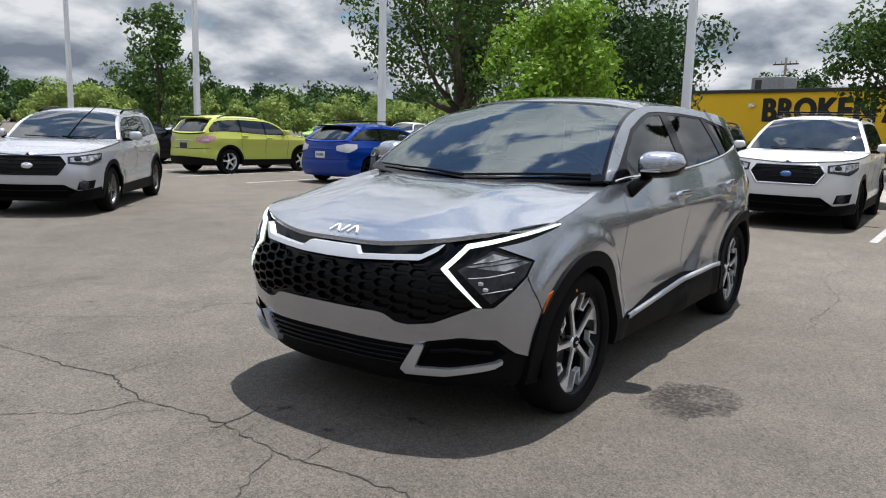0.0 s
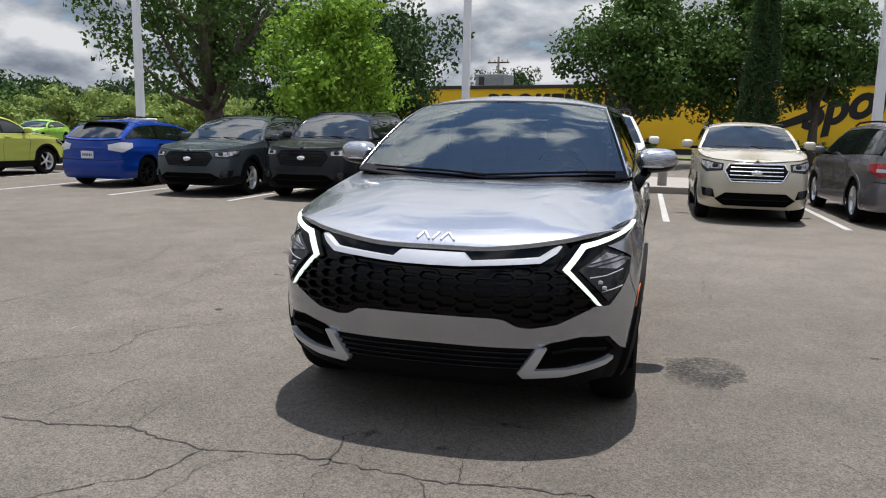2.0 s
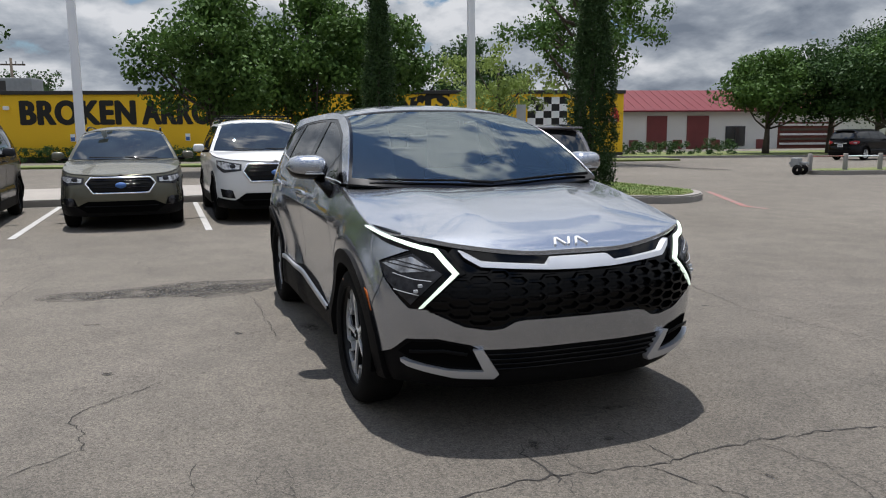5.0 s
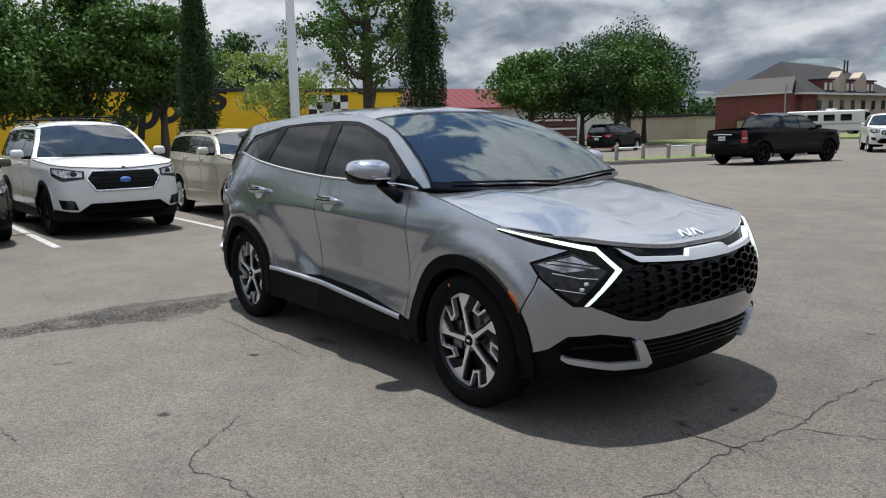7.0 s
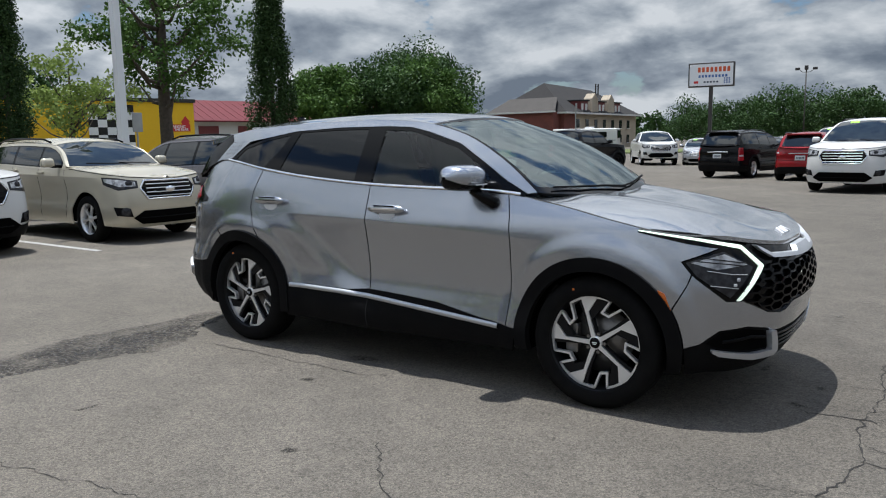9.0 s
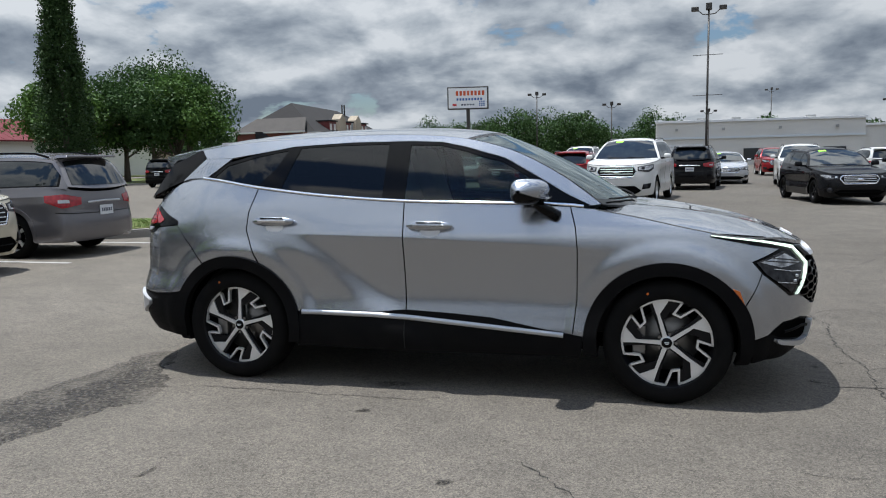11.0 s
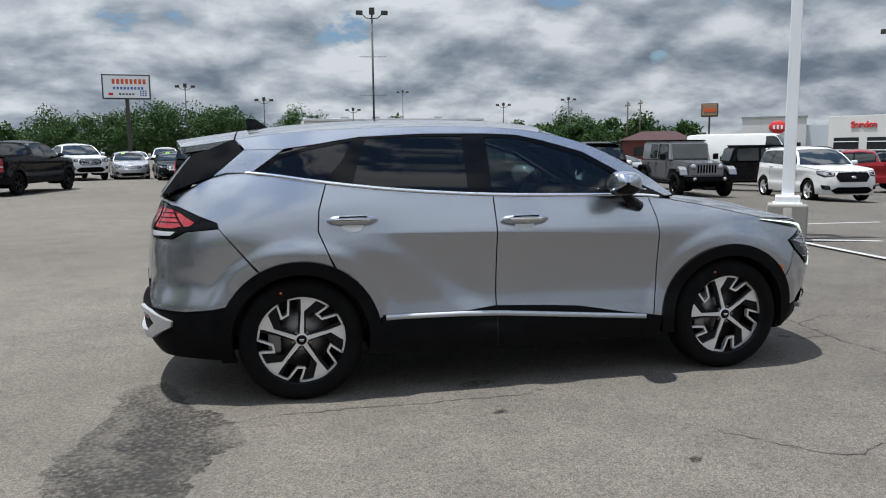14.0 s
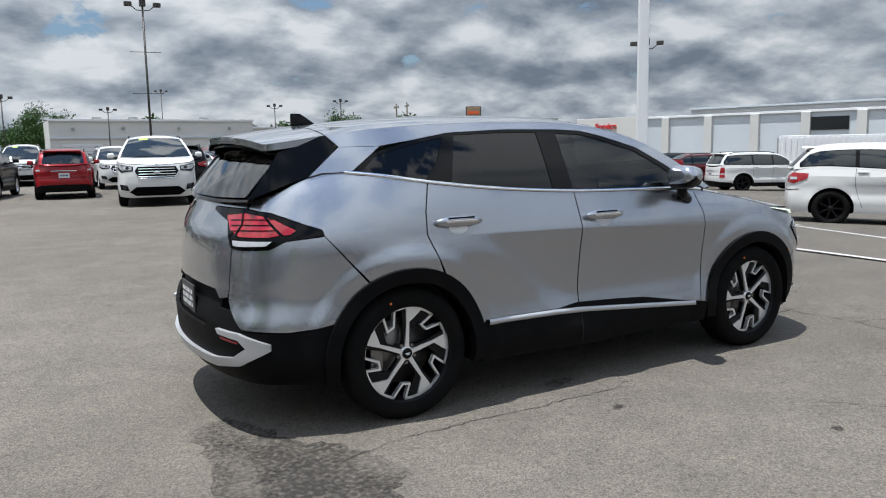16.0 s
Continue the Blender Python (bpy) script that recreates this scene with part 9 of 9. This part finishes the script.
offroad("grey four-door off-road car with round lamps", G(12.2, 18.8, -97), GREY_JEEP)
offroad("black off-road car parked behind the white one", G(17.2, 23.0, 165), BLACKP)
vehicle("white sport utility car with dark grille", G(16.3, 17.5, -98), "suv", W_PAINT, ALLOY, 5, L=4.7, w=0.97, H=1.76, wb=2.91, cladding=False, grille="dark", plate=False)
vehicle("tall white delivery van with its rear doors shut", G(22.2, 30.0, -45), "van", W_PAINT, GREY_METAL, 6, cladding=True, rails=False, category="van", name="delivery_van", tail="tall")
vehicle("red pickup truck parked in the sales row", G(24.0, 24.5, 140), "pickup", REDP, ALLOY, 6, cladding=False, rails=False, category="pickup truck", bed=LINER, tail="tall", name="pickup_truck")
vehicle("small white crossover with black wheels", G(12.1, 3.9, -56), "crossover", W_PAINT, DARK_ALLOY, 7, L=4.45, tail="wide", cladding=False, rails=False)
vehicle("white sport utility car by the service hall", G(27.2, 18.6, -25), "big_suv", W_PAINT, DARK_ALLOY, 5, tail="tall")
vehicle("maroon sport utility car by the service hall", G(27.6, 23.6, 150), "suv", MAROONP, ALLOY, 5, plate=False)
vehicle("black sport utility car by the service hall", G(25.6, 29.0, 150), "suv", BLACKP, ALLOY, 5)
far = [(3.0, 27.5, 82, "suv", BLACKP, "black"), (7.2, 29.0, -95, "suv", W_PAINT, "white"), (0.9, 30.0, -90, "suv", W_PAINT, "white"), (4.6, 33.0, -90, "sedan", SILVER2, "silver"), (-6.3, 44.0, -85, "sedan", W_PAINT, "white"),
       (-9.5, 52, -80, "suv", W_PAINT, "white"), (-6.0, 54, -80, "sedan", SILVER2, "silver"), (-2.6, 40.0, -90, "sedan", W_PAINT, "white"), (0.2, 38.5, 90, "sedan", BLACKP, "black"), (3.2, 40, -90, "suv", SILVER2, "silver"),
       (15.2, 33.0, -80, "suv", W_PAINT, "white"), (12.0, 37.0, 90, "suv", W_PAINT, "white"), (20.5, 41.0, -60, "sedan", SILVER2, "silver"), (34, 31.5, 150, "suv", BLACKP, "black"), (37.5, 36.0, 150, "sedan", W_PAINT, "white"),
       (32.0, 38.0, 150, "suv", GREY_DK, "dark grey"), (41, 42, 150, "suv", BLACKP, "black"), (-17.5, 55, -60, "suv", SILVER2, "silver"), (-0.8, 47, -90, "suv", BLACKP, "black"), (8.6, 46, -90, "suv", REDP, "red"), (-12.5, 58, -80, "sedan", W_PAINT, "white"),
       (-5.0, 34.0, -88, "sedan", GREY_DK, "dark grey"), (28.0, 44.0, -40, "suv", SILVER2, "silver"), (24, 50, -40, "sedan", W_PAINT, "white")]
for i, (x, y, yaw, k, b, d) in enumerate(far):
    vehicle("%s car far back in the sales rows" % d, G(x, y, yaw), k, b, ALLOY, 5, cladding=False, rails=k == "suv", detail=0.12, sticker=i % 3 == 0, plate=yaw > 0, group="cars in the far sales rows")


def coach(x, y, yaw):
    root = thing("motor_coach", "white motor coach with a pale stripe and dark windows", "coach", G(x, y, yaw))
    part("body", bm_box((9.5, 2.4, 2.6), (0, 0, 1.75), 0.18, 0.98, 3), W_PAINT, root, smooth=True)
    for s in (-1, 1):
        for i in range(4):
            part("window", bm_box((1.3, 0.04, 0.8), (-3.4 + i * 2.0, s * 1.21, 2.15), 0.05), CAR_GLASS, root)
        part("stripe", bm_box((9.0, 0.03, 0.16), (0, s * 1.21, 1.35)), GREENP if s > 0 else GREY_METAL, root)
        for ax in (-2.9, 3.2):
            wheel(root, ax, s * 1.0, 0.46, 0.46, 0.28, s, 8, GREY_METAL)
    part("windscreen", bm_box((0.06, 2.0, 1.1), (4.74, 0, 2.2), 0.05), CAR_GLASS, root)
    part("roof_unit", bm_box((1.2, 0.9, 0.3), (0.5, 0, 3.15), 0.08), WHITE_METAL, root)


coach(-43, 98, 10)

# ---- cracks and stains near the car ----
crack([(2.72, -4.6), (2.62, -3.3), (2.70, -2.4), (2.66, -1.95), (2.60, -1.3), (2.72, -0.9), (2.66, -0.45), (2.70, 0.1), (2.62, 0.8), (2.75, 1.5), (2.60, 2.4), (2.7, 3.6)], 0.009, 1)
crack([(2.27, -0.32), (2.40, -0.34), (2.68, -0.34)], 0.010, 2)
crack([(2.35, -3.15), (1.88, -2.63), (1.62, -2.2), (1.13, -2.29), (0.7, -1.9)], 0.006, 3)
crack([(1.97, -4.0), (0.73, -3.94), (-0.47, -3.83), (-2.2, -4.4)], 0.006, 4)
crack([(-1.95, -1.22), (-1.39, -1.13), (-0.8, -1.10), (-0.41, -1.06), (0.06, -1.04)], 0.006, 5)
crack([(2.70, 0.1), (3.05, 0.25), (3.4, 0.15), (3.8, 0.35)], 0.006, 7)
crack([(2.7, 3.6), (3.4, 4.6), (4.2, 5.8), (4.9, 7.4)], 0.007, 8)
crack([(-1.6, 3.0), (0.4, 2.7), (1.6, 2.9), (3.2, 2.6)], 0.006, 9)
crack([(-5.5, -3.4), (-3.6, -3.0), (-1.6, -3.3), (0.3, -2.9)], 0.005, 10)
patch([(1.01, 1.08), (0.66, 1.12), (0.53, 1.30), (0.60, 1.52), (0.92, 1.53), (1.13, 1.36), (1.15, 1.16)], DAMP, "dark damp spot on the asphalt", 1, rag=0.03)
patch([(-2.20, -0.30), (-2.05, -0.80), (-1.80, -1.10), (-1.68, -1.40), (-1.80, -1.60), (-1.90, -1.95), (-2.00, -2.40), (-2.10, -2.90), (-2.40, -3.0), (-2.42, -2.2), (-2.60, -1.6), (-2.45, -1.0), (-2.42, -0.45)], DAMP, "dark damp run of water on the asphalt", 5, rag=0.045)
blot((2.29, -0.28), 0.07, 0.05, 0, OIL, "small oil spot on the asphalt", 2)
blot((-0.31, -0.83), 0.14, 0.06, 10, OIL, "small dark oil spot on the asphalt", 3)
blot((-0.31, -1.36), 0.05, 0.03, 10, OIL, "small dark oil spot on the asphalt", 4)
for i, (x, y) in enumerate(((3.0, -2.6), (0.4, -2.2), (-1.0, -2.4), (1.7, -3.1), (3.6, 1.2), (2.9, 0.5), (-1.6, -3.6), (0.2, 2.4), (2.2, 2.1), (-2.4, 3.4), (4.4, -0.4), (2.0, 0.35), (2.35, 0.1))):
    blot((x, y), 0.035 + 0.02 * (i % 3), 0.025, i * 40, OIL, "small dark spot on the asphalt", 20 + i)
patch([(-29.5, 20.5), (-26.0, 19.6), (-23.3, 19.2), (-19.5, 19.4), (-20.5, 20.4), (-23.5, 20.3), (-26.5, 21.2)], DAMP, "dark damp patch on the drive", 9, rag=0.10)
branch = random.Random(12)
for i in range(16):
    y = -4.2 + 7.4 * branch.random()
    side_ = branch.choice((-1, 1))
    p = [(2.66, y)]
    for k in range(3):
        p.append((p[-1][0] + side_ * (0.12 + 0.22 * branch.random()), p[-1][1] + 0.28 * (branch.random() - 0.5)))
    crack(p, 0.0032, 100 + i)
crack([(2.66, -0.9), (3.0, -1.0), (3.35, -1.35), (3.7, -1.5), (4.3, -1.45)], 0.006, 130)
crack([(2.62, 1.9), (3.0, 2.15), (3.3, 2.05), (3.8, 2.4)], 0.006, 131)
crack([(-5.8, 0.9), (-4.4, 1.4), (-3.6, 1.2), (-2.6, 1.6), (-1.2, 1.5)], 0.005, 132)
crack([(-6.4, -2.0), (-5.2, -1.6), (-4.0, -2.2), (-3.1, -2.0)], 0.005, 133)
